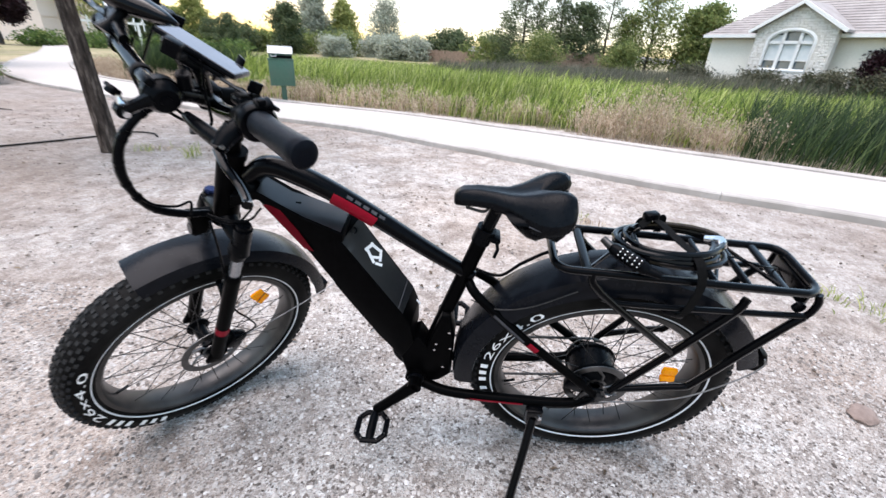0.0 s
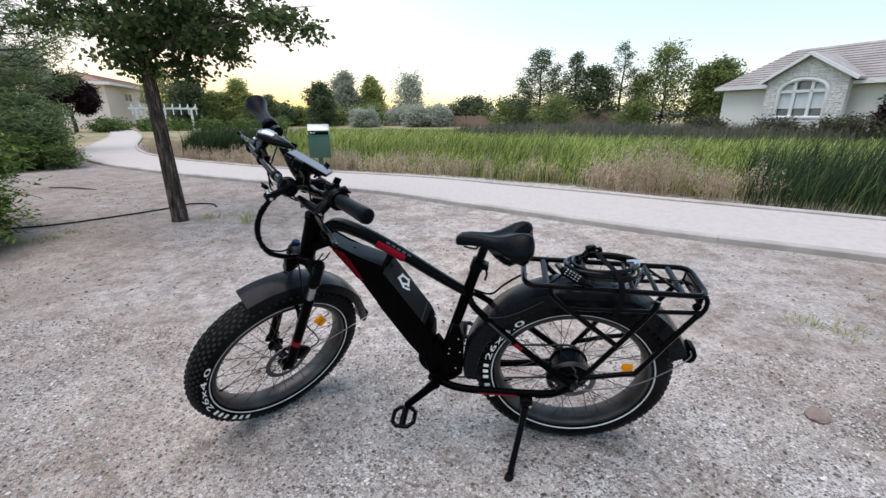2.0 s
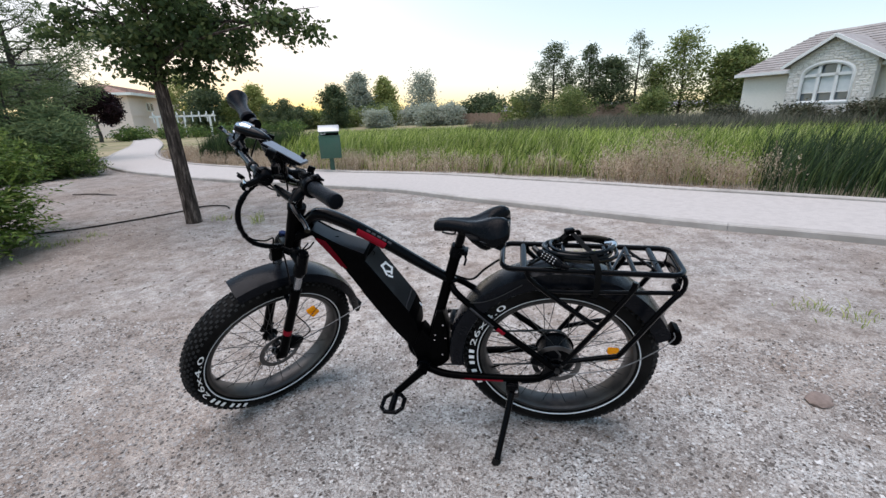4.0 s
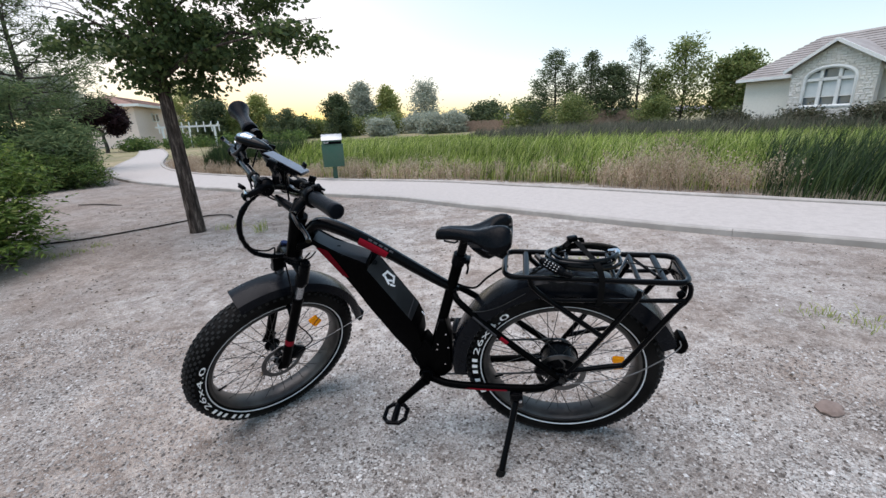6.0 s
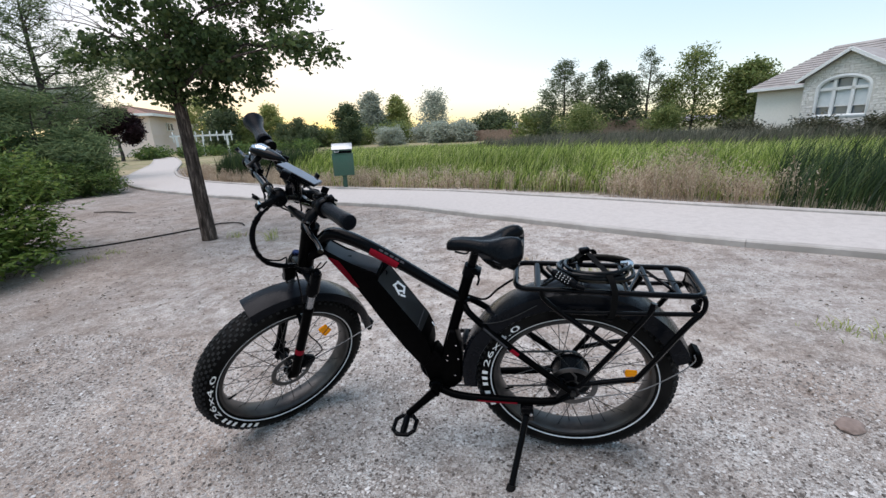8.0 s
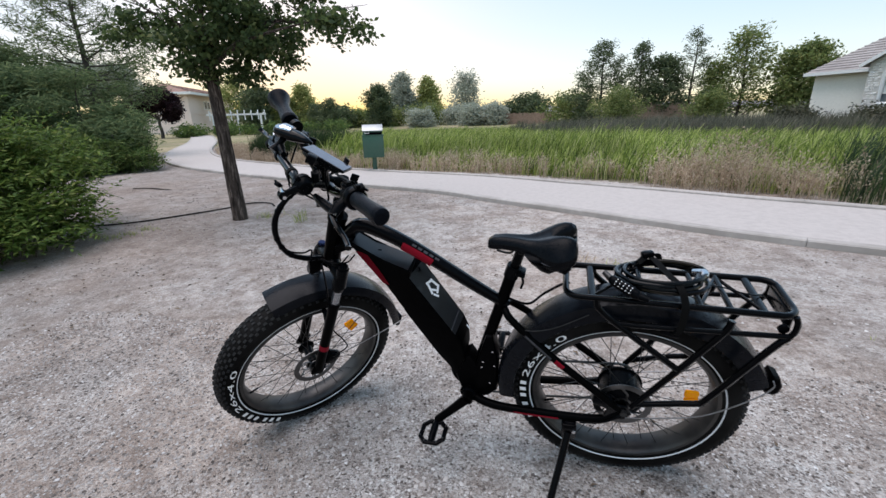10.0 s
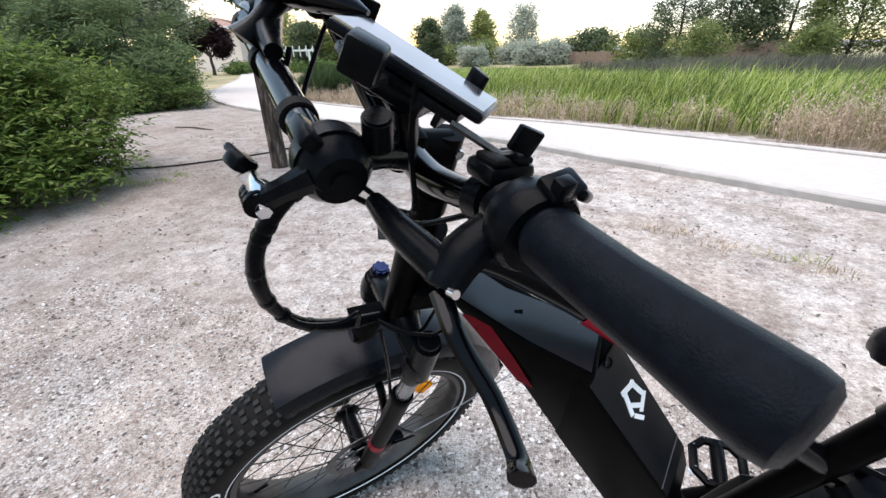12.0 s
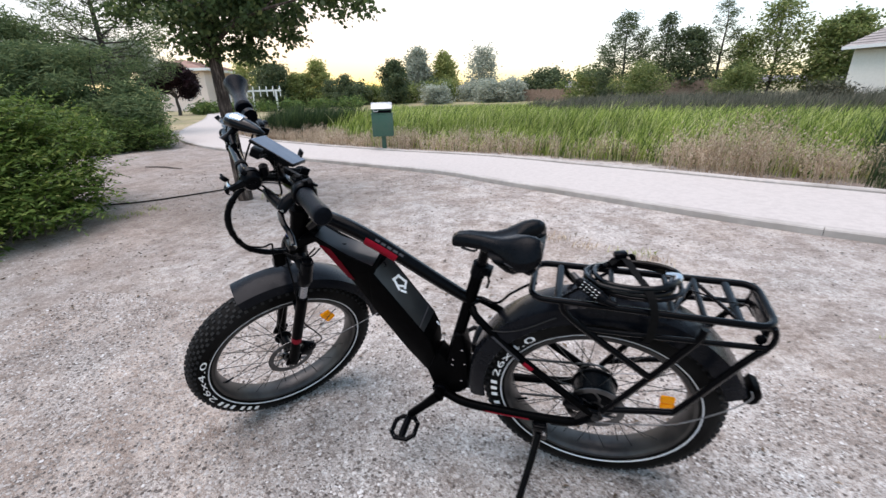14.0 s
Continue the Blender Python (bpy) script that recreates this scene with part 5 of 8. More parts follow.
tagged(part("leaf_litter", litter("leaf_litter", 2600, -8, 0.5, 1.2, 7, 0.018, 71), LITTER, smooth=False), "scattered brown leaf litter on gravel near a tree", "leaf litter", kind="stuff")
tagged(part("leaf_litter", litter("leaf_litter", 900, 0.2, 5.5, 0.2, 4.5, 0.013, 72), LITTER, smooth=False), "sparse brown leaf bits on gravel beside the path", "leaf litter", kind="stuff")

tagged(part("gravel", grains("gravel", 105000, -3.2, 2.8, -0.6, 1.7, 0.0028, 0.0105, 61), PEBBLE, smooth=False), "loose pale granite grit scattered on the ground", "gravel", kind="stuff")
tagged(part("gravel", grains("gravel", 26000, -5.5, 5.0, 1.6, 6.0, 0.003, 0.011, 62), PEBBLE, smooth=False), "loose pale granite grit scattered towards the path", "gravel", kind="stuff")


# ---- fences ----
def board_fence(pts, top, label):
    x0, y0 = pts[0]
    root = tagged(empty("board_fence", Matrix.Translation((x0, y0, 0))), label, "fence")
    rnd = random.Random(5)
    for (xa, ya), (xb, yb) in zip(pts, pts[1:]):
        ln = math.hypot(xb - xa, yb - ya)
        ang = math.degrees(math.atan2(yb - ya, xb - xa))
        n = int(ln / 0.15)
        if n < 1:
            continue
        b = B()
        for i in range(n):
            t = (i + 0.5) / n
            hh = top * rnd.uniform(0.95, 1.03)
            box(b, (0.138, 0.022, hh), pose(xa + (xb - xa) * t - x0, ya + (yb - ya) * t - y0, hh / 2, 0, rnd.uniform(-0.8, 0.8), ang))
        tagged(part("boarding", b, FENCE_WOOD, root, smooth=False), kind="stuff")
        for t in np.arange(0, 1.001, 2.4 / max(ln, 2.4)):
            b = B()
            box(b, (0.1, 0.1, top * 1.08), pose(xa + (xb - xa) * t - x0, ya + (yb - ya) * t - y0 + 0.08, top * 0.54, 0, 0, ang))
            part("post", b, FENCE_WOOD, root, smooth=False)
        for z in (0.35, top * 0.8):
            b = B()
            box(b, (ln, 0.04, 0.09), pose((xa + xb) / 2 - x0, (ya + yb) / 2 - y0 + 0.04, z, 0, 0, ang))
            part("rail", b, FENCE_WOOD, root, smooth=False)
    return root


board_fence([(-6.0, 52), (0.0, 49.3)], 1.3, "weathered brown board fence behind the marsh")
board_fence([(6.0, 42.0), (12.5, 40.3)], 1.7, "weathered brown board fence below tall trees")


# ---- houses ----
def cream_house():
    """Single-storey house; x runs along its front, y into it, z up."""
    ang = math.degrees(math.atan2(-0.864, 0.504))
    root = tagged(empty("house", pose(14.59, 30.85, 0, 0, 0, ang)), "cream single-storey house with a stone gable and arched window", "house")
    w = B()
    box(w, (14.0, 4.8, 3.3), pose(7.05, 3.1, 1.35))
    part("wall", w, STUCCO, root, smooth=False)
    # gable bay with a real opening for the window
    gx0, gx1, sill, spring, crown = 3.2, 7.1, 1.22, 2.62, 3.24
    wx0, wx1 = 3.9, 6.25
    mid = (wx0 + wx1) / 2
    arch = [(wx0, sill), (wx0, spring)] + [((wx0 + wx1) / 2 - math.cos(a) * (wx1 - wx0) / 2, spring + math.sin(a) * (crown - spring)) for a in np.linspace(0.12, math.pi - 0.12, 13)] + [(wx1, spring), (wx1, sill)]
    outer = [(gx0, -0.3), (gx1, -0.3), (gx1, 3.3), (5.2, 4.5), (gx0, 3.3)]
    b = B()
    for y in (-0.2, 0.15):
        o = [b.verts.new((x, y, z)) for x, z in outer]
        i = [b.verts.new((x, y, z)) for x, z in arch]
        es = [b.edges.new((q[k], q[(k + 1) % len(q)])) for q in (o, i) for k in range(len(q))]
        bmesh.ops.triangle_fill(b, edges=es, use_beauty=True)
    b.verts.ensure_lookup_table()
    nO, nI = len(outer), len(arch)
    for n, st in ((nO, 0), (nI, nO)):
        for k in range(n):
            p, q = b.verts[st + k], b.verts[st + (k + 1) % n]
            r, t = b.verts[nO + nI + st + k], b.verts[nO + nI + st + (k + 1) % n]
            b.faces.new((p, q, t, r))
    gable = part("stone_gable", b, MORTAR, root, "pale stone-faced gable wall", smooth=False)
    # stone facing, piece by piece
    rnd = random.Random(9)
    shapes = []
    for k in range(6):
        sb = B()
        box(sb, (rnd.uniform(0.15, 0.25), 0.06, rnd.uniform(0.085, 0.125)), None, 0.014)
        bmesh.ops.recalc_face_normals(sb, faces=sb.faces)
        me = bpy.data.meshes.new("stone")
        sb.to_mesh(me)
        sb.free()
        me.materials.append(STONE)
        shapes.append(me)
    z = 0.6
    while z < 4.5:
        x = gx0 + 0.12 + rnd.uniform(0, 0.15)
        while x < gx1 - 0.1:
            lim = 3.25 + (1.2 * (1 - abs(x - 5.2) / 1.95))
            inside = wx0 - 0.2 < x < wx1 + 0.2 and sill - 0.15 < z < spring + 0.12 + (crown - spring) * math.sqrt(max(0, 1 - ((x - mid) / 1.35) ** 2))
            if z < lim - 0.15 and not inside:
                me = rnd.choice(shapes)
                st = new("stone", me)
                st.parent = gable
                st.matrix_basis = pose(x, -0.21, z + rnd.uniform(-0.02, 0.02), 0, rnd.uniform(-5, 5), 0)
                x += 0.215 + rnd.uniform(-0.03, 0.04)
            else:
                x += 0.2
        z += 0.128
    # window: frame, mullions, panes
    fr = B()
    tube(fr, [(x, -0.17, zz) for x, zz in arch], 0.10, 8, closed=True)
    win = part("window", fr, TRIM, root, "arched white-framed window with pale blinds")
    g = B()
    prism(g, arch, 0.02, 0.03)
    part("pane", g, GLASS, win, smooth=False)
    for x in (mid - 0.42, mid + 0.42):
        b = B()
        box(b, (0.15, 0.1, 2.0), pose(x, -0.1, 2.22))
        part("mullion", b, TRIM, win, smooth=False)
    b = B()
    box(b, (2.4, 0.1, 0.15), pose(mid, -0.1, spring))
    part("transom", b, TRIM, win, smooth=False)
    b = B()
    box(b, (2.6, 0.16, 0.1), pose(mid, -0.14, sill - 0.05))
    part("window_sill", b, TRIM, win, smooth=False)
    for x, wd in ((mid - 0.82, 0.66), (mid, 0.68), (mid + 0.82, 0.66)):
        b = B()
        box(b, (wd, 0.02, 0.80), pose(x, 0.0, 2.16))
        part("blind", b, BLIND, win, "pale half-drawn blind", smooth=False)
        b = B()
        box(b, (wd, 0.06, 0.05), pose(x, -0.02, 1.73))
        part("sash_rail", b, TRIM, win, smooth=False)
    for x in (mid - 0.80, mid + 0.80):
        b = B()
        box(b, (0.60, 0.02, 0.30), pose(x, 0.0, spring + 0.21))
        part("blind", b, BLIND, win, smooth=False)
    # roofs
    def sheet(name, poly, parent, th=0.12):
        b = B()
        lo = [b.verts.new(Vector(p)) for p in poly]
        hi = [b.verts.new(Vector(p) + Vector((0, 0, th))) for p in poly]
        b.faces.new(lo[::-1])
        b.faces.new(hi)
        for k in range(len(poly)):
            b.faces.new((lo[k], lo[(k + 1) % len(poly)], hi[(k + 1) % len(poly)], hi[k]))
        return part(name, b, SHINGLE, parent, smooth=False)
    E0, RY, RZ = 2.93, 3.0, 5.06
    roof = sheet("roof", [(-0.25, 0.2, E0), (14.5, 0.2, E0), (11.7, RY, RZ), (2.6, RY, RZ)], root)
    sheet("roof_slope", [(-0.25, 5.8, E0), (-0.25, 0.2, E0), (2.6, RY, RZ)], roof)
    sheet("roof_slope", [(14.5, 0.2, E0), (14.5, 5.8, E0), (11.7, RY, RZ)], roof)
    sheet("roof_slope", [(14.5, 5.8, E0), (-0.25, 5.8, E0), (2.6, RY, RZ), (11.7, RY, RZ)], roof)
    sheet("gable_roof", [(2.95, -0.5, 3.08), (5.25, -0.5, 4.46), (5.25, 2.1, 4.46), (2.95, 0.4, 3.08)], roof)
    sheet("gable_roof", [(5.25, -0.5, 4.46), (7.55, -0.5, 3.08), (7.55, 0.4, 3.08), (5.25, 2.1, 4.46)], roof)
    # courses of roof tiles
    for k in range(1, 15):
        t = k / 15
        b = B()
        xa, xb, y, zz = -0.25 + 2.85 * t, 14.5 - 2.8 * t, 0.2 + 2.8 * t, E0 + 0.12 + 2.13 * t
        box(b, (xb - xa, 0.08, 0.06), pose((xa + xb) / 2, y, zz, 37, 0, 0))
        part("tile_course", b, SHINGLE, roof, smooth=False)
    for (xa, za), (xb, zb) in (((2.92, 3.12), (5.25, 4.52)), ((5.25, 4.52), (7.58, 3.12))):
        b = B()
        ln, an = math.hypot(xb - xa, zb - za), math.degrees(math.atan2(zb - za, xb - xa))
        box(b, (ln, 0.06, 0.16), pose((xa + xb) / 2, -0.53, (za + zb) / 2, 0, -an, 0))
        part("barge_board", b, TRIM, root, smooth=False)
    b = B()
    box(b, (14.75, 0.08, 0.17), pose(7.12, 0.16, E0 + 0.03))
    part("fascia", b, TRIM, root, smooth=False)
    return root


cream_house()


def peach_house():
    """Two storeys; x runs along the wall that faces the path, y into the house."""
    root = tagged(empty("house", pose(-43.2, 43.8, 0, 0, 0, 114.7)), "two-storey pale peach stucco house with red-brown tiled roof", "house")
    L, D, e, rz = 19.0, 5.6, 4.75, 5.95
    b = B()
    box(b, (L, D, 5.0), pose(L / 2, D / 2, 2.25))
    part("wall", b, PEACH, root, smooth=False)
    b = B()
    P = [b.verts.new(p) for p in ((-0.7, -0.7, e), (L + 0.7, -0.7, e), (L + 0.7, D + 0.7, e), (-0.7, D + 0.7, e), (1.2, D / 2, rz), (L - 3.2, D / 2, rz))]
    for f in ((0, 1, 5, 4), (1, 2, 5), (2, 3, 4, 5), (3, 0, 4), (0, 3, 2, 1)):
        b.faces.new([P[k] for k in f])
    roof = part("roof", b, RED_TILE, root, smooth=False)
    for k in range(1, 10):
        t = k / 10
        b = B()
        xa, xb = -0.7 + 1.9 * t, L + 0.7 - 3.9 * t
        box(b, (xb - xa, 0.12, 0.07), pose((xa + xb) / 2, -0.7 + (D / 2 + 0.7) * t, e + (rz - e) * t + 0.02, 19, 0, 0))
        part("tile_course", b, RED_TILE, roof, smooth=False)
    for x, y, w, d in ((L / 2, -0.74, L + 1.4, 0.12), (-0.74, D / 2, 0.12, D + 1.4)):
        b = B()
        box(b, (w, d, 0.3), pose(x, y, e - 0.04))
        part("fascia", b, TRIM, root, smooth=False)
    b = B()
    box(b, (L + 0.08, 0.10, 0.16), pose(L / 2, -0.03, 2.4))
    part("band_course", b, PEACH, root, smooth=False)
    for x, z, w, hh in ((5.6, 3.45, 0.75, 0.85), (6.8, 3.45, 0.75, 0.85), (11.2, 3.5, 0.9, 1.2), (12.6, 3.5, 0.9, 1.2), (16.6, 3.45, 0.8, 0.9)):
        b = B()
        box(b, (w + 0.2, 0.1, hh + 0.2), pose(x, -0.02, z))
        wn_ = part("window", b, TRIM, root, smooth=False)
        b = B()
        box(b, (w, 0.08, hh), pose(x, -0.04, z))
        part("pane", b, PANE, wn_, smooth=False)
    return root


peach_house()


def pergola():
    root = tagged(empty("pergola", pose(-32.3, 34.8, 0, 0, 0, 39.7)), "white slatted garden pergola beside a house", "pergola")
    for x in (0.3, 2.5, 4.7):
        for y in (0, 2.2):
            b = B()
            box(b, (0.11, 0.11, 1.9), pose(x, y, 0.95))
            part("post", b, TRIM, root, smooth=False)
    for y in (0, 2.2):
        b = B()
        box(b, (5.4, 0.10, 0.14), pose(2.5, y, 1.96))
        part("beam", b, TRIM, root, smooth=False)
    for k in range(9):
        b = B()
        box(b, (0.09, 0.10, 0.95), pose(0.1 + k * 0.62, -0.12, 1.88))
        part("upright", b, TRIM, root, smooth=False)
        b = B()
        box(b, (0.08, 3.0, 0.13), pose(0.1 + k * 0.62, 1.1, 2.10))
        part("rafter", b, TRIM, root, smooth=False)
    return root


pergola()

# far hills, the mauve haze of distance held in their colour
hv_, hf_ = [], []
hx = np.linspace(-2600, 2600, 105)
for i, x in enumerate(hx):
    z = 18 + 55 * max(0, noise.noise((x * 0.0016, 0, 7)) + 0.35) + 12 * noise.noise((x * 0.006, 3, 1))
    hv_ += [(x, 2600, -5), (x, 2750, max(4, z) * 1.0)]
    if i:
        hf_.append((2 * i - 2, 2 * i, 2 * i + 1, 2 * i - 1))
tagged(part("hills", raw_mesh("hills", hv_, hf_), HILL), "low hills on the horizon, mauve haze put into their colour", "hills", kind="structure")


# ---- bicycle: x runs to its tail, y to its right side, z up in its own leaning plane; the rear axle is the zero ----
BU, BV, BW = Vector((0.99889802, -0.02333991, 0.04071841)), Vector((0.01400401, 0.97627926, 0.2160618)), Vector((-0.0447954, -0.21525349, 0.97553027))
LEANING = Matrix((BU, BV, BW)).transposed().to_4x4()
BIKE = Matrix.Translation(Vector((0.42, 0.92, 0.376))) @ LEANING @ Matrix.Translation((0, 0, -0.37))
bike = tagged(empty("electric_bicycle", BIKE), "matte black fat-tyre electric bicycle with red accents on its kickstand", "bicycle")
AX = Matrix.Translation((0, 0, 0.37))

# steering: the fork's own axes (x back, y right, z up along the steering axis)
STEER = Matrix.Translation((-0.92, 0, 0.6)) @ Matrix.Rotation(math.atan2(0.39, 0.92), 4, 'Y') @ Matrix.Rotation(radians(50.6), 4, 'Z')
FORK = AX @ STEER


def fk(f, l, u):
    """A point of the fork or bars: forward, left, up."""
    return Vector((-f, -l, u))


def bp(name, bm, mat, label="", parent=None, m=None, smooth=True):
    return part(name, bm, mat, parent or bike, label, (AX if m is None else m) if parent is None else m, smooth)


TYRE = [(-0.036, 0.284), (-0.046, 0.299), (-0.0505, 0.316), (-0.049, 0.335), (-0.039, 0.353), (-0.021, 0.363), (0.0, 0.3655)]


def tyre_side(r):
    """Half width of the tyre at a radius."""
    return float(np.interp(r, [p[1] for p in TYRE[:4]], [-p[0] for p in TYRE[:4]]))


def curved(bm_in, R, start, stretch=1.0, lift=0.0012):
    """Bends flat shapes clockwise round the left sidewall."""
    for v in bm_in.verts:
        a, r = start - v.co.x * stretch / R, R + v.co.y
        v.co = Vector((r * math.cos(a), -tyre_side(r) - lift, r * math.sin(a)))
    return bm_in


def wheel(name, label, m, motor, text_from, text_to, refl, valve):
    b = B()
    lathe(b, [(-0.040, 0.288), (-0.041, 0.276), (-0.030, 0.268), (0.0, 0.2655), (0.030, 0.268), (0.041, 0.276), (0.040, 0.288), (0.0, 0.280)], 72, closed=True)
    rim = part(name, b, RIM, bike, label, m)
    b = B()
    prof = TYRE + [(-y, r) for y, r in TYRE[-2::-1]] + [(0.0, 0.289)]
    lathe(b, prof, 84, closed=True)
    part("tyre", b, RUBBER, rim, "wide black knobbly tyre with white lettering")
    b = B()
    rows = ((0.0, 0.3655, 0.0), (0.014, 0.3645, 0.2), (0.027, 0.3592, 0.5), (0.038, 0.3525, 0.8), (0.0458, 0.3435, 1.1))
    for i, (y, r, tilt) in enumerate(rows):
        for sgn in ((-1, 1) if y else (1,)):
            n = 74
            for k in range(n):
                a = 2 * math.pi * (k + (0.5 if (i + (sgn > 0)) % 2 else 0)) / n
                mm = Matrix.Rotation(-a, 4, 'Y') @ Matrix.Translation((r, sgn * y, 0)) @ Matrix.Rotation(sgn * tilt, 4, 'Z')
                box(b, (0.007, 0.0085, 0.013 if i % 2 else 0.011), mm)
    tagged(part("tread", b, TREAD, rim, "dusty rubber tread knobs", smooth=False), kind="stuff")
    for sgn in (-1, 1):
        b = B()
        lathe(b, [(sgn * (tyre_side(0.2965) + 0.0008), 0.2965), (sgn * (tyre_side(0.2985) + 0.0016), 0.2985), (sgn * (tyre_side(0.3005) + 0.0008), 0.3005)], 84)
        part("reflective_stripe", b, STRIPE, rim, "pale reflective sidewall stripe")
    # sidewall lettering: makers' words as bars, the size in figures
    R, span = 0.3115, text_from - text_to
    b = lettering("26x4.0", 0.03, None)
    wid = max(v.co.x for v in b.verts)
    curved(b, R, text_from - span * 0.46, span * 0.54 * R / wid)
    part("size_lettering", b, WHITE, rim, "white raised size figures", smooth=False)
    for w0 in (0.0, 0.235):
        for k in range(3):
            b = B()
            for j in range(3):
                xa = 0.004 + 0.0052 * j
                b.faces.new([b.verts.new((x, y, 0)) for x, y in ((xa, 0), (xa + 0.0052, 0), (xa + 0.0052, 0.0205), (xa, 0.0205))])
            curved(b, R, text_from - span * (w0 + k * 0.068))
            part("sidewall_mark", b, WHITE, rim, "white printed bar", smooth=False)
    # hub
    b = B()
    if motor:
        lathe(b, [(-0.060, 0.012), (-0.058, 0.038), (-0.052, 0.055), (-0.046, 0.064), (-0.041, 0.068), (-0.035, 0.073), (-0.031, 0.073), (-0.029, 0.066), (0.029, 0.066), (0.031, 0.073), (0.035, 0.073), (0.041, 0.068), (0.046, 0.062), (0.066, 0.046), (0.07, 0.012)], 56)
        part("hub_motor", b, PLASTIC, rim, "black round hub motor")
        b = B()
        for k in range(7):
            r0 = 0.052 - k * 0.0045
            lathe(b, [(0.068 + k * 0.0035, r0 + 0.004), (0.070 + k * 0.0035, r0 + 0.006), (0.072 + k * 0.0035, r0 + 0.004)], 30)
        part("cassette", b, DISC, rim)
        flange, fy = 0.070, 0.033
    else:
        lathe(b, [(-0.068, 0.010), (-0.062, 0.018), (-0.052, 0.034), (-0.046, 0.034), (-0.04, 0.019), (0.04, 0.019), (0.046, 0.034), (0.052, 0.034), (0.062, 0.018), (0.068, 0.010)], 32)
        part("hub", b, PLASTIC, rim, "black front hub")
        flange, fy = 0.031, 0.049
    b = B()
    y0 = -0.058
    lathe(b, [(y0 - 0.0012, 0.070), (y0 - 0.0012, 0.090), (y0 + 0.0012, 0.090), (y0 + 0.0012, 0.070)], 60, closed=True)
    lathe(b, [(y0 - 0.0012, 0.014), (y0 - 0.0012, 0.03), (y0 + 0.0012, 0.03), (y0 + 0.0012, 0.014)], 30, closed=True)
    disc = part("brake_disc", b, DISC, rim, "drilled steel brake disc")
    for k in range(6):
        b = B()
        a = k * math.pi / 3
        tube(b, [(0.02 * math.cos(a), y0, 0.02 * math.sin(a)), (0.048 * math.cos(a + 0.25), y0, 0.048 * math.sin(a + 0.25)), (0.073 * math.cos(a + 0.6), y0, 0.073 * math.sin(a + 0.6))], 0.0045, 5, flat=0.4)
        part("disc_arm", b, DISC, rim)
    # spokes: four kinds, turned round the axle
    kinds = []
    for sgn in (-1, 1):
        for lead in (-1, 1):
            b = B()
            a = lead * (0.75 if not motor else 0.42)
            cyl(b, (flange * math.cos(a), sgn * fy, flange * math.sin(a)), (0.269, sgn * 0.012, 0), 0.0014, 5)
            bmesh.ops.recalc_face_normals(b, faces=b.faces)
            me = bpy.data.meshes.new("spoke")
            b.to_mesh(me)
            b.free()
            me.materials.append(STEEL)
            kinds.append(me)
    for k in range(36):
        part("spoke", kinds[(k % 2) * 2 + (k // 2) % 2], STEEL, rim, m=Matrix.Rotation(2 * math.pi * k / 36, 4, 'Y'), smooth=False)
    b = B()
    for dz in (-0.0155, 0.0155):
        box(b, (0.042, 0.014, 0.028), Matrix.Rotation(-refl[0], 4, 'Y') @ Matrix.Translation((refl[1], -0.012, dz)) @ Matrix.Rotation(dz * 9, 4, 'Y'), 0.006)
    part("spoke_reflector", b, ORANGE, rim, "amber plastic spoke reflector")
    b = B()
    mm = Matrix.Rotation(-valve, 4, 'Y')
    cyl(b, mm @ Vector((0.267, 0, 0)), mm @ Vector((0.232, 0, 0)), 0.004, 8)
    part("valve", b, PLASTIC, rim)
    return rim


wheel("rear_wheel", "black rear rim with spokes", AX, True, radians(204), radians(124), (radians(4), 0.21), radians(200))
FRONT = FORK @ Matrix.Translation(fk(0.016, -0.034, -0.660)) @ Matrix.Rotation(radians(-2.6), 4, 'X')
wheel("front_wheel", "black front rim with spokes", FRONT, False, radians(246), radians(160), (radians(38), 0.208), radians(205))


# ---- frame ----
b = B()
tube(b, [(-0.872, 0, 0.600), (-0.82, 0, 0.628), (-0.75, 0, 0.605), (-0.643, 0, 0.541), (-0.475, 0, 0.417), (-0.365, 0, 0.340)], [0.024, 0.026, 0.026, 0.024, 0.021, 0.018], 16, 7, flat=0.92)
top_tube = bp("top_tube", b, BLACK, "thick black top tube")


def band(pts, r, mat, name, label, arc=(-1.2, 1.2), lift=0.0012):
    """A painted band laid round the near half of a tube."""
    bb = B()
    P = smooth_line(pts, 8)
    prev = None
    for i, p in enumerate(P):
        d = (P[min(i + 1, len(P) - 1)] - P[max(i - 1, 0)]).normalized()
        side = Vector((0, -1, 0))
        upv = side.cross(d).normalized()
        row = [bb.verts.new(p + (side * math.cos(a) + upv * math.sin(a)) * (r + lift)) for a in np.linspace(arc[0], arc[1], 9)]
        if prev:
            for k in range(8):
                bb.faces.new((prev[k], prev[k + 1], row[k + 1], row[k]))
        prev = row
    return bp(name, bb, mat, label)


band([(-0.683, 0, 0.566), (-0.66, 0, 0.552), (-0.625, 0, 0.529), (-0.592, 0, 0.505)], 0.0248, RED, "red_band", "red painted band", (-1.1, 0.55))
for xa in (-0.660, -0.643, -0.626, -0.609, -0.592):
    za = 0.5525 - (xa + 0.66) * 0.70
    band([(xa, 0, za), (xa + 0.006, 0, za - 0.0042), (xa + 0.012, 0, za - 0.0084)], 0.0247, GREY_PRINT, "grey_marking", "small grey printed bar", (0.70, 0.98))

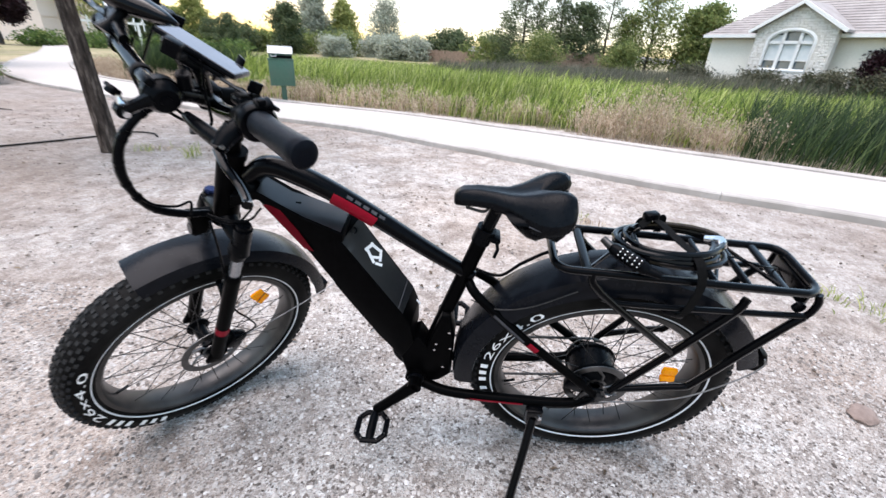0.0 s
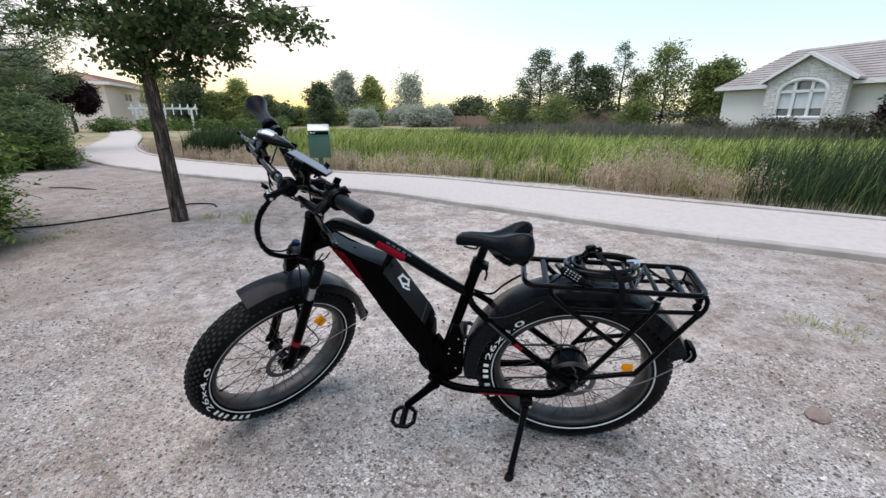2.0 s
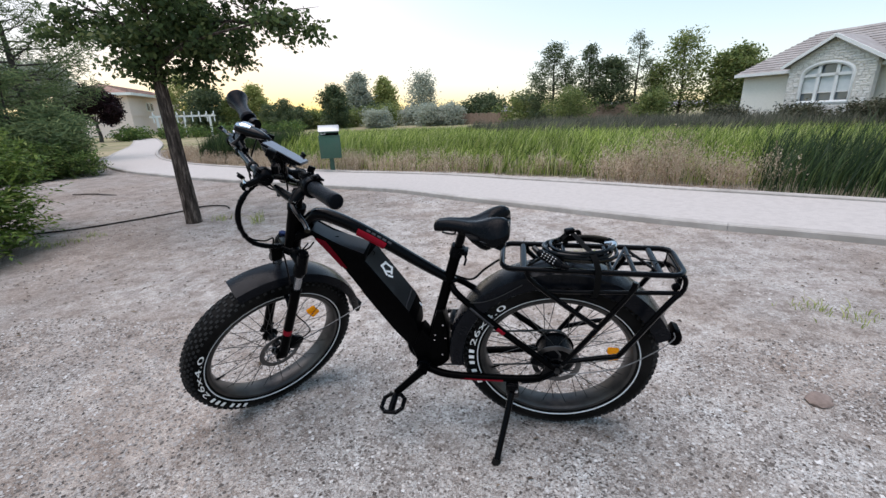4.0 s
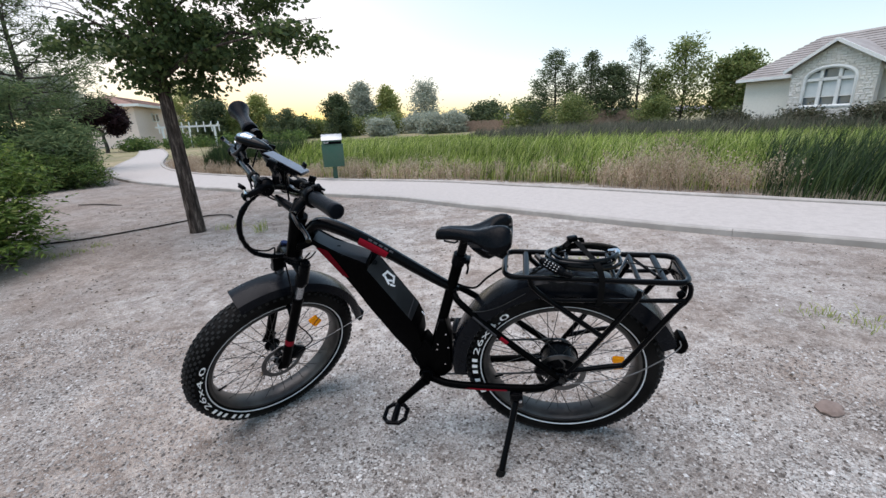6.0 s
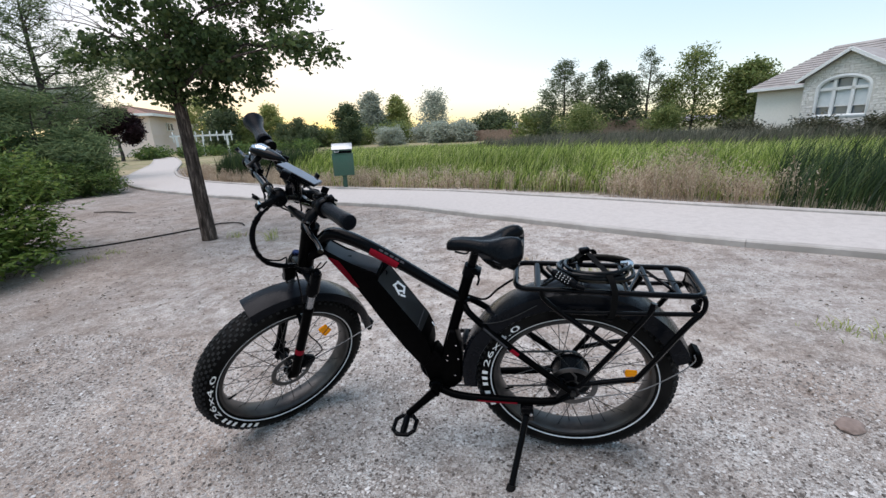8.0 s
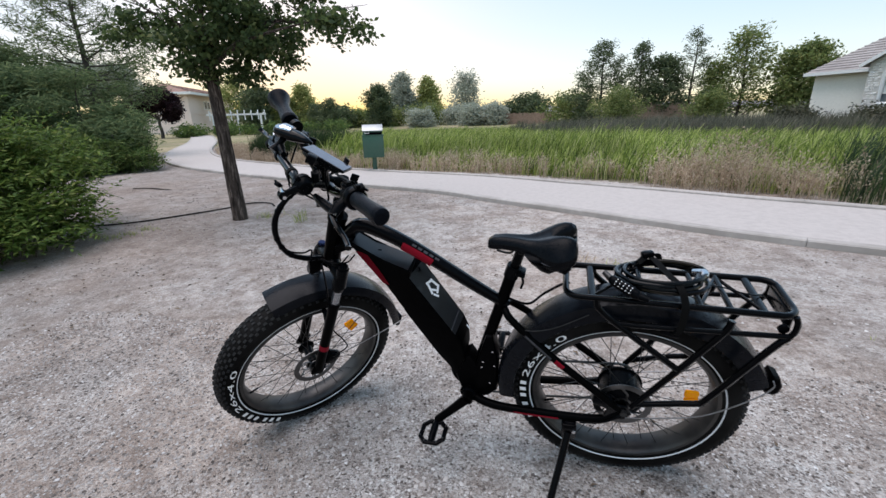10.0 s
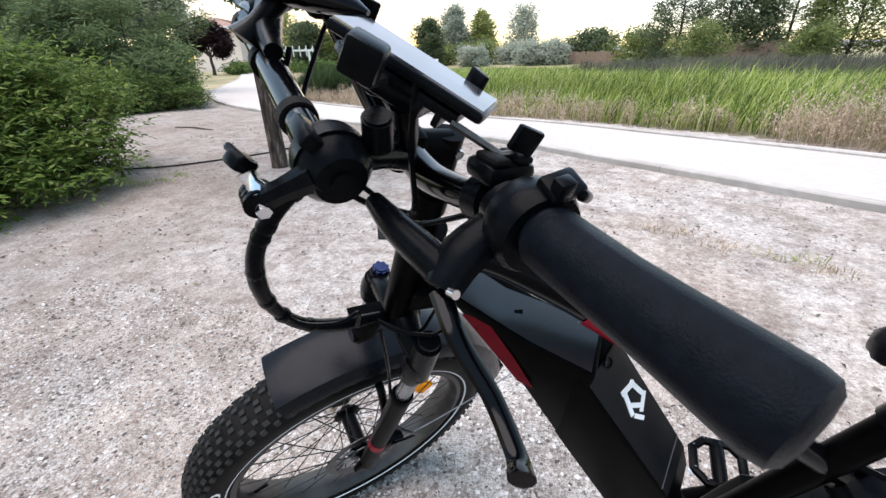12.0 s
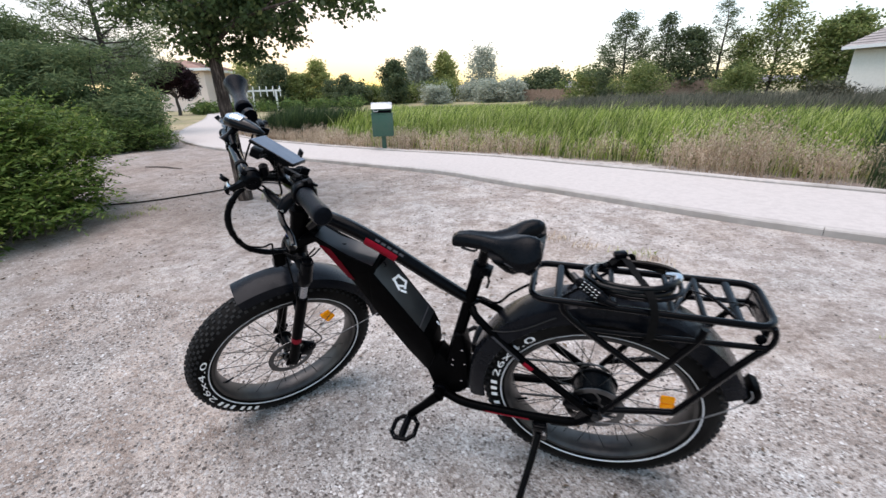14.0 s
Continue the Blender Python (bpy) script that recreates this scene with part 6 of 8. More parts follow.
b = B()
cyl(b, (-0.92 + 0.39 * 0.065, 0, 0.6 + 0.92 * 0.065), (-0.92 - 0.39 * 0.125, 0, 0.6 - 0.92 * 0.125), 0.029, 20)
for t in (0.062, -0.122):
    cyl(b, (-0.92 + 0.39 * (t - 0.008), 0, 0.6 + 0.92 * (t - 0.008)), (-0.92 + 0.39 * (t + 0.008), 0, 0.6 + 0.92 * (t + 0.008)), 0.0325, 20)
bp("head_tube", b, FRAME)

# down tube, with the battery let into it
def hull(secs, hw, bevel):
    """A body lofted through side sections (low, mid, top edge) under a broad canted top."""
    bb = B()
    rows = []
    for lo, mid, top in secs:
        near = Vector((mid[0], -hw[1], mid[1]))
        far = Vector((top[0] - 0.005, hw[2], top[1] - 0.0105))
        ring = [(lo[0], -hw[0], lo[1]), near, near.lerp(far, 0.12), far, (mid[0], hw[1], mid[1]), (lo[0], hw[0], lo[1])]
        rows.append([bb.verts.new(p) for p in ring])
    for p, q in zip(rows, rows[1:]):
        for k in range(6):
            bb.faces.new((p[k], p[(k + 1) % 6], q[(k + 1) % 6], q[k]))
    bb.faces.new(rows[0][::-1])
    bb.faces.new(rows[-1])
    bmesh.ops.recalc_face_normals(bb, faces=bb.faces)
    bmesh.ops.bevel(bb, geom=list(bb.edges), offset=bevel, segments=2, affect='EDGES', profile=0.5)
    return bb


bp("down_tube", hull([((-0.930, 0.530), (-0.910, 0.570), (-0.900, 0.598)), ((-0.850, 0.560), (-0.845, 0.584), (-0.848, 0.595)), ((-0.797, 0.474), (-0.792, 0.548), (-0.793, 0.557)), ((-0.760, 0.412), (-0.752, 0.521), (-0.738, 0.540)), ((-0.709, 0.306), (-0.664, 0.479), (-0.655, 0.504))], (0.035, 0.042, 0.034), 0.006), FRAME, "broad black down tube")

# added panel, lighter than the frame paint, standing for reflected sky
b = B()
rows = []
for mid, top in (((-0.845, 0.584), (-0.848, 0.595)), ((-0.792, 0.548), (-0.793, 0.557)), ((-0.752, 0.521), (-0.738, 0.540)), ((-0.672, 0.482), (-0.662, 0.508))):
    near, far = Vector((mid[0], -0.042, mid[1])), Vector((top[0] - 0.005, 0.034, top[1] - 0.0105))
    rows.append([b.verts.new(near.lerp(far, v) + Vector((0.0005, -0.0006, 0.0012))) for v in (0.06, 0.5, 0.94)])
for p, q in zip(rows, rows[1:]):
    for k in (0, 1):
        b.faces.new((p[k], p[k + 1], q[k + 1], q[k]))
bmesh.ops.solidify(b, geom=list(b.faces), thickness=0.0008)
bp("top_sheen", b, COVER_SHEEN, "thin added panel giving the down tube a blue-grey sky sheen")

PACK = [((-0.716, 0.318), (-0.690, 0.474), (-0.660, 0.511)), ((-0.700, 0.284), (-0.676, 0.457), (-0.638, 0.492)), ((-0.621, 0.130), (-0.546, 0.224), (-0.518, 0.272)), ((-0.588, 0.078), (-0.527, 0.182), (-0.505, 0.222)), ((-0.560, 0.030), (-0.520, 0.120), (-0.508, 0.160))]
battery = bp("battery", hull(PACK, (0.035, 0.042, 0.034), 0.004), FRAME, "black battery pack in the down tube")


def on_slope(t, v):
    """A point of the battery's canted top: t down its length, v across it."""
    lo = Vector((PACK[1][1][0], -0.042, PACK[1][1][1])).lerp(Vector((PACK[2][1][0], -0.042, PACK[2][1][1])), t)
    hi = Vector((PACK[1][2][0] - 0.005, 0.034, PACK[1][2][1] - 0.0105)).lerp(Vector((PACK[2][2][0] - 0.005, 0.034, PACK[2][2][1] - 0.0105)), t)
    return lo.lerp(hi, v)


down, across = (on_slope(1, 0.5) - on_slope(0, 0.5)).normalized(), on_slope(0.3, 1) - on_slope(0.3, 0)
out = down.cross(across).normalized()
out = out if out.y < 0 else -out
over = out.cross(down).normalized()
SLOPE = Matrix((down, over, out)).transposed().to_4x4()
# cover strip, its tone raised to carry the sky's sheen
b = B()
rows = [[b.verts.new(on_slope(t, v) + out * 0.0010) for v in (0.05, 0.95)] for t in (0.0, 0.5, 1.0)]
for p, q in zip(rows, rows[1:]):
    b.faces.new((p[0], p[1], q[1], q[0]))
bmesh.ops.solidify(b, geom=list(b.faces), thickness=0.0008)
part("cover", b, COVER_SHEEN, battery, "satin grey-black cover strip, toned lighter for sky sheen", smooth=False)
b = B()
tube(b, [on_slope(0.92, 0.05) + out * 0.0012, on_slope(0.88, 0.95) + out * 0.0012], 0.0012, 6)
part("seam", b, GREY_PRINT, battery)
b = B()
lathe(b, [(-0.003, 0.0), (-0.003, 0.006), (0.001, 0.008)], 18, Matrix.Translation(on_slope(0.03, 0.55) + out * 0.003) @ SLOPE @ Matrix.Rotation(radians(90), 4, 'X'))
part("charge_port", b, PLASTIC, battery, "small round port cover")
b = B()
box(b, (0.018, 0.005, 0.002), Matrix.Translation(on_slope(1.14, 0.75) + out * 0.003) @ SLOPE, 0.0005)
part("level_light", b, STRIPE, battery, "pale level indicator strip")
# emblem, plain shapes on the sloping face
EM = Matrix.Translation(on_slope(0.35, 0.58)) @ SLOPE
b = B()
for x, y, w, hh, an in ((-0.024, 0.002, 0.030, 0.007, 78), (-0.010, 0.013, 0.034, 0.0065, 12), (-0.004, -0.010, 0.040, 0.0065, -14), (0.018, 0.010, 0.030, 0.0065, -52), (0.010, -0.002, 0.024, 0.006, 40), (0.030, -0.007, 0.022, 0.006, 30)):
    box(b, (w * 1.0, hh * 1.15, 0.0014), EM @ pose(x * 0.95, y * 1.15, 0.0024, 0, 0, an))
part("emblem", b, WHITE, battery, "white angular emblem", smooth=False)
b = B()
rows = [[b.verts.new(p) for p in ((xl, -0.0368, zl), (xr, -0.0405, zr))] for xl, zl, xr, zr in ((-0.842, 0.550, -0.808, 0.553), (-0.794, 0.471, -0.772, 0.485), (-0.770, 0.430, -0.746, 0.425))]
for p, q in zip(rows, rows[1:]):
    b.faces.new((p[0], p[1], q[1], q[0]))
bmesh.ops.solidify(b, geom=list(b.faces), thickness=0.003)
bp("red_flash", b, RED, "red painted flash", smooth=False)
b = B()
cyl(b, (-0.522, -0.046, -0.045), (-0.522, 0.046, -0.045), 0.032, 28)
bp("bottom_bracket", b, FRAME)
b = B()
prism(b, [(-0.566, 0.045), (-0.545, 0.105), (-0.506, 0.131), (-0.484, 0.088), (-0.452, 0.190), (-0.440, 0.222), (-0.416, 0.226), (-0.406, 0.124), (-0.416, -0.026), (-0.450, -0.062), (-0.50, -0.080), (-0.548, -0.062)], -0.036, 0.036, 0.009)
shell = bp("motor_bracket", b, FRAME, "black bracket joining the battery and the frame")
for x, z in ((-0.457, 0.112), (-0.463, 0.086), (-0.418, 0.096), (-0.420, 0.162), (-0.440, 0.010), (-0.500, -0.045)):
    b = B()
    cyl(b, (x, -0.035, z), (x, -0.0395, z), 0.0036, 10)
    part("bolt", b, CHROME, shell, "bright bolt head")

b = B()
tube(b, [(-0.525, 0, -0.06), (-0.342, 0, 0.470)], 0.0195, 16)
bp("seat_tube", b, FRAME)
b = B()
cyl(b, (-0.349, 0, 0.452), (-0.335, 0, 0.490), 0.0235, 18)
box(b, (0.03, 0.05, 0.012), pose(-0.318, 0, 0.468, 0, 20, 0), 0.004)
tube(b, [(-0.312, -0.022, 0.468), (-0.309, -0.03, 0.45), (-0.316, -0.034, 0.43)], 0.004, 8)
bp("seat_clamp", b, PLASTIC)
b = B()
cyl(b, (-0.345, 0, 0.46), (-0.311, 0, 0.556), 0.0155, 16)
box(b, (0.05, 0.04, 0.03), pose(-0.300, 0, 0.556, 0, -10, 0), 0.006)
bp("seat_post", b, BLACK)

for sgn in (-1, 1):
    b = B()
    tube(b, [(-0.372, sgn * 0.018, 0.335), (-0.345, sgn * 0.045, 0.309), (-0.227, sgn * 0.070, 0.199), (-0.06, sgn * 0.082, 0.048), (-0.008, sgn * 0.084, 0.0)], [0.012, 0.012, 0.0125, 0.0125, 0.011], 12, 5)
    bp("seat_stay", b, FRAME)
    b = B()
    tube(b, [(-0.51, sgn * 0.04, -0.064), (-0.42, sgn * 0.066, -0.070), (-0.25, sgn * 0.076, -0.068), (-0.08, sgn * 0.082, -0.056), (-0.005, sgn * 0.084, -0.018)], [0.016, 0.0155, 0.015, 0.014, 0.012], 12, 5)
    bp("chain_stay", b, FRAME)
    b = B()
    prism(b, [(-0.035, 0.028), (0.012, 0.022), (0.026, -0.012), (0.008, -0.036), (-0.05, -0.05), (-0.06, -0.03)], sgn * 0.084 - 0.004, sgn * 0.084 + 0.004, 0.002, 1)
    bp("dropout", b, BLACK)
    b = B()
    cyl(b, (0, sgn * 0.086, 0), (0, sgn * 0.100, 0), 0.011, 6)
    bp("axle_nut", b, STEEL)
band([(-0.40, -0.0672, -0.0705), (-0.33, -0.0722, -0.0705), (-0.26, -0.0756, -0.0682), (-0.20, -0.0783, -0.0655)], 0.0148, RED, "red_stripe", "red painted stripe", (-0.35, 0.25), 0.001)
band([(-0.214, -0.0714, 0.1868), (-0.200, -0.0726, 0.1739), (-0.189, -0.0735, 0.1639)], 0.0126, RED, "red_band", "red painted band", (-0.55, 0.7))
band([(-0.305, -0.0552, 0.272), (-0.26, -0.0642, 0.230), (-0.225, -0.0703, 0.197)], 0.0126, GREY_PRINT, "grey_marking", "small grey printed bar", (-0.35, 0.25))

# drive
b = B()
lathe(b, [(0.055, 0.02), (0.055, 0.088), (0.059, 0.092), (0.063, 0.088), (0.063, 0.02)], 44, Matrix.Translation((-0.522, 0, -0.045)))
bp("chainring", b, PLASTIC)
b = B()
lathe(b, [(-0.040, 0.015), (-0.040, 0.024), (-0.046, 0.026), (-0.054, 0.024), (-0.054, 0.01)], 28, Matrix.Translation((-0.522, 0, -0.045)))
bp("chain_guard", b, PLASTIC)
b = B()
tube(b, [(-0.53, 0.06, 0.03), (-0.25, 0.066, 0.043), (0.0, 0.072, 0.052)], 0.0045, 6)
tube(b, [(-0.53, 0.06, -0.15), (-0.25, 0.066, -0.145), (0.02, 0.072, -0.125)], 0.0045, 6)
bp("chain", b, STEEL, "dark steel drive chain")
b = B()
tube(b, [(0.0, 0.095, -0.01), (0.02, 0.10, -0.045), (0.005, 0.098, -0.085), (0.035, 0.09, -0.135)], [0.013, 0.016, 0.014, 0.010], 8, 4)
lathe(b, [(0.074, 0.002), (0.074, 0.024), (0.082, 0.024), (0.082, 0.002)], 16, Matrix.Translation((0.03, 0, -0.135)))
bp("derailleur", b, PLASTIC, "black rear derailleur")
b = B()
tube(b, [(0.0, -0.092, -0.005), (-0.03, -0.098, -0.03), (-0.07, -0.092, -0.062), (-0.13, -0.086, -0.080)], 0.0035, 7, 6)
bp("motor_cable", b, PLASTIC, "thin black motor cable")
b = B()
box(b, (0.055, 0.03, 0.045), pose(-0.065, -0.075, 0.035, 0, 25, 0), 0.008)
bp("brake_caliper", b, PLASTIC)


def pedal(x, y, z):
    """An eight-cornered cage round a spindle barrel, with two openings and grip pins."""
    b = B()
    w, d, c = 0.043, 0.044, 0.020
    cage = [(w, -d + c), (w, d - c), (w - c, d), (-w + c, d), (-w, d - c), (-w, -d + c), (-w + c, -d), (w - c, -d)]
    tube(b, [(x + px, y + py, z) for px, py in cage], 0.0095, 8, flat=0.85, closed=True)
    tube(b, [(x, y - d, z), (x, y - d * 0.6, z), (x, y + d * 0.6, z), (x, y + d, z)], [0.011, 0.014, 0.014, 0.011], 12)
    ped = bp("pedal", b, PLASTIC, "black cage platform pedal")
    for px, py in cage:
        b = B()
        cyl(b, (x + px, y + py, z - 0.013), (x + px, y + py, z + 0.013), 0.0024, 6)
        part("pin", b, STEEL, ped)
    return ped


for sgn, ex, ez in ((-1, -0.648, -0.166), (1, -0.42, 0.048)):
    b = B()
    tube(b, [(-0.522, sgn * 0.072, -0.045), ((-0.522 + ex) / 2, sgn * 0.082, (-0.045 + ez) / 2), (ex, sgn * 0.088, ez)], [0.022, 0.018, 0.017], 14, 4, flat=0.8)
    cyl(b, (-0.522, sgn * 0.050, -0.045), (-0.522, sgn * 0.083, -0.045), 0.021, 16)
    bp("crank", b, FRAME)
    pedal(ex, sgn * 0.145, ez)

b = B()
box(b, (0.05, 0.03, 0.07), pose(-0.165, -0.098, -0.105, 0, 0, 0), 0.008)
tube(b, [(-0.168, -0.108, -0.11), (-0.188, -0.165, -0.18), (-0.214, -0.232, -0.262), (-0.230, -0.276, -0.316)], [0.014, 0.0125, 0.0125, 0.0135], 12)
kick = bp("kickstand", b, BLACK, "black kickstand folded out to the ground")
b = B()
tube(b, [(-0.226, -0.264, -0.302), (-0.238, -0.292, -0.334)], [0.0165, 0.020], 12)
part("rubber_foot", b, RUBBER, kick)
b = B()
cyl(b, (-0.150, -0.114, -0.095), (-0.150, -0.120, -0.095), 0.006, 10)
part("bolt", b, CHROME, kick)

# ---- saddle ----
b = B()
sections = [(-0.412, 0.010, 0.578, 0.024), (-0.407, 0.019, 0.588, 0.036), (-0.392, 0.026, 0.596, 0.044), (-0.360, 0.029, 0.598, 0.046), (-0.325, 0.032, 0.595, 0.047), (-0.292, 0.042, 0.592, 0.056), (-0.262, 0.064, 0.595, 0.076), (-0.235, 0.086, 0.603, 0.094),
            (-0.212, 0.097, 0.610, 0.102), (-0.190, 0.098, 0.613, 0.098), (-0.172, 0.092, 0.610, 0.086), (-0.160, 0.080, 0.602, 0.066), (-0.155, 0.060, 0.590, 0.040)]
rings = []
for x, hw, zt, th in sections:
    row = []
    u = min(1.0, max(0.0, (x + 0.36) / 0.2))
    for k in range(40):
        a = 2 * math.pi * k / 40
        c, s_ = math.cos(a), math.sin(a)
        y = hw * (abs(c) ** 0.75) * (1 if c >= 0 else -1)
        if s_ >= 0:
            groove = (0.004 + 0.022 * u * u) * math.exp(-(y / (0.012 + 0.012 * u)) ** 2)
            crest = 0.010 * u * math.exp(-((abs(y) - 0.052) / 0.024) ** 2)
            z = zt - 0.46 * th * (abs(y) / max(hw, 1e-4)) ** 2.6 - groove + crest
        else:
            z = zt - 0.46 * th - 0.54 * th * (abs(s_) ** 0.6) * (0.62 + 0.38 * (abs(y) / hw))
        notch = 0.060 * u ** 4 * math.exp(-(y / 0.020) ** 2)
        row.append(b.verts.new((x - notch, y, z)))
    rings.append(row)
for p, q in zip(rings, rings[1:]):
    for k in range(40):
        b.faces.new((p[k], p[(k + 1) % 40], q[(k + 1) % 40], q[k]))
b.faces.new(rings[0])
b.faces.new(rings[-1][::-1])
saddle = bp("saddle", b, VINYL, "wide padded black vinyl saddle")
b = B()
prism(b, [(-0.300, 0.560), (-0.282, 0.536), (-0.254, 0.510), (-0.232, 0.502), (-0.212, 0.512), (-0.188, 0.500), (-0.170, 0.520), (-0.168, 0.560)], -0.074, 0.074, 0.020)
part("base_shell", b, PLASTIC, saddle, "black moulded underside shell")
for sgn in (-1, 1):
    b = B()
    tube(b, [(-0.385, sgn * 0.008, 0.548), (-0.345, sgn * 0.018, 0.545), (-0.325, sgn * 0.022, 0.566), (-0.27, sgn * 0.022, 0.562), (-0.215, sgn * 0.035, 0.535), (-0.19, sgn * 0.05, 0.52)], 0.0035, 8, 5)
    part("saddle_rail", b, STEEL, saddle)
    b = B()
    tube(b, [(-0.252, sgn * 0.0735, 0.5475), (-0.236, sgn * 0.084, 0.5465), (-0.220, sgn * 0.0895, 0.5455)], 0.0016, 5, 4)
    part("vent_mark", b, GREY_PRINT, saddle, "small pale printed bar")
b = B()
box(b, (0.003, 0.018, 0.026), pose(-0.206, -0.012, 0.582, 0, -18, 0), 0.001)
part("badge", b, STRIPE, saddle, "small pale badge in the rear notch")
b = B()
tube(b, [(-0.375, 0.0, 0.372), (-0.30, -0.01, 0.355), (-0.25, -0.015, 0.40), (-0.20, -0.02, 0.44), (-0.175, -0.03, 0.455)], 0.004, 7, 6)
bp("light_cable", b, PLASTIC, "thin black cable")

# ---- rear mudguard, tail light ----
def guard(name, label, radius, half, a0, a1, m, skirt):
    b = B()
    prof = [(-half * 1.03, radius - skirt), (-half, radius - 0.024), (-half * 0.88, radius - 0.0075), (-half * 0.5, radius - 0.001), (0, radius), (half * 0.5, radius - 0.001), (half * 0.88, radius - 0.0075), (half, radius - 0.024), (half * 1.03, radius - skirt)]
    inner = [(y * 0.94, r - 0.0035) for y, r in prof[::-1]]
    lathe(b, prof + inner, 40, closed=True, arc=(radians(a0), radians(a1)))
    return part(name, b, FENDER, bike, label, m)


guard("rear_mudguard", "wide smooth black rear mudguard", 0.412, 0.064, 20, 183, AX, 0.056)
guard("front_mudguard", "wide smooth black front mudguard", 0.409, 0.061, 16, 117, FRONT, 0.040)
b = B()
prism(b, [(0.392, 0.078), (0.412, 0.074), (0.427, 0.086), (0.431, 0.112), (0.420, 0.140), (0.400, 0.150), (0.386, 0.12)], -0.032, 0.032, 0.014, 4)
tl = bp("tail_light", b, FRAME, "small black tail light on the mudguard")
b = B()
box(b, (0.005, 0.036, 0.026), pose(0.4295, 0, 0.104, 0, -8, 0), 0.002)
part("lens", b, REDLENS, tl, "dark red lens")
for sgn in (-1, 1):
    b = B()
    tube(b, [(0.006, sgn * 0.096, -0.018), (0.10, sgn * 0.098, 0.000), (0.22, sgn * 0.092, 0.028), (0.33, sgn * 0.078, 0.095), (0.385, sgn * 0.064, 0.14), (0.384, sgn * 0.058, 0.165)], 0.0020, 7, 5)
    bp("mudguard_stay", b, WIRE, "thin bright wire stay")
    b = B()
    tube(b, [fk(0.02, sgn * 0.075 - 0.034, -0.64), fk(-0.17, sgn * 0.07 - 0.022, -0.575), fk(-0.36, sgn * 0.062 - 0.02, -0.515), fk(-0.392, sgn * 0.058 - 0.02, -0.50)], 0.0019, 7, 5)
    bp("mudguard_stay", b, WIRE, "thin bright wire stay", m=FORK)
b = B()
tube(b, [(-0.365, -0.03, 0.285), (-0.30, -0.060, 0.287), (-0.22, -0.0705, 0.312), (-0.12, -0.0705, 0.372)], 0.0016, 7, 5)
bp("mudguard_wire", b, STEEL)
b = B()
prism(b, [(0.378, 0.118), (0.412, 0.112), (0.408, 0.060), (0.392, 0.058)], -0.04, 0.04, 0.003)
bp("mud_flap", b, PLASTIC, "black rubber mud flap", m=FRONT)

# ---- rack ----
RY0, RY1 = -0.088, 0.076
rack_z = lambda x: 0.452 - 0.062 * (x + 0.18)


def rounded_loop(x0, x1, y0, y1, r, zf):
    pts = []
    for cx, cy, a0 in ((x1 - r, y1 - r, 0), (x0 + r, y1 - r, 90), (x0 + r, y0 + r, 180), (x1 - r, y0 + r, 270)):
        for k in range(6):
            a = radians(a0 + 18 * k)
            x, y = cx + r * math.cos(a), cy + r * math.sin(a)
            pts.append((x, y, zf(x)))
    return pts


b = B()
tube(b, rounded_loop(-0.185, 0.372, RY0, RY1, 0.035, rack_z), 0.0094, 12, closed=True)
rack = bp("rear_rack", b, BLACK, "black tubular rear luggage rack")
for x, flat in ((-0.115, 0.6), (0.02, 1), (0.155, 1), (0.225, 1), (0.300, 0.6)):
    b = B()
    tube(b, [(x, RY0 + 0.004, rack_z(x)), (x, RY1 - 0.004, rack_z(x))], 0.0075 if flat == 1 else 0.0105, 12, flat=flat)
    part("crossbar", b, BLACK, rack)
for x0, x1, y0, y1 in ((0.155, 0.225, RY0, RY1), (0.225, 0.300, RY1, RY0), (-0.115, 0.02, RY0, RY1)):
    b = B()
    tube(b, [(x0, y0 * 0.92, rack_z(x0)), (x1, y1 * 0.92, rack_z(x1))], 0.0048, 8)
    part("brace", b, BLACK, rack)
for y in (RY0, RY1):
    yo = y * 1.05
    b = B()
    tube(b, [(0.366, y, rack_z(0.366)), (0.372, yo, 0.395), (0.366, yo, 0.362), (0.33, yo, 0.358), (0.0, yo, 0.362), (-0.07, y * 0.95, 0.368)], 0.0075, 10, 4)
    part("lower_rail", b, BLACK, rack)
    b = B()
    tube(b, [(0.362, yo, 0.355), (0.33, yo * 1.05, 0.315), (0.215, yo * 1.12, 0.114), (0.19, yo * 1.14, 0.093), (0.15, yo * 1.14, 0.086), (0.03, yo * 1.1, 0.056)], 0.0095, 10, 5)
    part("strut", b, BLACK, rack)
    b = B()
    tube(b, [(0.232, y, 0.395), (0.205, yo * 1.02, 0.335), (0.02, yo * 1.08, 0.040)], 0.0095, 10, 4)
    part("strut", b, BLACK, rack)
    b = B()
    tube(b, [(-0.105, y, rack_z(-0.105)), (-0.08, yo, 0.395), (0.125, yo * 1.05, 0.215)], 0.0095, 10, 4)
    part("strut", b, BLACK, rack)
b = B()
box(b, (0.012, 0.13, 0.045), pose(0.366, -0.006, 0.388, 0, 0, 0), 0.004)
part("plate", b, BLACK, rack)
b = B()
cyl(b, (0.352, -0.075, 0.372), (0.352, -0.083, 0.372), 0.013, 14)
part("reflector", b, PLASTIC, rack, "small dark round reflector")

b = B()
tube(b, [(0.205, 0.03, 0.425), (0.222, -0.010, 0.446), (0.262, -0.035, 0.447), (0.305, -0.022, 0.432), (0.335, 0.004, 0.408), (0.352, -0.012, 0.385)], 0.0021, 7, 5)
part("light_wire", b, PLASTIC, rack, "thin looping lamp wire")

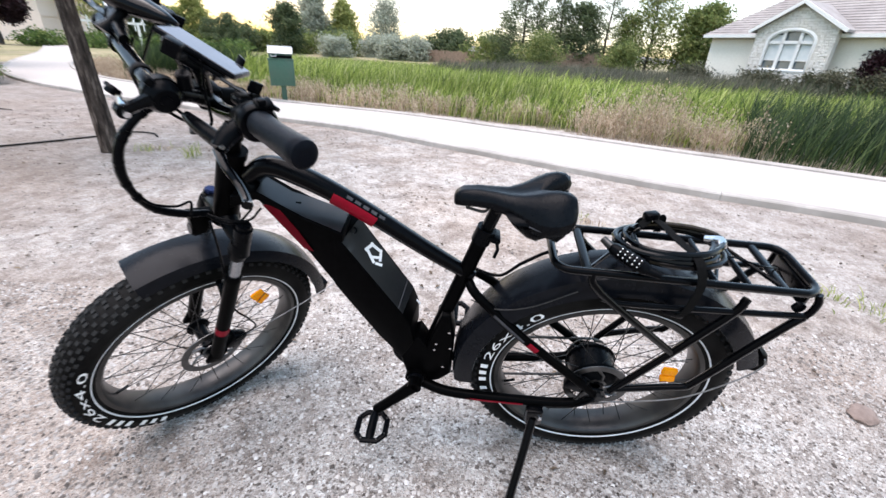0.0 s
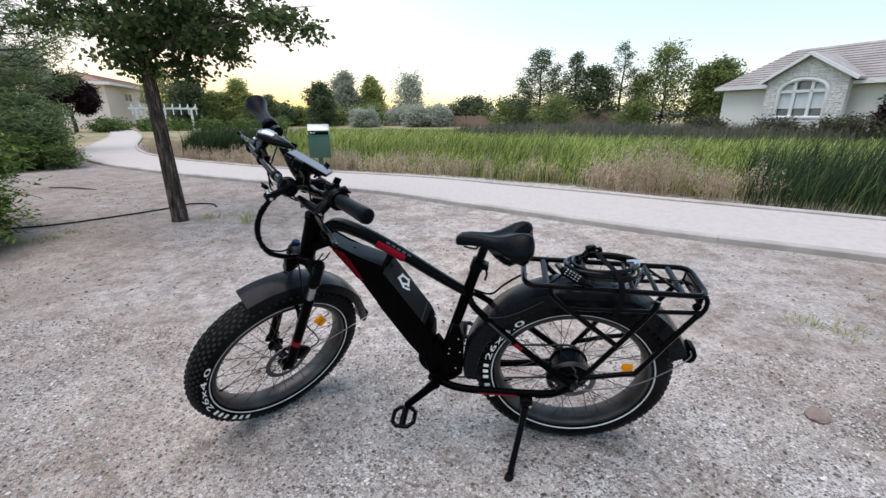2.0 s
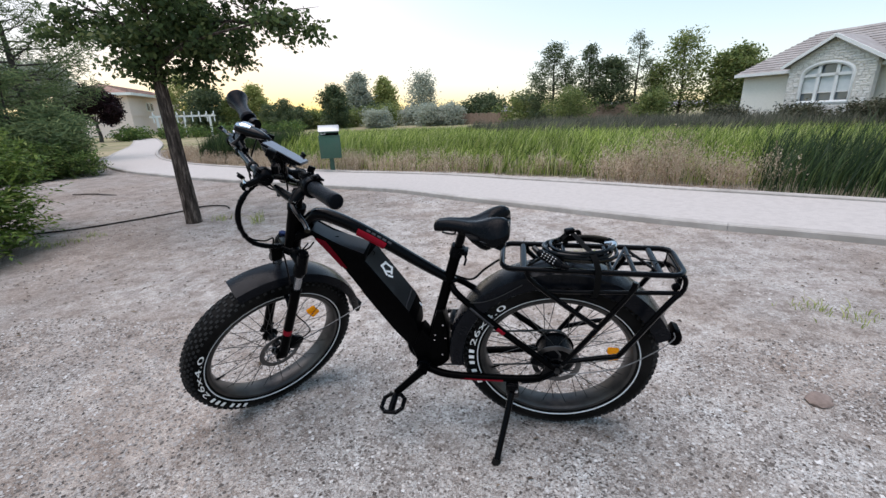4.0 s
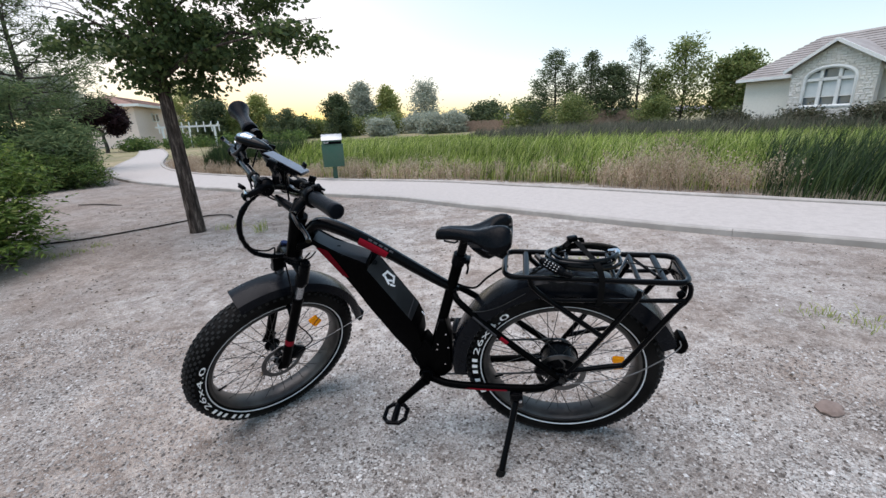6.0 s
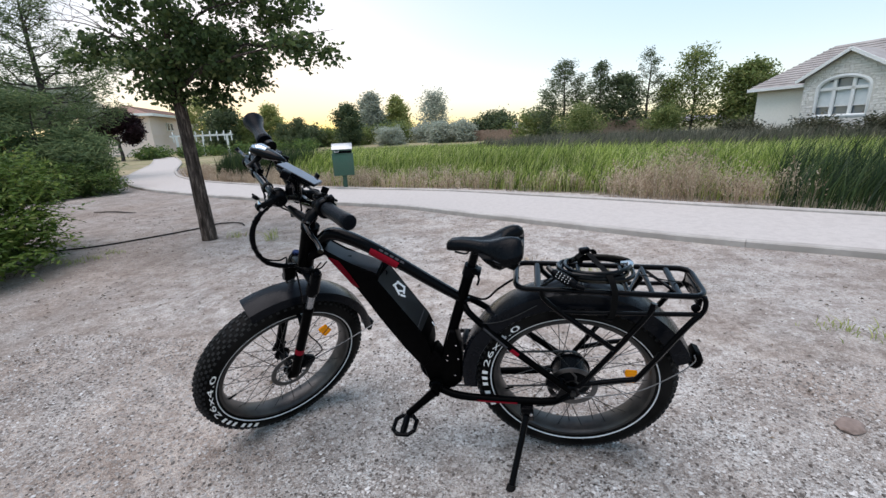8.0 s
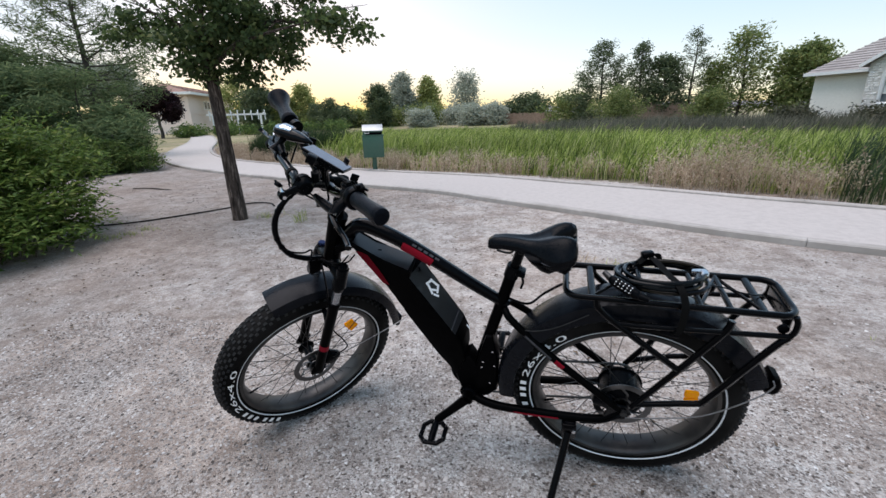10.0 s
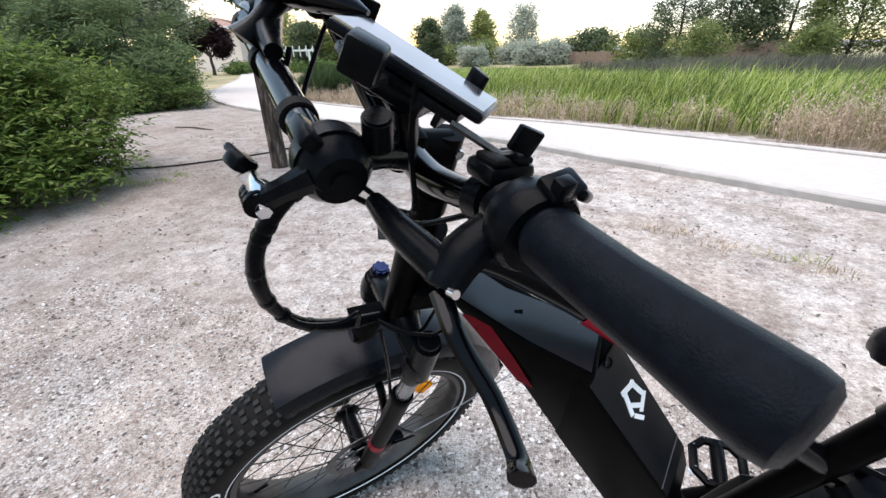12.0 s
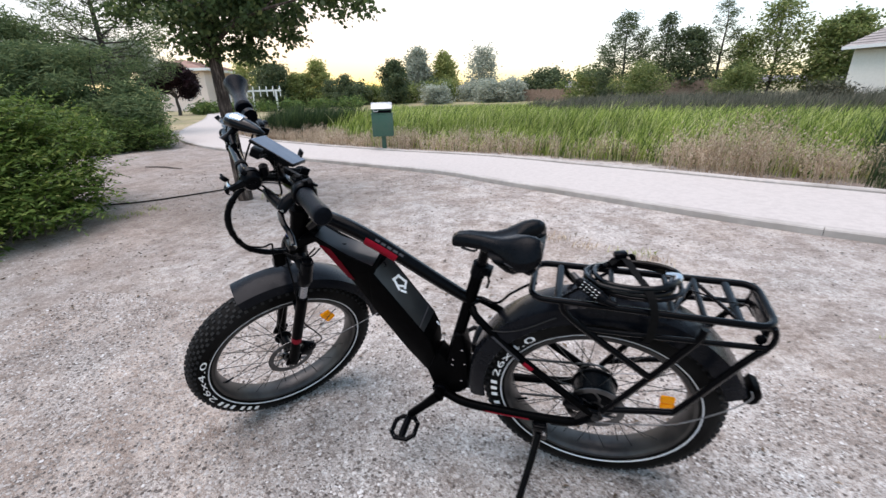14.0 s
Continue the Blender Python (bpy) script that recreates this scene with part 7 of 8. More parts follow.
# ---- fork ----
b = B()
for sgn in (-1, 1):
    cyl(b, fk(0, sgn * 0.085, -0.122 + (0.034 if sgn > 0 else 0)), fk(0, sgn * 0.085, -0.168), 0.0205, 18)
    tube(b, [fk(0.001, sgn * 0.085 - 0.003, -0.135), fk(0.003, sgn * 0.085 - 0.005, -0.158), fk(0.004, sgn * 0.085 - 0.007, -0.186)], [0.0225, 0.0245, 0.0205], 18)
tube(b, [fk(0, 0.085, -0.135), fk(0.004, 0.04, -0.118), fk(0, 0, -0.112), fk(0.004, -0.04, -0.118), fk(0, -0.085, -0.135)], [0.018, 0.021, 0.026, 0.021, 0.018], 12, 4)
bp("fork_crown", b, PLASTIC, "black suspension fork crown", m=FORK)
for sgn in (-1, 1):
    def leg(t):
        return fk(0.016 * t, sgn * 0.085 - 0.034 * t, -0.10 - 0.56 * t)
    b = B()
    cyl(b, leg(0.12), leg(0.5), 0.0145, 18)
    bp("stanchion", b, STANCHION, "polished grey fork stanchion", m=FORK)
    b = B()
    tube(b, [leg(0.275), leg(0.29), leg(0.315), leg(0.75), leg(0.96)], [0.0185, 0.0205, 0.0195, 0.019, 0.019], 18)
    lo = leg(1.0)
    box(b, (0.05, 0.016, 0.055), Matrix.Translation(lo) @ pose(0, 0, 0.012, 0, 20, 0), 0.006)
    bp("fork_leg", b, FRAME, "black lower fork leg", m=FORK)
    if sgn > 0:
        b = B()
        tube(b, [leg(0.69), leg(0.74)], 0.0196, 18)
        bp("red_band", b, RED, "red painted band", m=FORK)
    b = B()
    cyl(b, fk(0, sgn * 0.085, -0.122 + (0.034 if sgn > 0 else 0)), fk(0, sgn * 0.085, -0.111 + (0.034 if sgn > 0 else 0)), 0.0165, 16)
    cap = bp("top_cap", b, PLASTIC, "black cap", m=FORK)
    if sgn < 0:
        for k in range(8):
            a = k * math.pi / 4
            b = B()
            cyl(b, fk(0.0105 * math.cos(a), -0.085 + 0.0105 * math.sin(a), -0.112), fk(0.0105 * math.cos(a), -0.085 + 0.0105 * math.sin(a), -0.103), 0.0042, 8)
            part("rib", b, BLUE, cap, "blue lockout knob rib")
        b = B()
        cyl(b, fk(0, -0.085, -0.112), fk(0, -0.085, -0.101), 0.0108, 16)
        part("knob", b, BLUE, cap, "blue lockout knob")
b = B()
tube(b, [fk(0.002, 0.088 - 0.02, -0.44), fk(0.004, 0, -0.36), fk(0.002, -0.088 - 0.02, -0.44)], 0.009, 10, 6)
bp("fork_arch", b, BLACK, m=FORK)
b = B()
box(b, (0.05, 0.032, 0.06), pose(0.045, -0.035, -0.62, 0, 25, 0), 0.008)
bp("brake_caliper", b, PLASTIC, m=FORK)
b = B()
tube(b, [fk(-0.04, 0.05, -0.60), fk(-0.085, 0.07, -0.54), fk(-0.05, 0.085, -0.46), fk(0.0, 0.075, -0.38), fk(0.03, 0.05, -0.2), fk(0.05, 0.03, -0.10)], 0.003, 7, 6)
bp("brake_hose", b, PLASTIC, m=FORK)

# headlight
b = B()
lathe(b, [(-0.026, 0.004), (-0.026, 0.011), (-0.010, 0.014), (0.016, 0.016), (0.018, 0.0145), (0.018, 0.004)], 24, Matrix.Translation(fk(0.062, 0.0, -0.140)) @ Matrix.Rotation(radians(90), 4, 'Z'))
prism(b, [(-0.088, -0.088), (-0.034, -0.092), (-0.044, -0.150), (-0.074, -0.156)], -0.015, 0.015, 0.005)
hl = bp("headlight", b, FRAME, "small black headlight on the fork crown", m=FORK)
b = B()
lathe(b, [(0.0192, 0.0005), (0.0192, 0.0135)], 24, Matrix.Translation(fk(0.062, 0.0, -0.140)) @ Matrix.Rotation(radians(90), 4, 'Z'))
part("lens", b, LENS, hl, "clear lens")

# ---- stem, bars ----
b = B()
cyl(b, fk(0, 0, 0.05), fk(0, 0, 0.205), 0.018, 18)
cyl(b, fk(0, 0, 0.10), fk(0, 0, 0.125), 0.0215, 18)
tube(b, [fk(0, 0, 0.185), fk(0.03, 0, 0.19), fk(0.055, 0, 0.195)], [0.022, 0.019, 0.022], 14)
box(b, (0.04, 0.05, 0.045), Matrix.Translation(fk(0.055, 0, 0.195)), 0.010)
stem = bp("stem", b, FRAME, "black adjustable handlebar stem", m=FORK)
for u in (0.16, 0.19):
    b = B()
    cyl(b, fk(-0.005, 0.019, u), fk(-0.005, 0.023, u), 0.0055, 8)
    part("bolt", b, CHROME, stem)
BARS = [(0.078, 0.348, 0.304), (0.070, 0.25, 0.276), (0.060, 0.17, 0.251), (0.058, 0.115, 0.222), (0.056, 0.06, 0.200), (0.055, 0, 0.196)]
RIGHT_BAR = [(0.062, -0.06, 0.212), (0.085, -0.105, 0.262), (0.108, -0.145, 0.304), (0.112, -0.20, 0.320), (0.104, -0.275, 0.330)]
b = B()
tube(b, [fk(*p) for p in BARS] + [fk(*p) for p in RIGHT_BAR], [0.0115, 0.0115, 0.012, 0.0135, 0.0155, 0.016, 0.0155, 0.0135, 0.012, 0.0115, 0.0115], 16, 6)
bp("handlebar", b, GLOSS, "black raised handlebar", m=FORK)
for sgn, l0, l1 in ((1, 0.210, 0.356), (-1, 0.150, 0.287)):
    def gp(t):
        l = l0 + (l1 - l0) * t
        return fk(float(np.interp(l, (0.17, 0.25, 0.345), (0.061, 0.072, 0.078) if sgn > 0 else (0.113, 0.108, 0.096))), sgn * l, (0.264 + 0.040 * t if sgn > 0 else 0.314 + 0.018 * t))
    b = B()
    tube(b, [gp(0), gp(0.04), gp(0.12), gp(0.4), gp(0.62), gp(0.84), gp(0.92), gp(0.97), gp(0.992), gp(1.0)], ([0.0192, 0.0214, 0.0212, 0.0206, 0.0212, 0.0226, 0.0228, 0.0212, 0.0168, 0.0070] if sgn > 0 else [0.0225, 0.0250, 0.0235, 0.0185, 0.0205, 0.0290, 0.0330, 0.0335, 0.0300, 0.018]), 28)
    bp("grip", b, GRIP, "thick black foam grip", m=FORK)
    # brake lever
    def lv(f, l, u):
        return fk(f + 0.012, l + 0.014, u + 0.008) if sgn > 0 else fk(f + 0.052, l + 0.045, u + 0.062)
    b = B()
    tube(b, [lv(0.055, sgn * 0.158, 0.25), lv(0.058, sgn * 0.172, 0.25)], 0.020, 16)
    tube(b, [lv(0.060, sgn * 0.165, 0.240), lv(0.088, sgn * 0.170, 0.222), lv(0.108, sgn * 0.182, 0.205)], [0.015, 0.018, 0.014], 10, 4, flat=0.75)
    tube(b, [lv(0.100, sgn * 0.170, 0.208), lv(0.112, sgn * 0.12, 0.206), lv(0.116, sgn * 0.085, 0.204)], [0.014, 0.012, 0.008], 10, 4)
    lev = bp("brake_lever", b, PLASTIC, "black hydraulic brake lever", m=FORK)
    b = B()
    tube(b, [lv(0.108, sgn * 0.182, 0.202), lv(0.112, sgn * 0.215, 0.196), lv(0.104, sgn * 0.250, 0.182), lv(0.108, sgn * 0.285, 0.178), lv(0.116, sgn * 0.298, 0.184)], [0.0085, 0.0075, 0.007, 0.007, 0.0085], 10, 5, flat=0.7)
    part("blade", b, GLOSS, lev)
    b = B()
    cyl(b, lv(0.108, sgn * 0.190, 0.212), lv(0.108, sgn * 0.196, 0.216), 0.0034, 10)
    part("bolt", b, CHROME, lev)
# throttle and switch by the left grip
b = B()
tube(b, [fk(0.061, 0.182, 0.254), fk(0.062, 0.188, 0.256), fk(0.065, 0.204, 0.260), fk(0.066, 0.210, 0.261)], [0.028, 0.0315, 0.0315, 0.028], 28)
thr = bp("throttle_ring", b, PLASTIC, "black thumb throttle collar", m=FORK)
b = B()
box(b, (0.026, 0.020, 0.010), Matrix.Translation(fk(0.059, 0.200, 0.292)) @ pose(0, 0, 0, 10, -12, 0), 0.003)
box(b, (0.020, 0.014, 0.008), Matrix.Translation(fk(0.044, 0.204, 0.288)) @ pose(0, 0, 0, 0, 28, 18), 0.003)
box(b, (0.012, 0.010, 0.012), Matrix.Translation(fk(0.066, 0.206, 0.297)) @ pose(0, 0, 0, 0, -10, 0), 0.002)
part("button_pad", b, PLASTIC, thr)
for k in range(3):
    b = B()
    lathe(b, [(0.0, 0.0011), (0.0, 0.0018)], 10, Matrix.Translation(fk(0.052 + k * 0.007, 0.203, 0.2978)) @ Matrix.Rotation(radians(90), 4, 'X'))
    part("button_mark", b, GREY_PRINT, thr)
b = B()
tube(b, [fk(0.056, 0.135, 0.232), fk(0.056, 0.152, 0.240)], 0.020, 16)
box(b, (0.042, 0.034, 0.016), Matrix.Translation(fk(0.054, 0.142, 0.264)) @ pose(0, 0, 0, -14, 0, 0), 0.006)
sw = bp("switch_pod", b, PLASTIC, "black push-button switch pod", m=FORK)
for dx in (-0.010, 0.010):
    b = B()
    box(b, (0.015, 0.026, 0.006), Matrix.Translation(fk(0.054 + dx, 0.142, 0.274)) @ pose(0, 0, 0, -14, 0, 0), 0.003)
    part("button", b, RUBBER, sw)
# shifter on the right
b = B()
tube(b, [fk(0.104, -0.125, 0.294), fk(0.109, -0.147, 0.306)], 0.020, 16)
box(b, (0.05, 0.045, 0.022), Matrix.Translation(fk(0.092, -0.135, 0.278)), 0.008)
tube(b, [fk(0.08, -0.14, 0.275), fk(0.055, -0.165, 0.268)], [0.006, 0.009], 8)
bp("shifter", b, PLASTIC, "black thumb shifter", m=FORK)

# wrapped cable bundle looping from the bars to the crown
b = B()
LOOP = [(0.075, 0.02, 0.215), (0.12, 0.028, 0.203), (0.172, 0.034, 0.178), (0.205, 0.036, 0.125), (0.209, 0.036, 0.068), (0.192, 0.034, 0.012), (0.158, 0.03, -0.036), (0.105, 0.026, -0.066), (0.05, 0.02, -0.082)]
tube(b, [fk(*p) for p in LOOP], [0.0084 + 0.0011 * math.sin(k * 2.1) for k in range(9)], 10, 6)
P = smooth_line([fk(*p) for p in LOOP], 9)
for k in (4, 9, 11, 18, 24, 26, 33, 41, 47, 55, 62, 66):
    d = (P[k + 1] - P[k - 1]).normalized()
    tube(b, [P[k] - d * 0.006, P[k], P[k] + d * 0.005], [0.0088, 0.0098, 0.0088], 10)
bp("cable_sleeve", b, PLASTIC, "black spiral-wrapped cable bundle", m=FORK)
for k, L in enumerate(([(0.19, 0.035, 0.01), (0.165, 0.045, -0.012), (0.125, 0.05, -0.022), (0.098, 0.045, -0.02), (0.095, 0.043, -0.055)],
                       [(0.095, 0.10, 0.193), (0.12, 0.07, 0.185), (0.14, 0.045, 0.19)], [(0.150, -0.06, 0.262), (0.165, -0.03, 0.225), (0.16, 0.0, 0.195)],
                       [(0.056, 0.135, 0.215), (0.075, 0.08, 0.16), (0.10, 0.045, 0.17), (0.13, 0.035, 0.195)],
                       [(0.09, -0.135, 0.27), (0.13, -0.09, 0.20), (0.15, -0.03, 0.17), (0.15, 0.03, 0.185)],
                       [(0.06, 0.02, -0.08), (0.03, 0.06, -0.075), (-0.01, 0.085, -0.065), (-0.05, 0.06, -0.06)],
                       [(0.06, 0.015, -0.085), (0.03, 0.045, -0.095), (0.0, 0.06, -0.09), (-0.045, 0.03, -0.085)],
                       [(0.10, 0.08, 0.30), (0.095, 0.082, 0.25), (0.085, 0.09, 0.20), (0.09, 0.10, 0.193)])):
    b = B()
    tube(b, [fk(*p) for p in L], 0.0028, 7, 6)
    bp("cable", b, PLASTIC, m=FORK)

# ---- accessories on the bars ----
ACC = BIKE @ FORK


def at_bars(f, l, u):
    return ACC @ Matrix.Translation(fk(f, l, u))


ext = tagged(empty("extender_bar", at_bars(0.167, 0.0, 0.245)), "black accessory extender bar clamped before the handlebar", "handlebar extender")
b = B()
tube(b, [fk(0, -0.15, 0.004), fk(0, 0.075, 0.0)], 0.0125, 20)
part("bar", b, GLOSS, ext)
for l in (-0.148, -0.07, 0.028):
    b = B()
    tube(b, [fk(0, l - 0.005, 0), fk(0, l + 0.005, 0)], 0.0155, 20)
    part("ring", b, RUBBER, ext)
b = B()
tube(b, [fk(-0.008, 0.060, -0.003), fk(-0.008, 0.072, -0.003), fk(-0.008, 0.098, -0.004), fk(-0.008, 0.108, -0.004)], [0.016, 0.0265, 0.0265, 0.019], 24)
tube(b, [fk(-0.008, 0.080, -0.003), fk(-0.008, 0.090, -0.003)], 0.0285, 24)
box(b, (0.016, 0.030, 0.012), Matrix.Translation(fk(0.010, 0.084, 0.020)) @ pose(0, 0, 0, 0, 40, 0), 0.003)
cyl(b, fk(-0.008, 0.106, -0.004), fk(-0.008, 0.111, -0.004), 0.008, 12)
tube(b, [fk(-0.01, 0.085, 0), fk(-0.06, 0.06, -0.02), fk(-0.105, 0.03, -0.045)], [0.014, 0.011, 0.014], 10, 4)
part("clamp", b, PLASTIC, ext, "chunky black clamp")
b = B()
cyl(b, fk(-0.041, 0.088, 0.010), fk(-0.036, 0.091, 0.034), 0.0115, 16)
cyl(b, fk(-0.036, 0.091, 0.034), fk(-0.0355, 0.0913, 0.036), 0.0095, 16)
part("knob", b, PLASTIC, ext)
b = B()
cyl(b, fk(-0.045, 0.105, -0.035), fk(-0.04, 0.125, -0.05), 0.006, 8)
part("screw", b, STEEL, ext)

mnt = tagged(empty("action_camera_mount", at_bars(0.208, 0.078, 0.212)), "small black folding camera mount clamped before the bars", "camera mount")
for k in range(3):
    b = B()
    lathe(b, [(-0.0018, 0.002), (-0.0018, 0.0125), (0.0018, 0.0125), (0.0018, 0.002)], 18, Matrix.Translation(fk(0, -0.004 + 0.0055 * k, 0)), closed=True)
    part("finger", b, PLASTIC, mnt)
b = B()
cyl(b, fk(0, -0.012, 0), fk(0, 0.018, 0), 0.0055, 6)
part("thumb_bolt", b, CHROME, mnt, "bright steel bolt")
b = B()
tube(b, [fk(0, 0.002, 0.006), fk(0.003, -0.003, 0.012), fk(0.006, -0.007, 0.018)], [0.009, 0.0055, 0.007], 10)
part("arm", b, CHROME, mnt, "short bright arm")
b = B()
tube(b, [fk(0, 0.004, 0), fk(-0.014, 0.012, 0.014), fk(-0.034, 0.020, 0.030)], [0.010, 0.009, 0.012], 8)
part("bracket", b, PLASTIC, mnt)
b = B()
box(b, (0.018, 0.016, 0.012), Matrix.Translation(fk(0.008, -0.010, 0.024)) @ pose(0, 0, 0, 0, 40, 20), 0.003)
box(b, (0.006, 0.022, 0.006), Matrix.Translation(fk(0.010, -0.012, 0.030)) @ pose(0, 0, 0, 0, 40, 20), 0.002)
part("buckle", b, PLASTIC, mnt)

lamp = tagged(empty("handlebar_lamp", at_bars(0.140, -0.080, 0.302)), "glossy black clip-on bicycle lamp on the extender bar", "bicycle lamp")
b = B()
tube(b, [fk(0.024, -0.034, 0.004), fk(0.020, -0.028, 0.005), fk(0.006, -0.008, 0.006), fk(-0.014, 0.018, 0.006), fk(-0.032, 0.042, 0.006), fk(-0.044, 0.058, 0.006)], [0.014, 0.023, 0.026, 0.022, 0.013, 0.003], 20, 4, flat=0.72)
part("body", b, GLOSS, lamp)
b = B()
tube(b, [fk(0.022, -0.030, 0.016), fk(0.010, -0.014, 0.021), fk(-0.006, 0.006, 0.021)], [0.014, 0.022, 0.015], 16, 4, flat=0.42)
part("top_cover", b, CHROME, lamp, "bright reflecting top cover")
b = B()
tube(b, [fk(0.01, -0.01, -0.01), fk(0.03, -0.005, -0.03), fk(0.042, 0.0, -0.044)], [0.010, 0.009, 0.017], 12)
part("clamp", b, PLASTIC, lamp)

PH = ACC @ Matrix.Translation(fk(0.0844, 0.0540, 0.2960)) @ Matrix(((0.697, 0.646, -0.310), (-0.621, 0.761, 0.190), (0.358, 0.060, 0.932))).transposed().to_4x4() @ Matrix.Rotation(radians(-6), 4, 'Y')
hold = tagged(empty("phone_holder", PH), "black clip-cornered phone holder on the handlebar", "phone holder")
b = B()
box(b, (0.056, 0.096, 0.009), pose(0, 0, -0.010), 0.003)
box(b, (0.045, 0.06, 0.016), pose(0.004, 0.01, -0.022), 0.005)
for dy in (-0.034, -0.018, 0.032):
    box(b, (0.058, 0.006, 0.012), pose(0, dy, -0.017), 0.002)
tube(b, [(0.0, 0.0, -0.028), (0.02, -0.01, -0.055), (0.045, -0.01, -0.085)], [0.012, 0.010, 0.012], 12)
part("cradle", b, PLASTIC, hold)
for sx, sy, px, py in ((-1, -1, -0.032, -0.096), (1, -1, 0.050, -0.036), (1, 1, 0.056, 0.078)):
    b = B()
    tube(b, [(sx * 0.03, sy * 0.045, -0.012), (px * 0.9 + sx * 0.002, py * 0.9, -0.012), (px, py, -0.004)], 0.003, 6)
    arm = part("arm", b, STEEL, hold)
    b = B()
    box(b, (0.006, 0.022, 0.019), Matrix.Translation((px, py, 0.006)) @ pose(0, 0, 0, 0, 0, sx * sy * 40), 0.002)
    part("clip", b, PLASTIC, arm, "square black corner clip")
b = B()
tube(b, [(-0.02, 0.012, -0.012), (-0.055, 0.012, -0.012), (-0.070, 0.012, -0.004)], 0.004, 8)
arm = part("arm", b, STEEL, hold)
b = B()
box(b, (0.020, 0.024, 0.024), pose(-0.078, 0.012, 0.006, 0, -8, 12), 0.003)
part("clip", b, PLASTIC, arm, "chunky black side clip")
phone = tagged(empty("phone", PH @ Matrix.Translation((0, 0, 0.001))), "phone with glossy screen in a handlebar holder", "phone")
b = B()
box(b, (0.068, 0.128, 0.009), None, 0.004)
part("case", b, PLASTIC, phone)
b = B()
box(b, (0.062, 0.122, 0.002), pose(0, 0, 0.0047))
part("screen", b, SCREEN, phone, "glossy dark screen reflecting sky", smooth=False)
disp = tagged(empty("bicycle_display", ACC @ Matrix.Translation(fk(0.085, -0.01, 0.262)) @ pose(0, 0, 0, 0, 18, 0)), "small dark handlebar display reflecting the sky", "display")
b = B()
box(b, (0.06, 0.085, 0.014), None, 0.005)
part("case", b, PLASTIC, disp)
b = B()
box(b, (0.05, 0.07, 0.002), pose(0, 0, 0.0075))
part("screen", b, SCREEN, disp, smooth=False)
b = B()
tube(b, [(0, -0.03, -0.004), (0.03, -0.03, -0.03), (0.045, -0.04, -0.055)], 0.006, 8)
part("bracket", b, PLASTIC, disp)

# ---- cable lock and strap on the rack ----
lock = tagged(empty("cable_lock", BIKE @ AX @ Matrix.Translation((0.065, -0.012, 0.452))), "coiled black combination cable lock resting on a rack", "lock")
b = B()
pts = []
for k in range(4 * 22):
    a = 2 * math.pi * k / 22
    j = k / 22
    pts.append((0.010 * math.sin(j * 2.2) + (0.112 - 0.005 * j + 0.005 * math.sin(3 * a + j)) * math.cos(a + 2.9), (0.080 - 0.004 * j + 0.004 * math.cos(2 * a)) * math.sin(a + 2.9), 0.017 + 0.0065 * j + 0.006 * math.sin(a * 0.93 + 1)))
tube(b, pts, 0.0068, 8)
part("cable", b, GLOSS, lock, "black vinyl-coated steel cable")
BAR_M = pose(-0.098, -0.062, 0.026, 0, 12, -38)
b = B()
tube(b, [BAR_M @ Vector((-0.045, 0, 0)), BAR_M @ Vector((-0.036, 0, 0)), BAR_M @ Vector((0.036, 0, 0)), BAR_M @ Vector((0.045, 0, 0))], [0.010, 0.0145, 0.0145, 0.010], 18)
barrel = part("barrel", b, PLASTIC, lock, "black combination barrel")
for k in range(5):
    b = B()
    c = BAR_M @ Vector((-0.022 + k * 0.011, 0, 0))
    d = (BAR_M.to_3x3() @ Vector((1, 0, 0))).normalized()
    tube(b, [c - d * 0.0042, c + d * 0.0042], 0.0162, 14)
    part("dial", b, PLASTIC, barrel)
    b = B()
    for an in (15, 45, 75):
        q = c + BAR_M.to_3x3() @ Vector((0, -0.0164 * math.cos(radians(an)), 0.0164 * math.sin(radians(an))))
        box(b, (0.0022, 0.0024, 0.0012), Matrix.Translation(q) @ BAR_M.to_3x3().to_4x4() @ pose(0, 0, 0, 90 - an, 0, 0))
    part("dial_mark", b, WHITE, barrel, smooth=False)
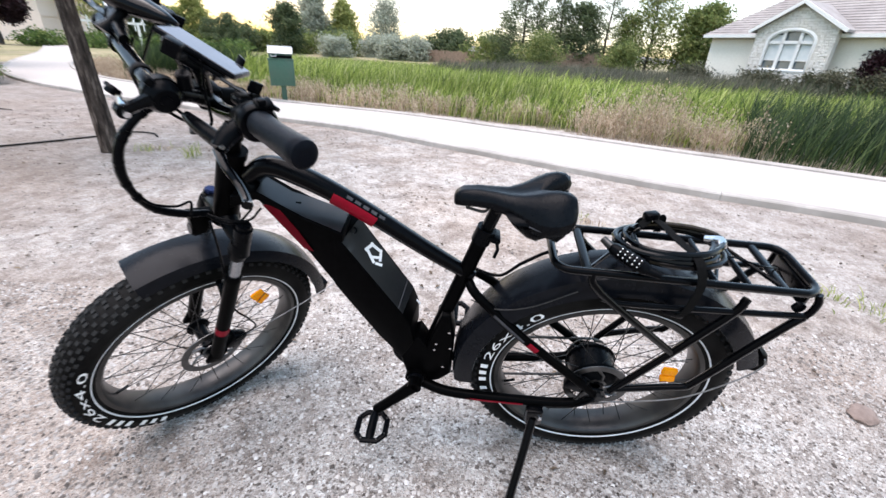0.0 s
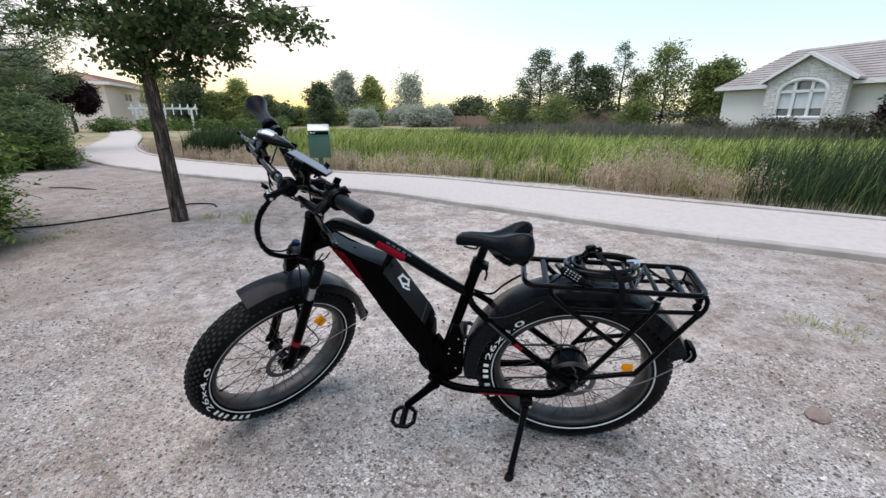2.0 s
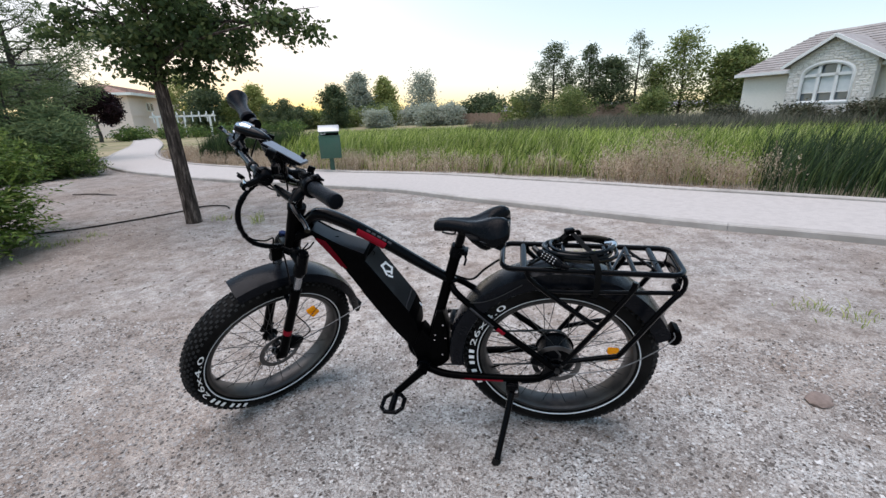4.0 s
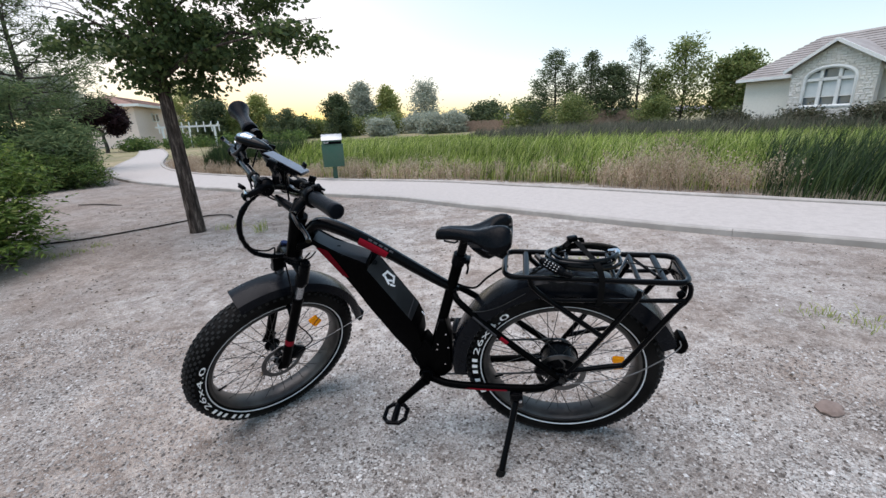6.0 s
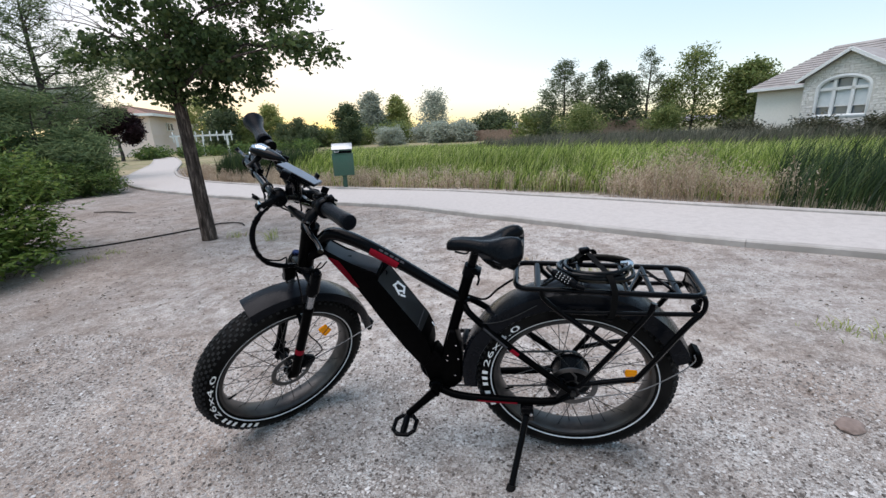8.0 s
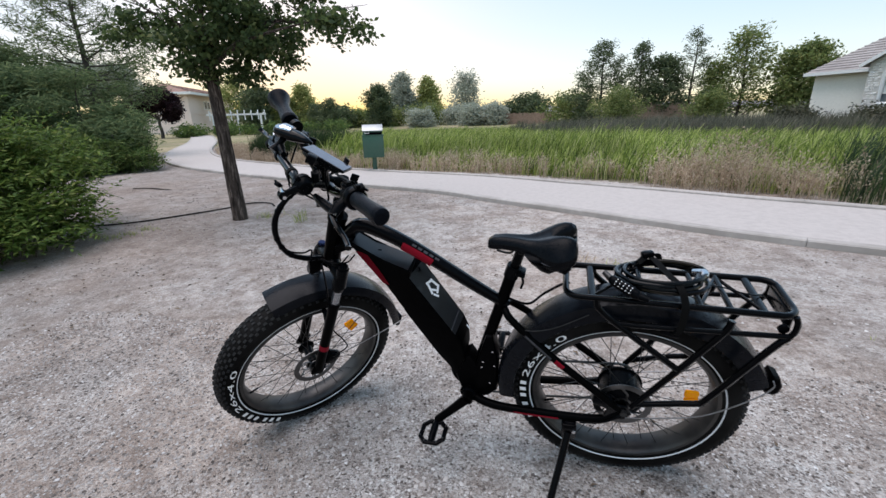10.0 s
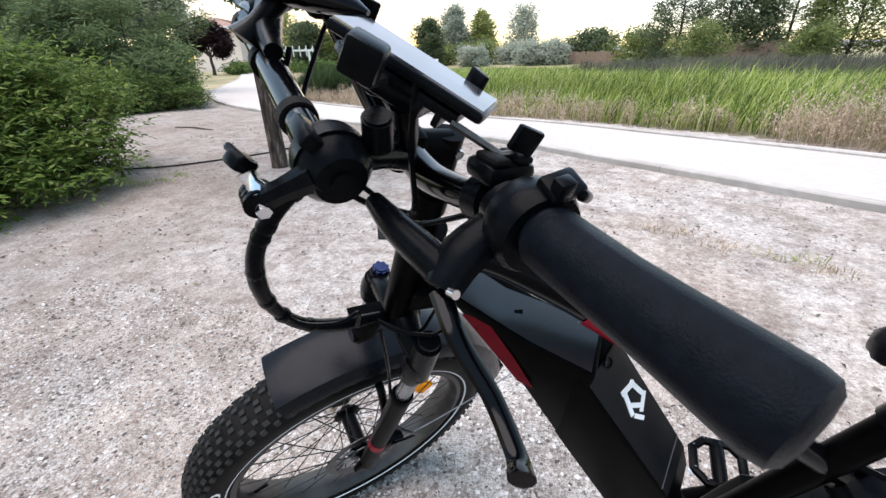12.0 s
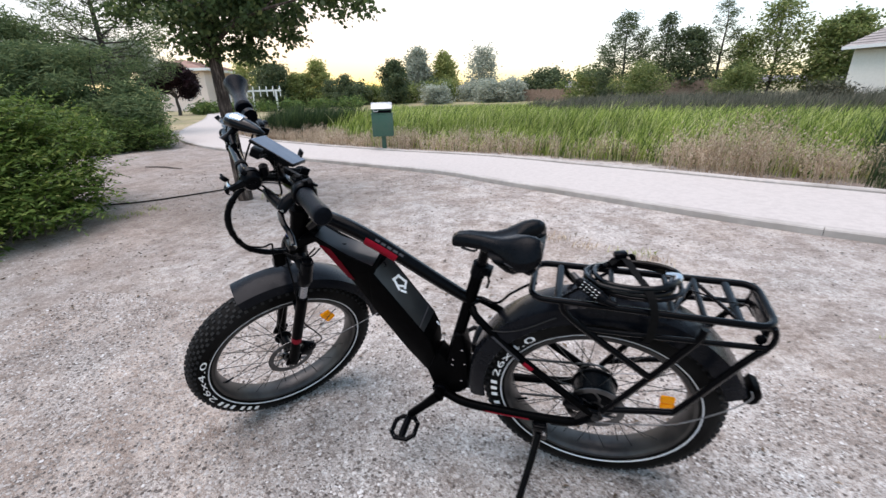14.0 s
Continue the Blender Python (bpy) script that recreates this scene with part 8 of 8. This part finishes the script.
for end in ((-0.055, 0), (0.055, 0)):
    b = B()
    c = BAR_M @ Vector((end[0], 0, 0))
    tube(b, [BAR_M @ Vector((end[0] * 0.8, 0, 0)), BAR_M @ Vector((end[0] * 1.25, 0.006, 0.002))], [0.0095, 0.008], 12)
    part("end_cap", b, PLASTIC if end[0] > 0 else STEEL, lock)
b = B()
tube(b, [(0.085, 0.02, 0.030), (0.105, 0.0, 0.040), (0.100, -0.022, 0.040)], [0.009, 0.0105, 0.009], 12, 4)
part("bracket", b, CHROME, lock, "bright metal lock bracket")

strap = tagged(empty("cargo_strap", BIKE @ AX @ Matrix.Translation((0.1, -0.09, 0.40))), "black webbing strap tying a cable lock to a rack", "strap")


def ribbon(pts, w, th=0.0022):
    bb = B()
    P = [p - Vector((0.1, -0.09, 0.40)) for p in smooth_line(pts, 7)]
    prev = None
    for i, p in enumerate(P):
        d = (P[min(i + 1, len(P) - 1)] - P[max(i - 1, 0)]).normalized()
        sd = Vector((1, 0, 0)) - d * d.x
        sd.normalize()
        nn = d.cross(sd) * th * 0.5
        row = [bb.verts.new(p + sd * w * sx * 0.5 + nn * sn) for sx, sn in ((-1, -1), (1, -1), (1, 1), (-1, 1))]
        if prev:
            for k in range(4):
                bb.faces.new((prev[k], prev[(k + 1) % 4], row[(k + 1) % 4], row[k]))
        else:
            bb.faces.new(row)
        prev = row
    bb.faces.new(prev[::-1])
    return bb


part("webbing", ribbon([(0.030, 0.086, 0.425), (0.034, 0.078, 0.482), (0.050, 0.035, 0.505), (0.075, -0.03, 0.500), (0.098, -0.085, 0.492), (0.112, -0.106, 0.448), (0.112, -0.108, 0.395), (0.108, -0.102, 0.352), (0.098, -0.09, 0.335)], 0.018), STRAP, strap)
part("webbing", ribbon([(0.012, 0.03, 0.494), (0.045, 0.05, 0.509), (0.07, 0.06, 0.498), (0.075, 0.075, 0.45)], 0.016), STRAP, strap)
b = B()
box(b, (0.05, 0.016, 0.016), pose(-0.008, 0.0, -0.058, 0, 20, 0), 0.004)
part("hook", b, PLASTIC, strap)
b = B()
box(b, (0.034, 0.022, 0.018), pose(-0.062, 0.140, 0.110, 0, 0, 20), 0.005)
part("buckle", b, PLASTIC, strap)
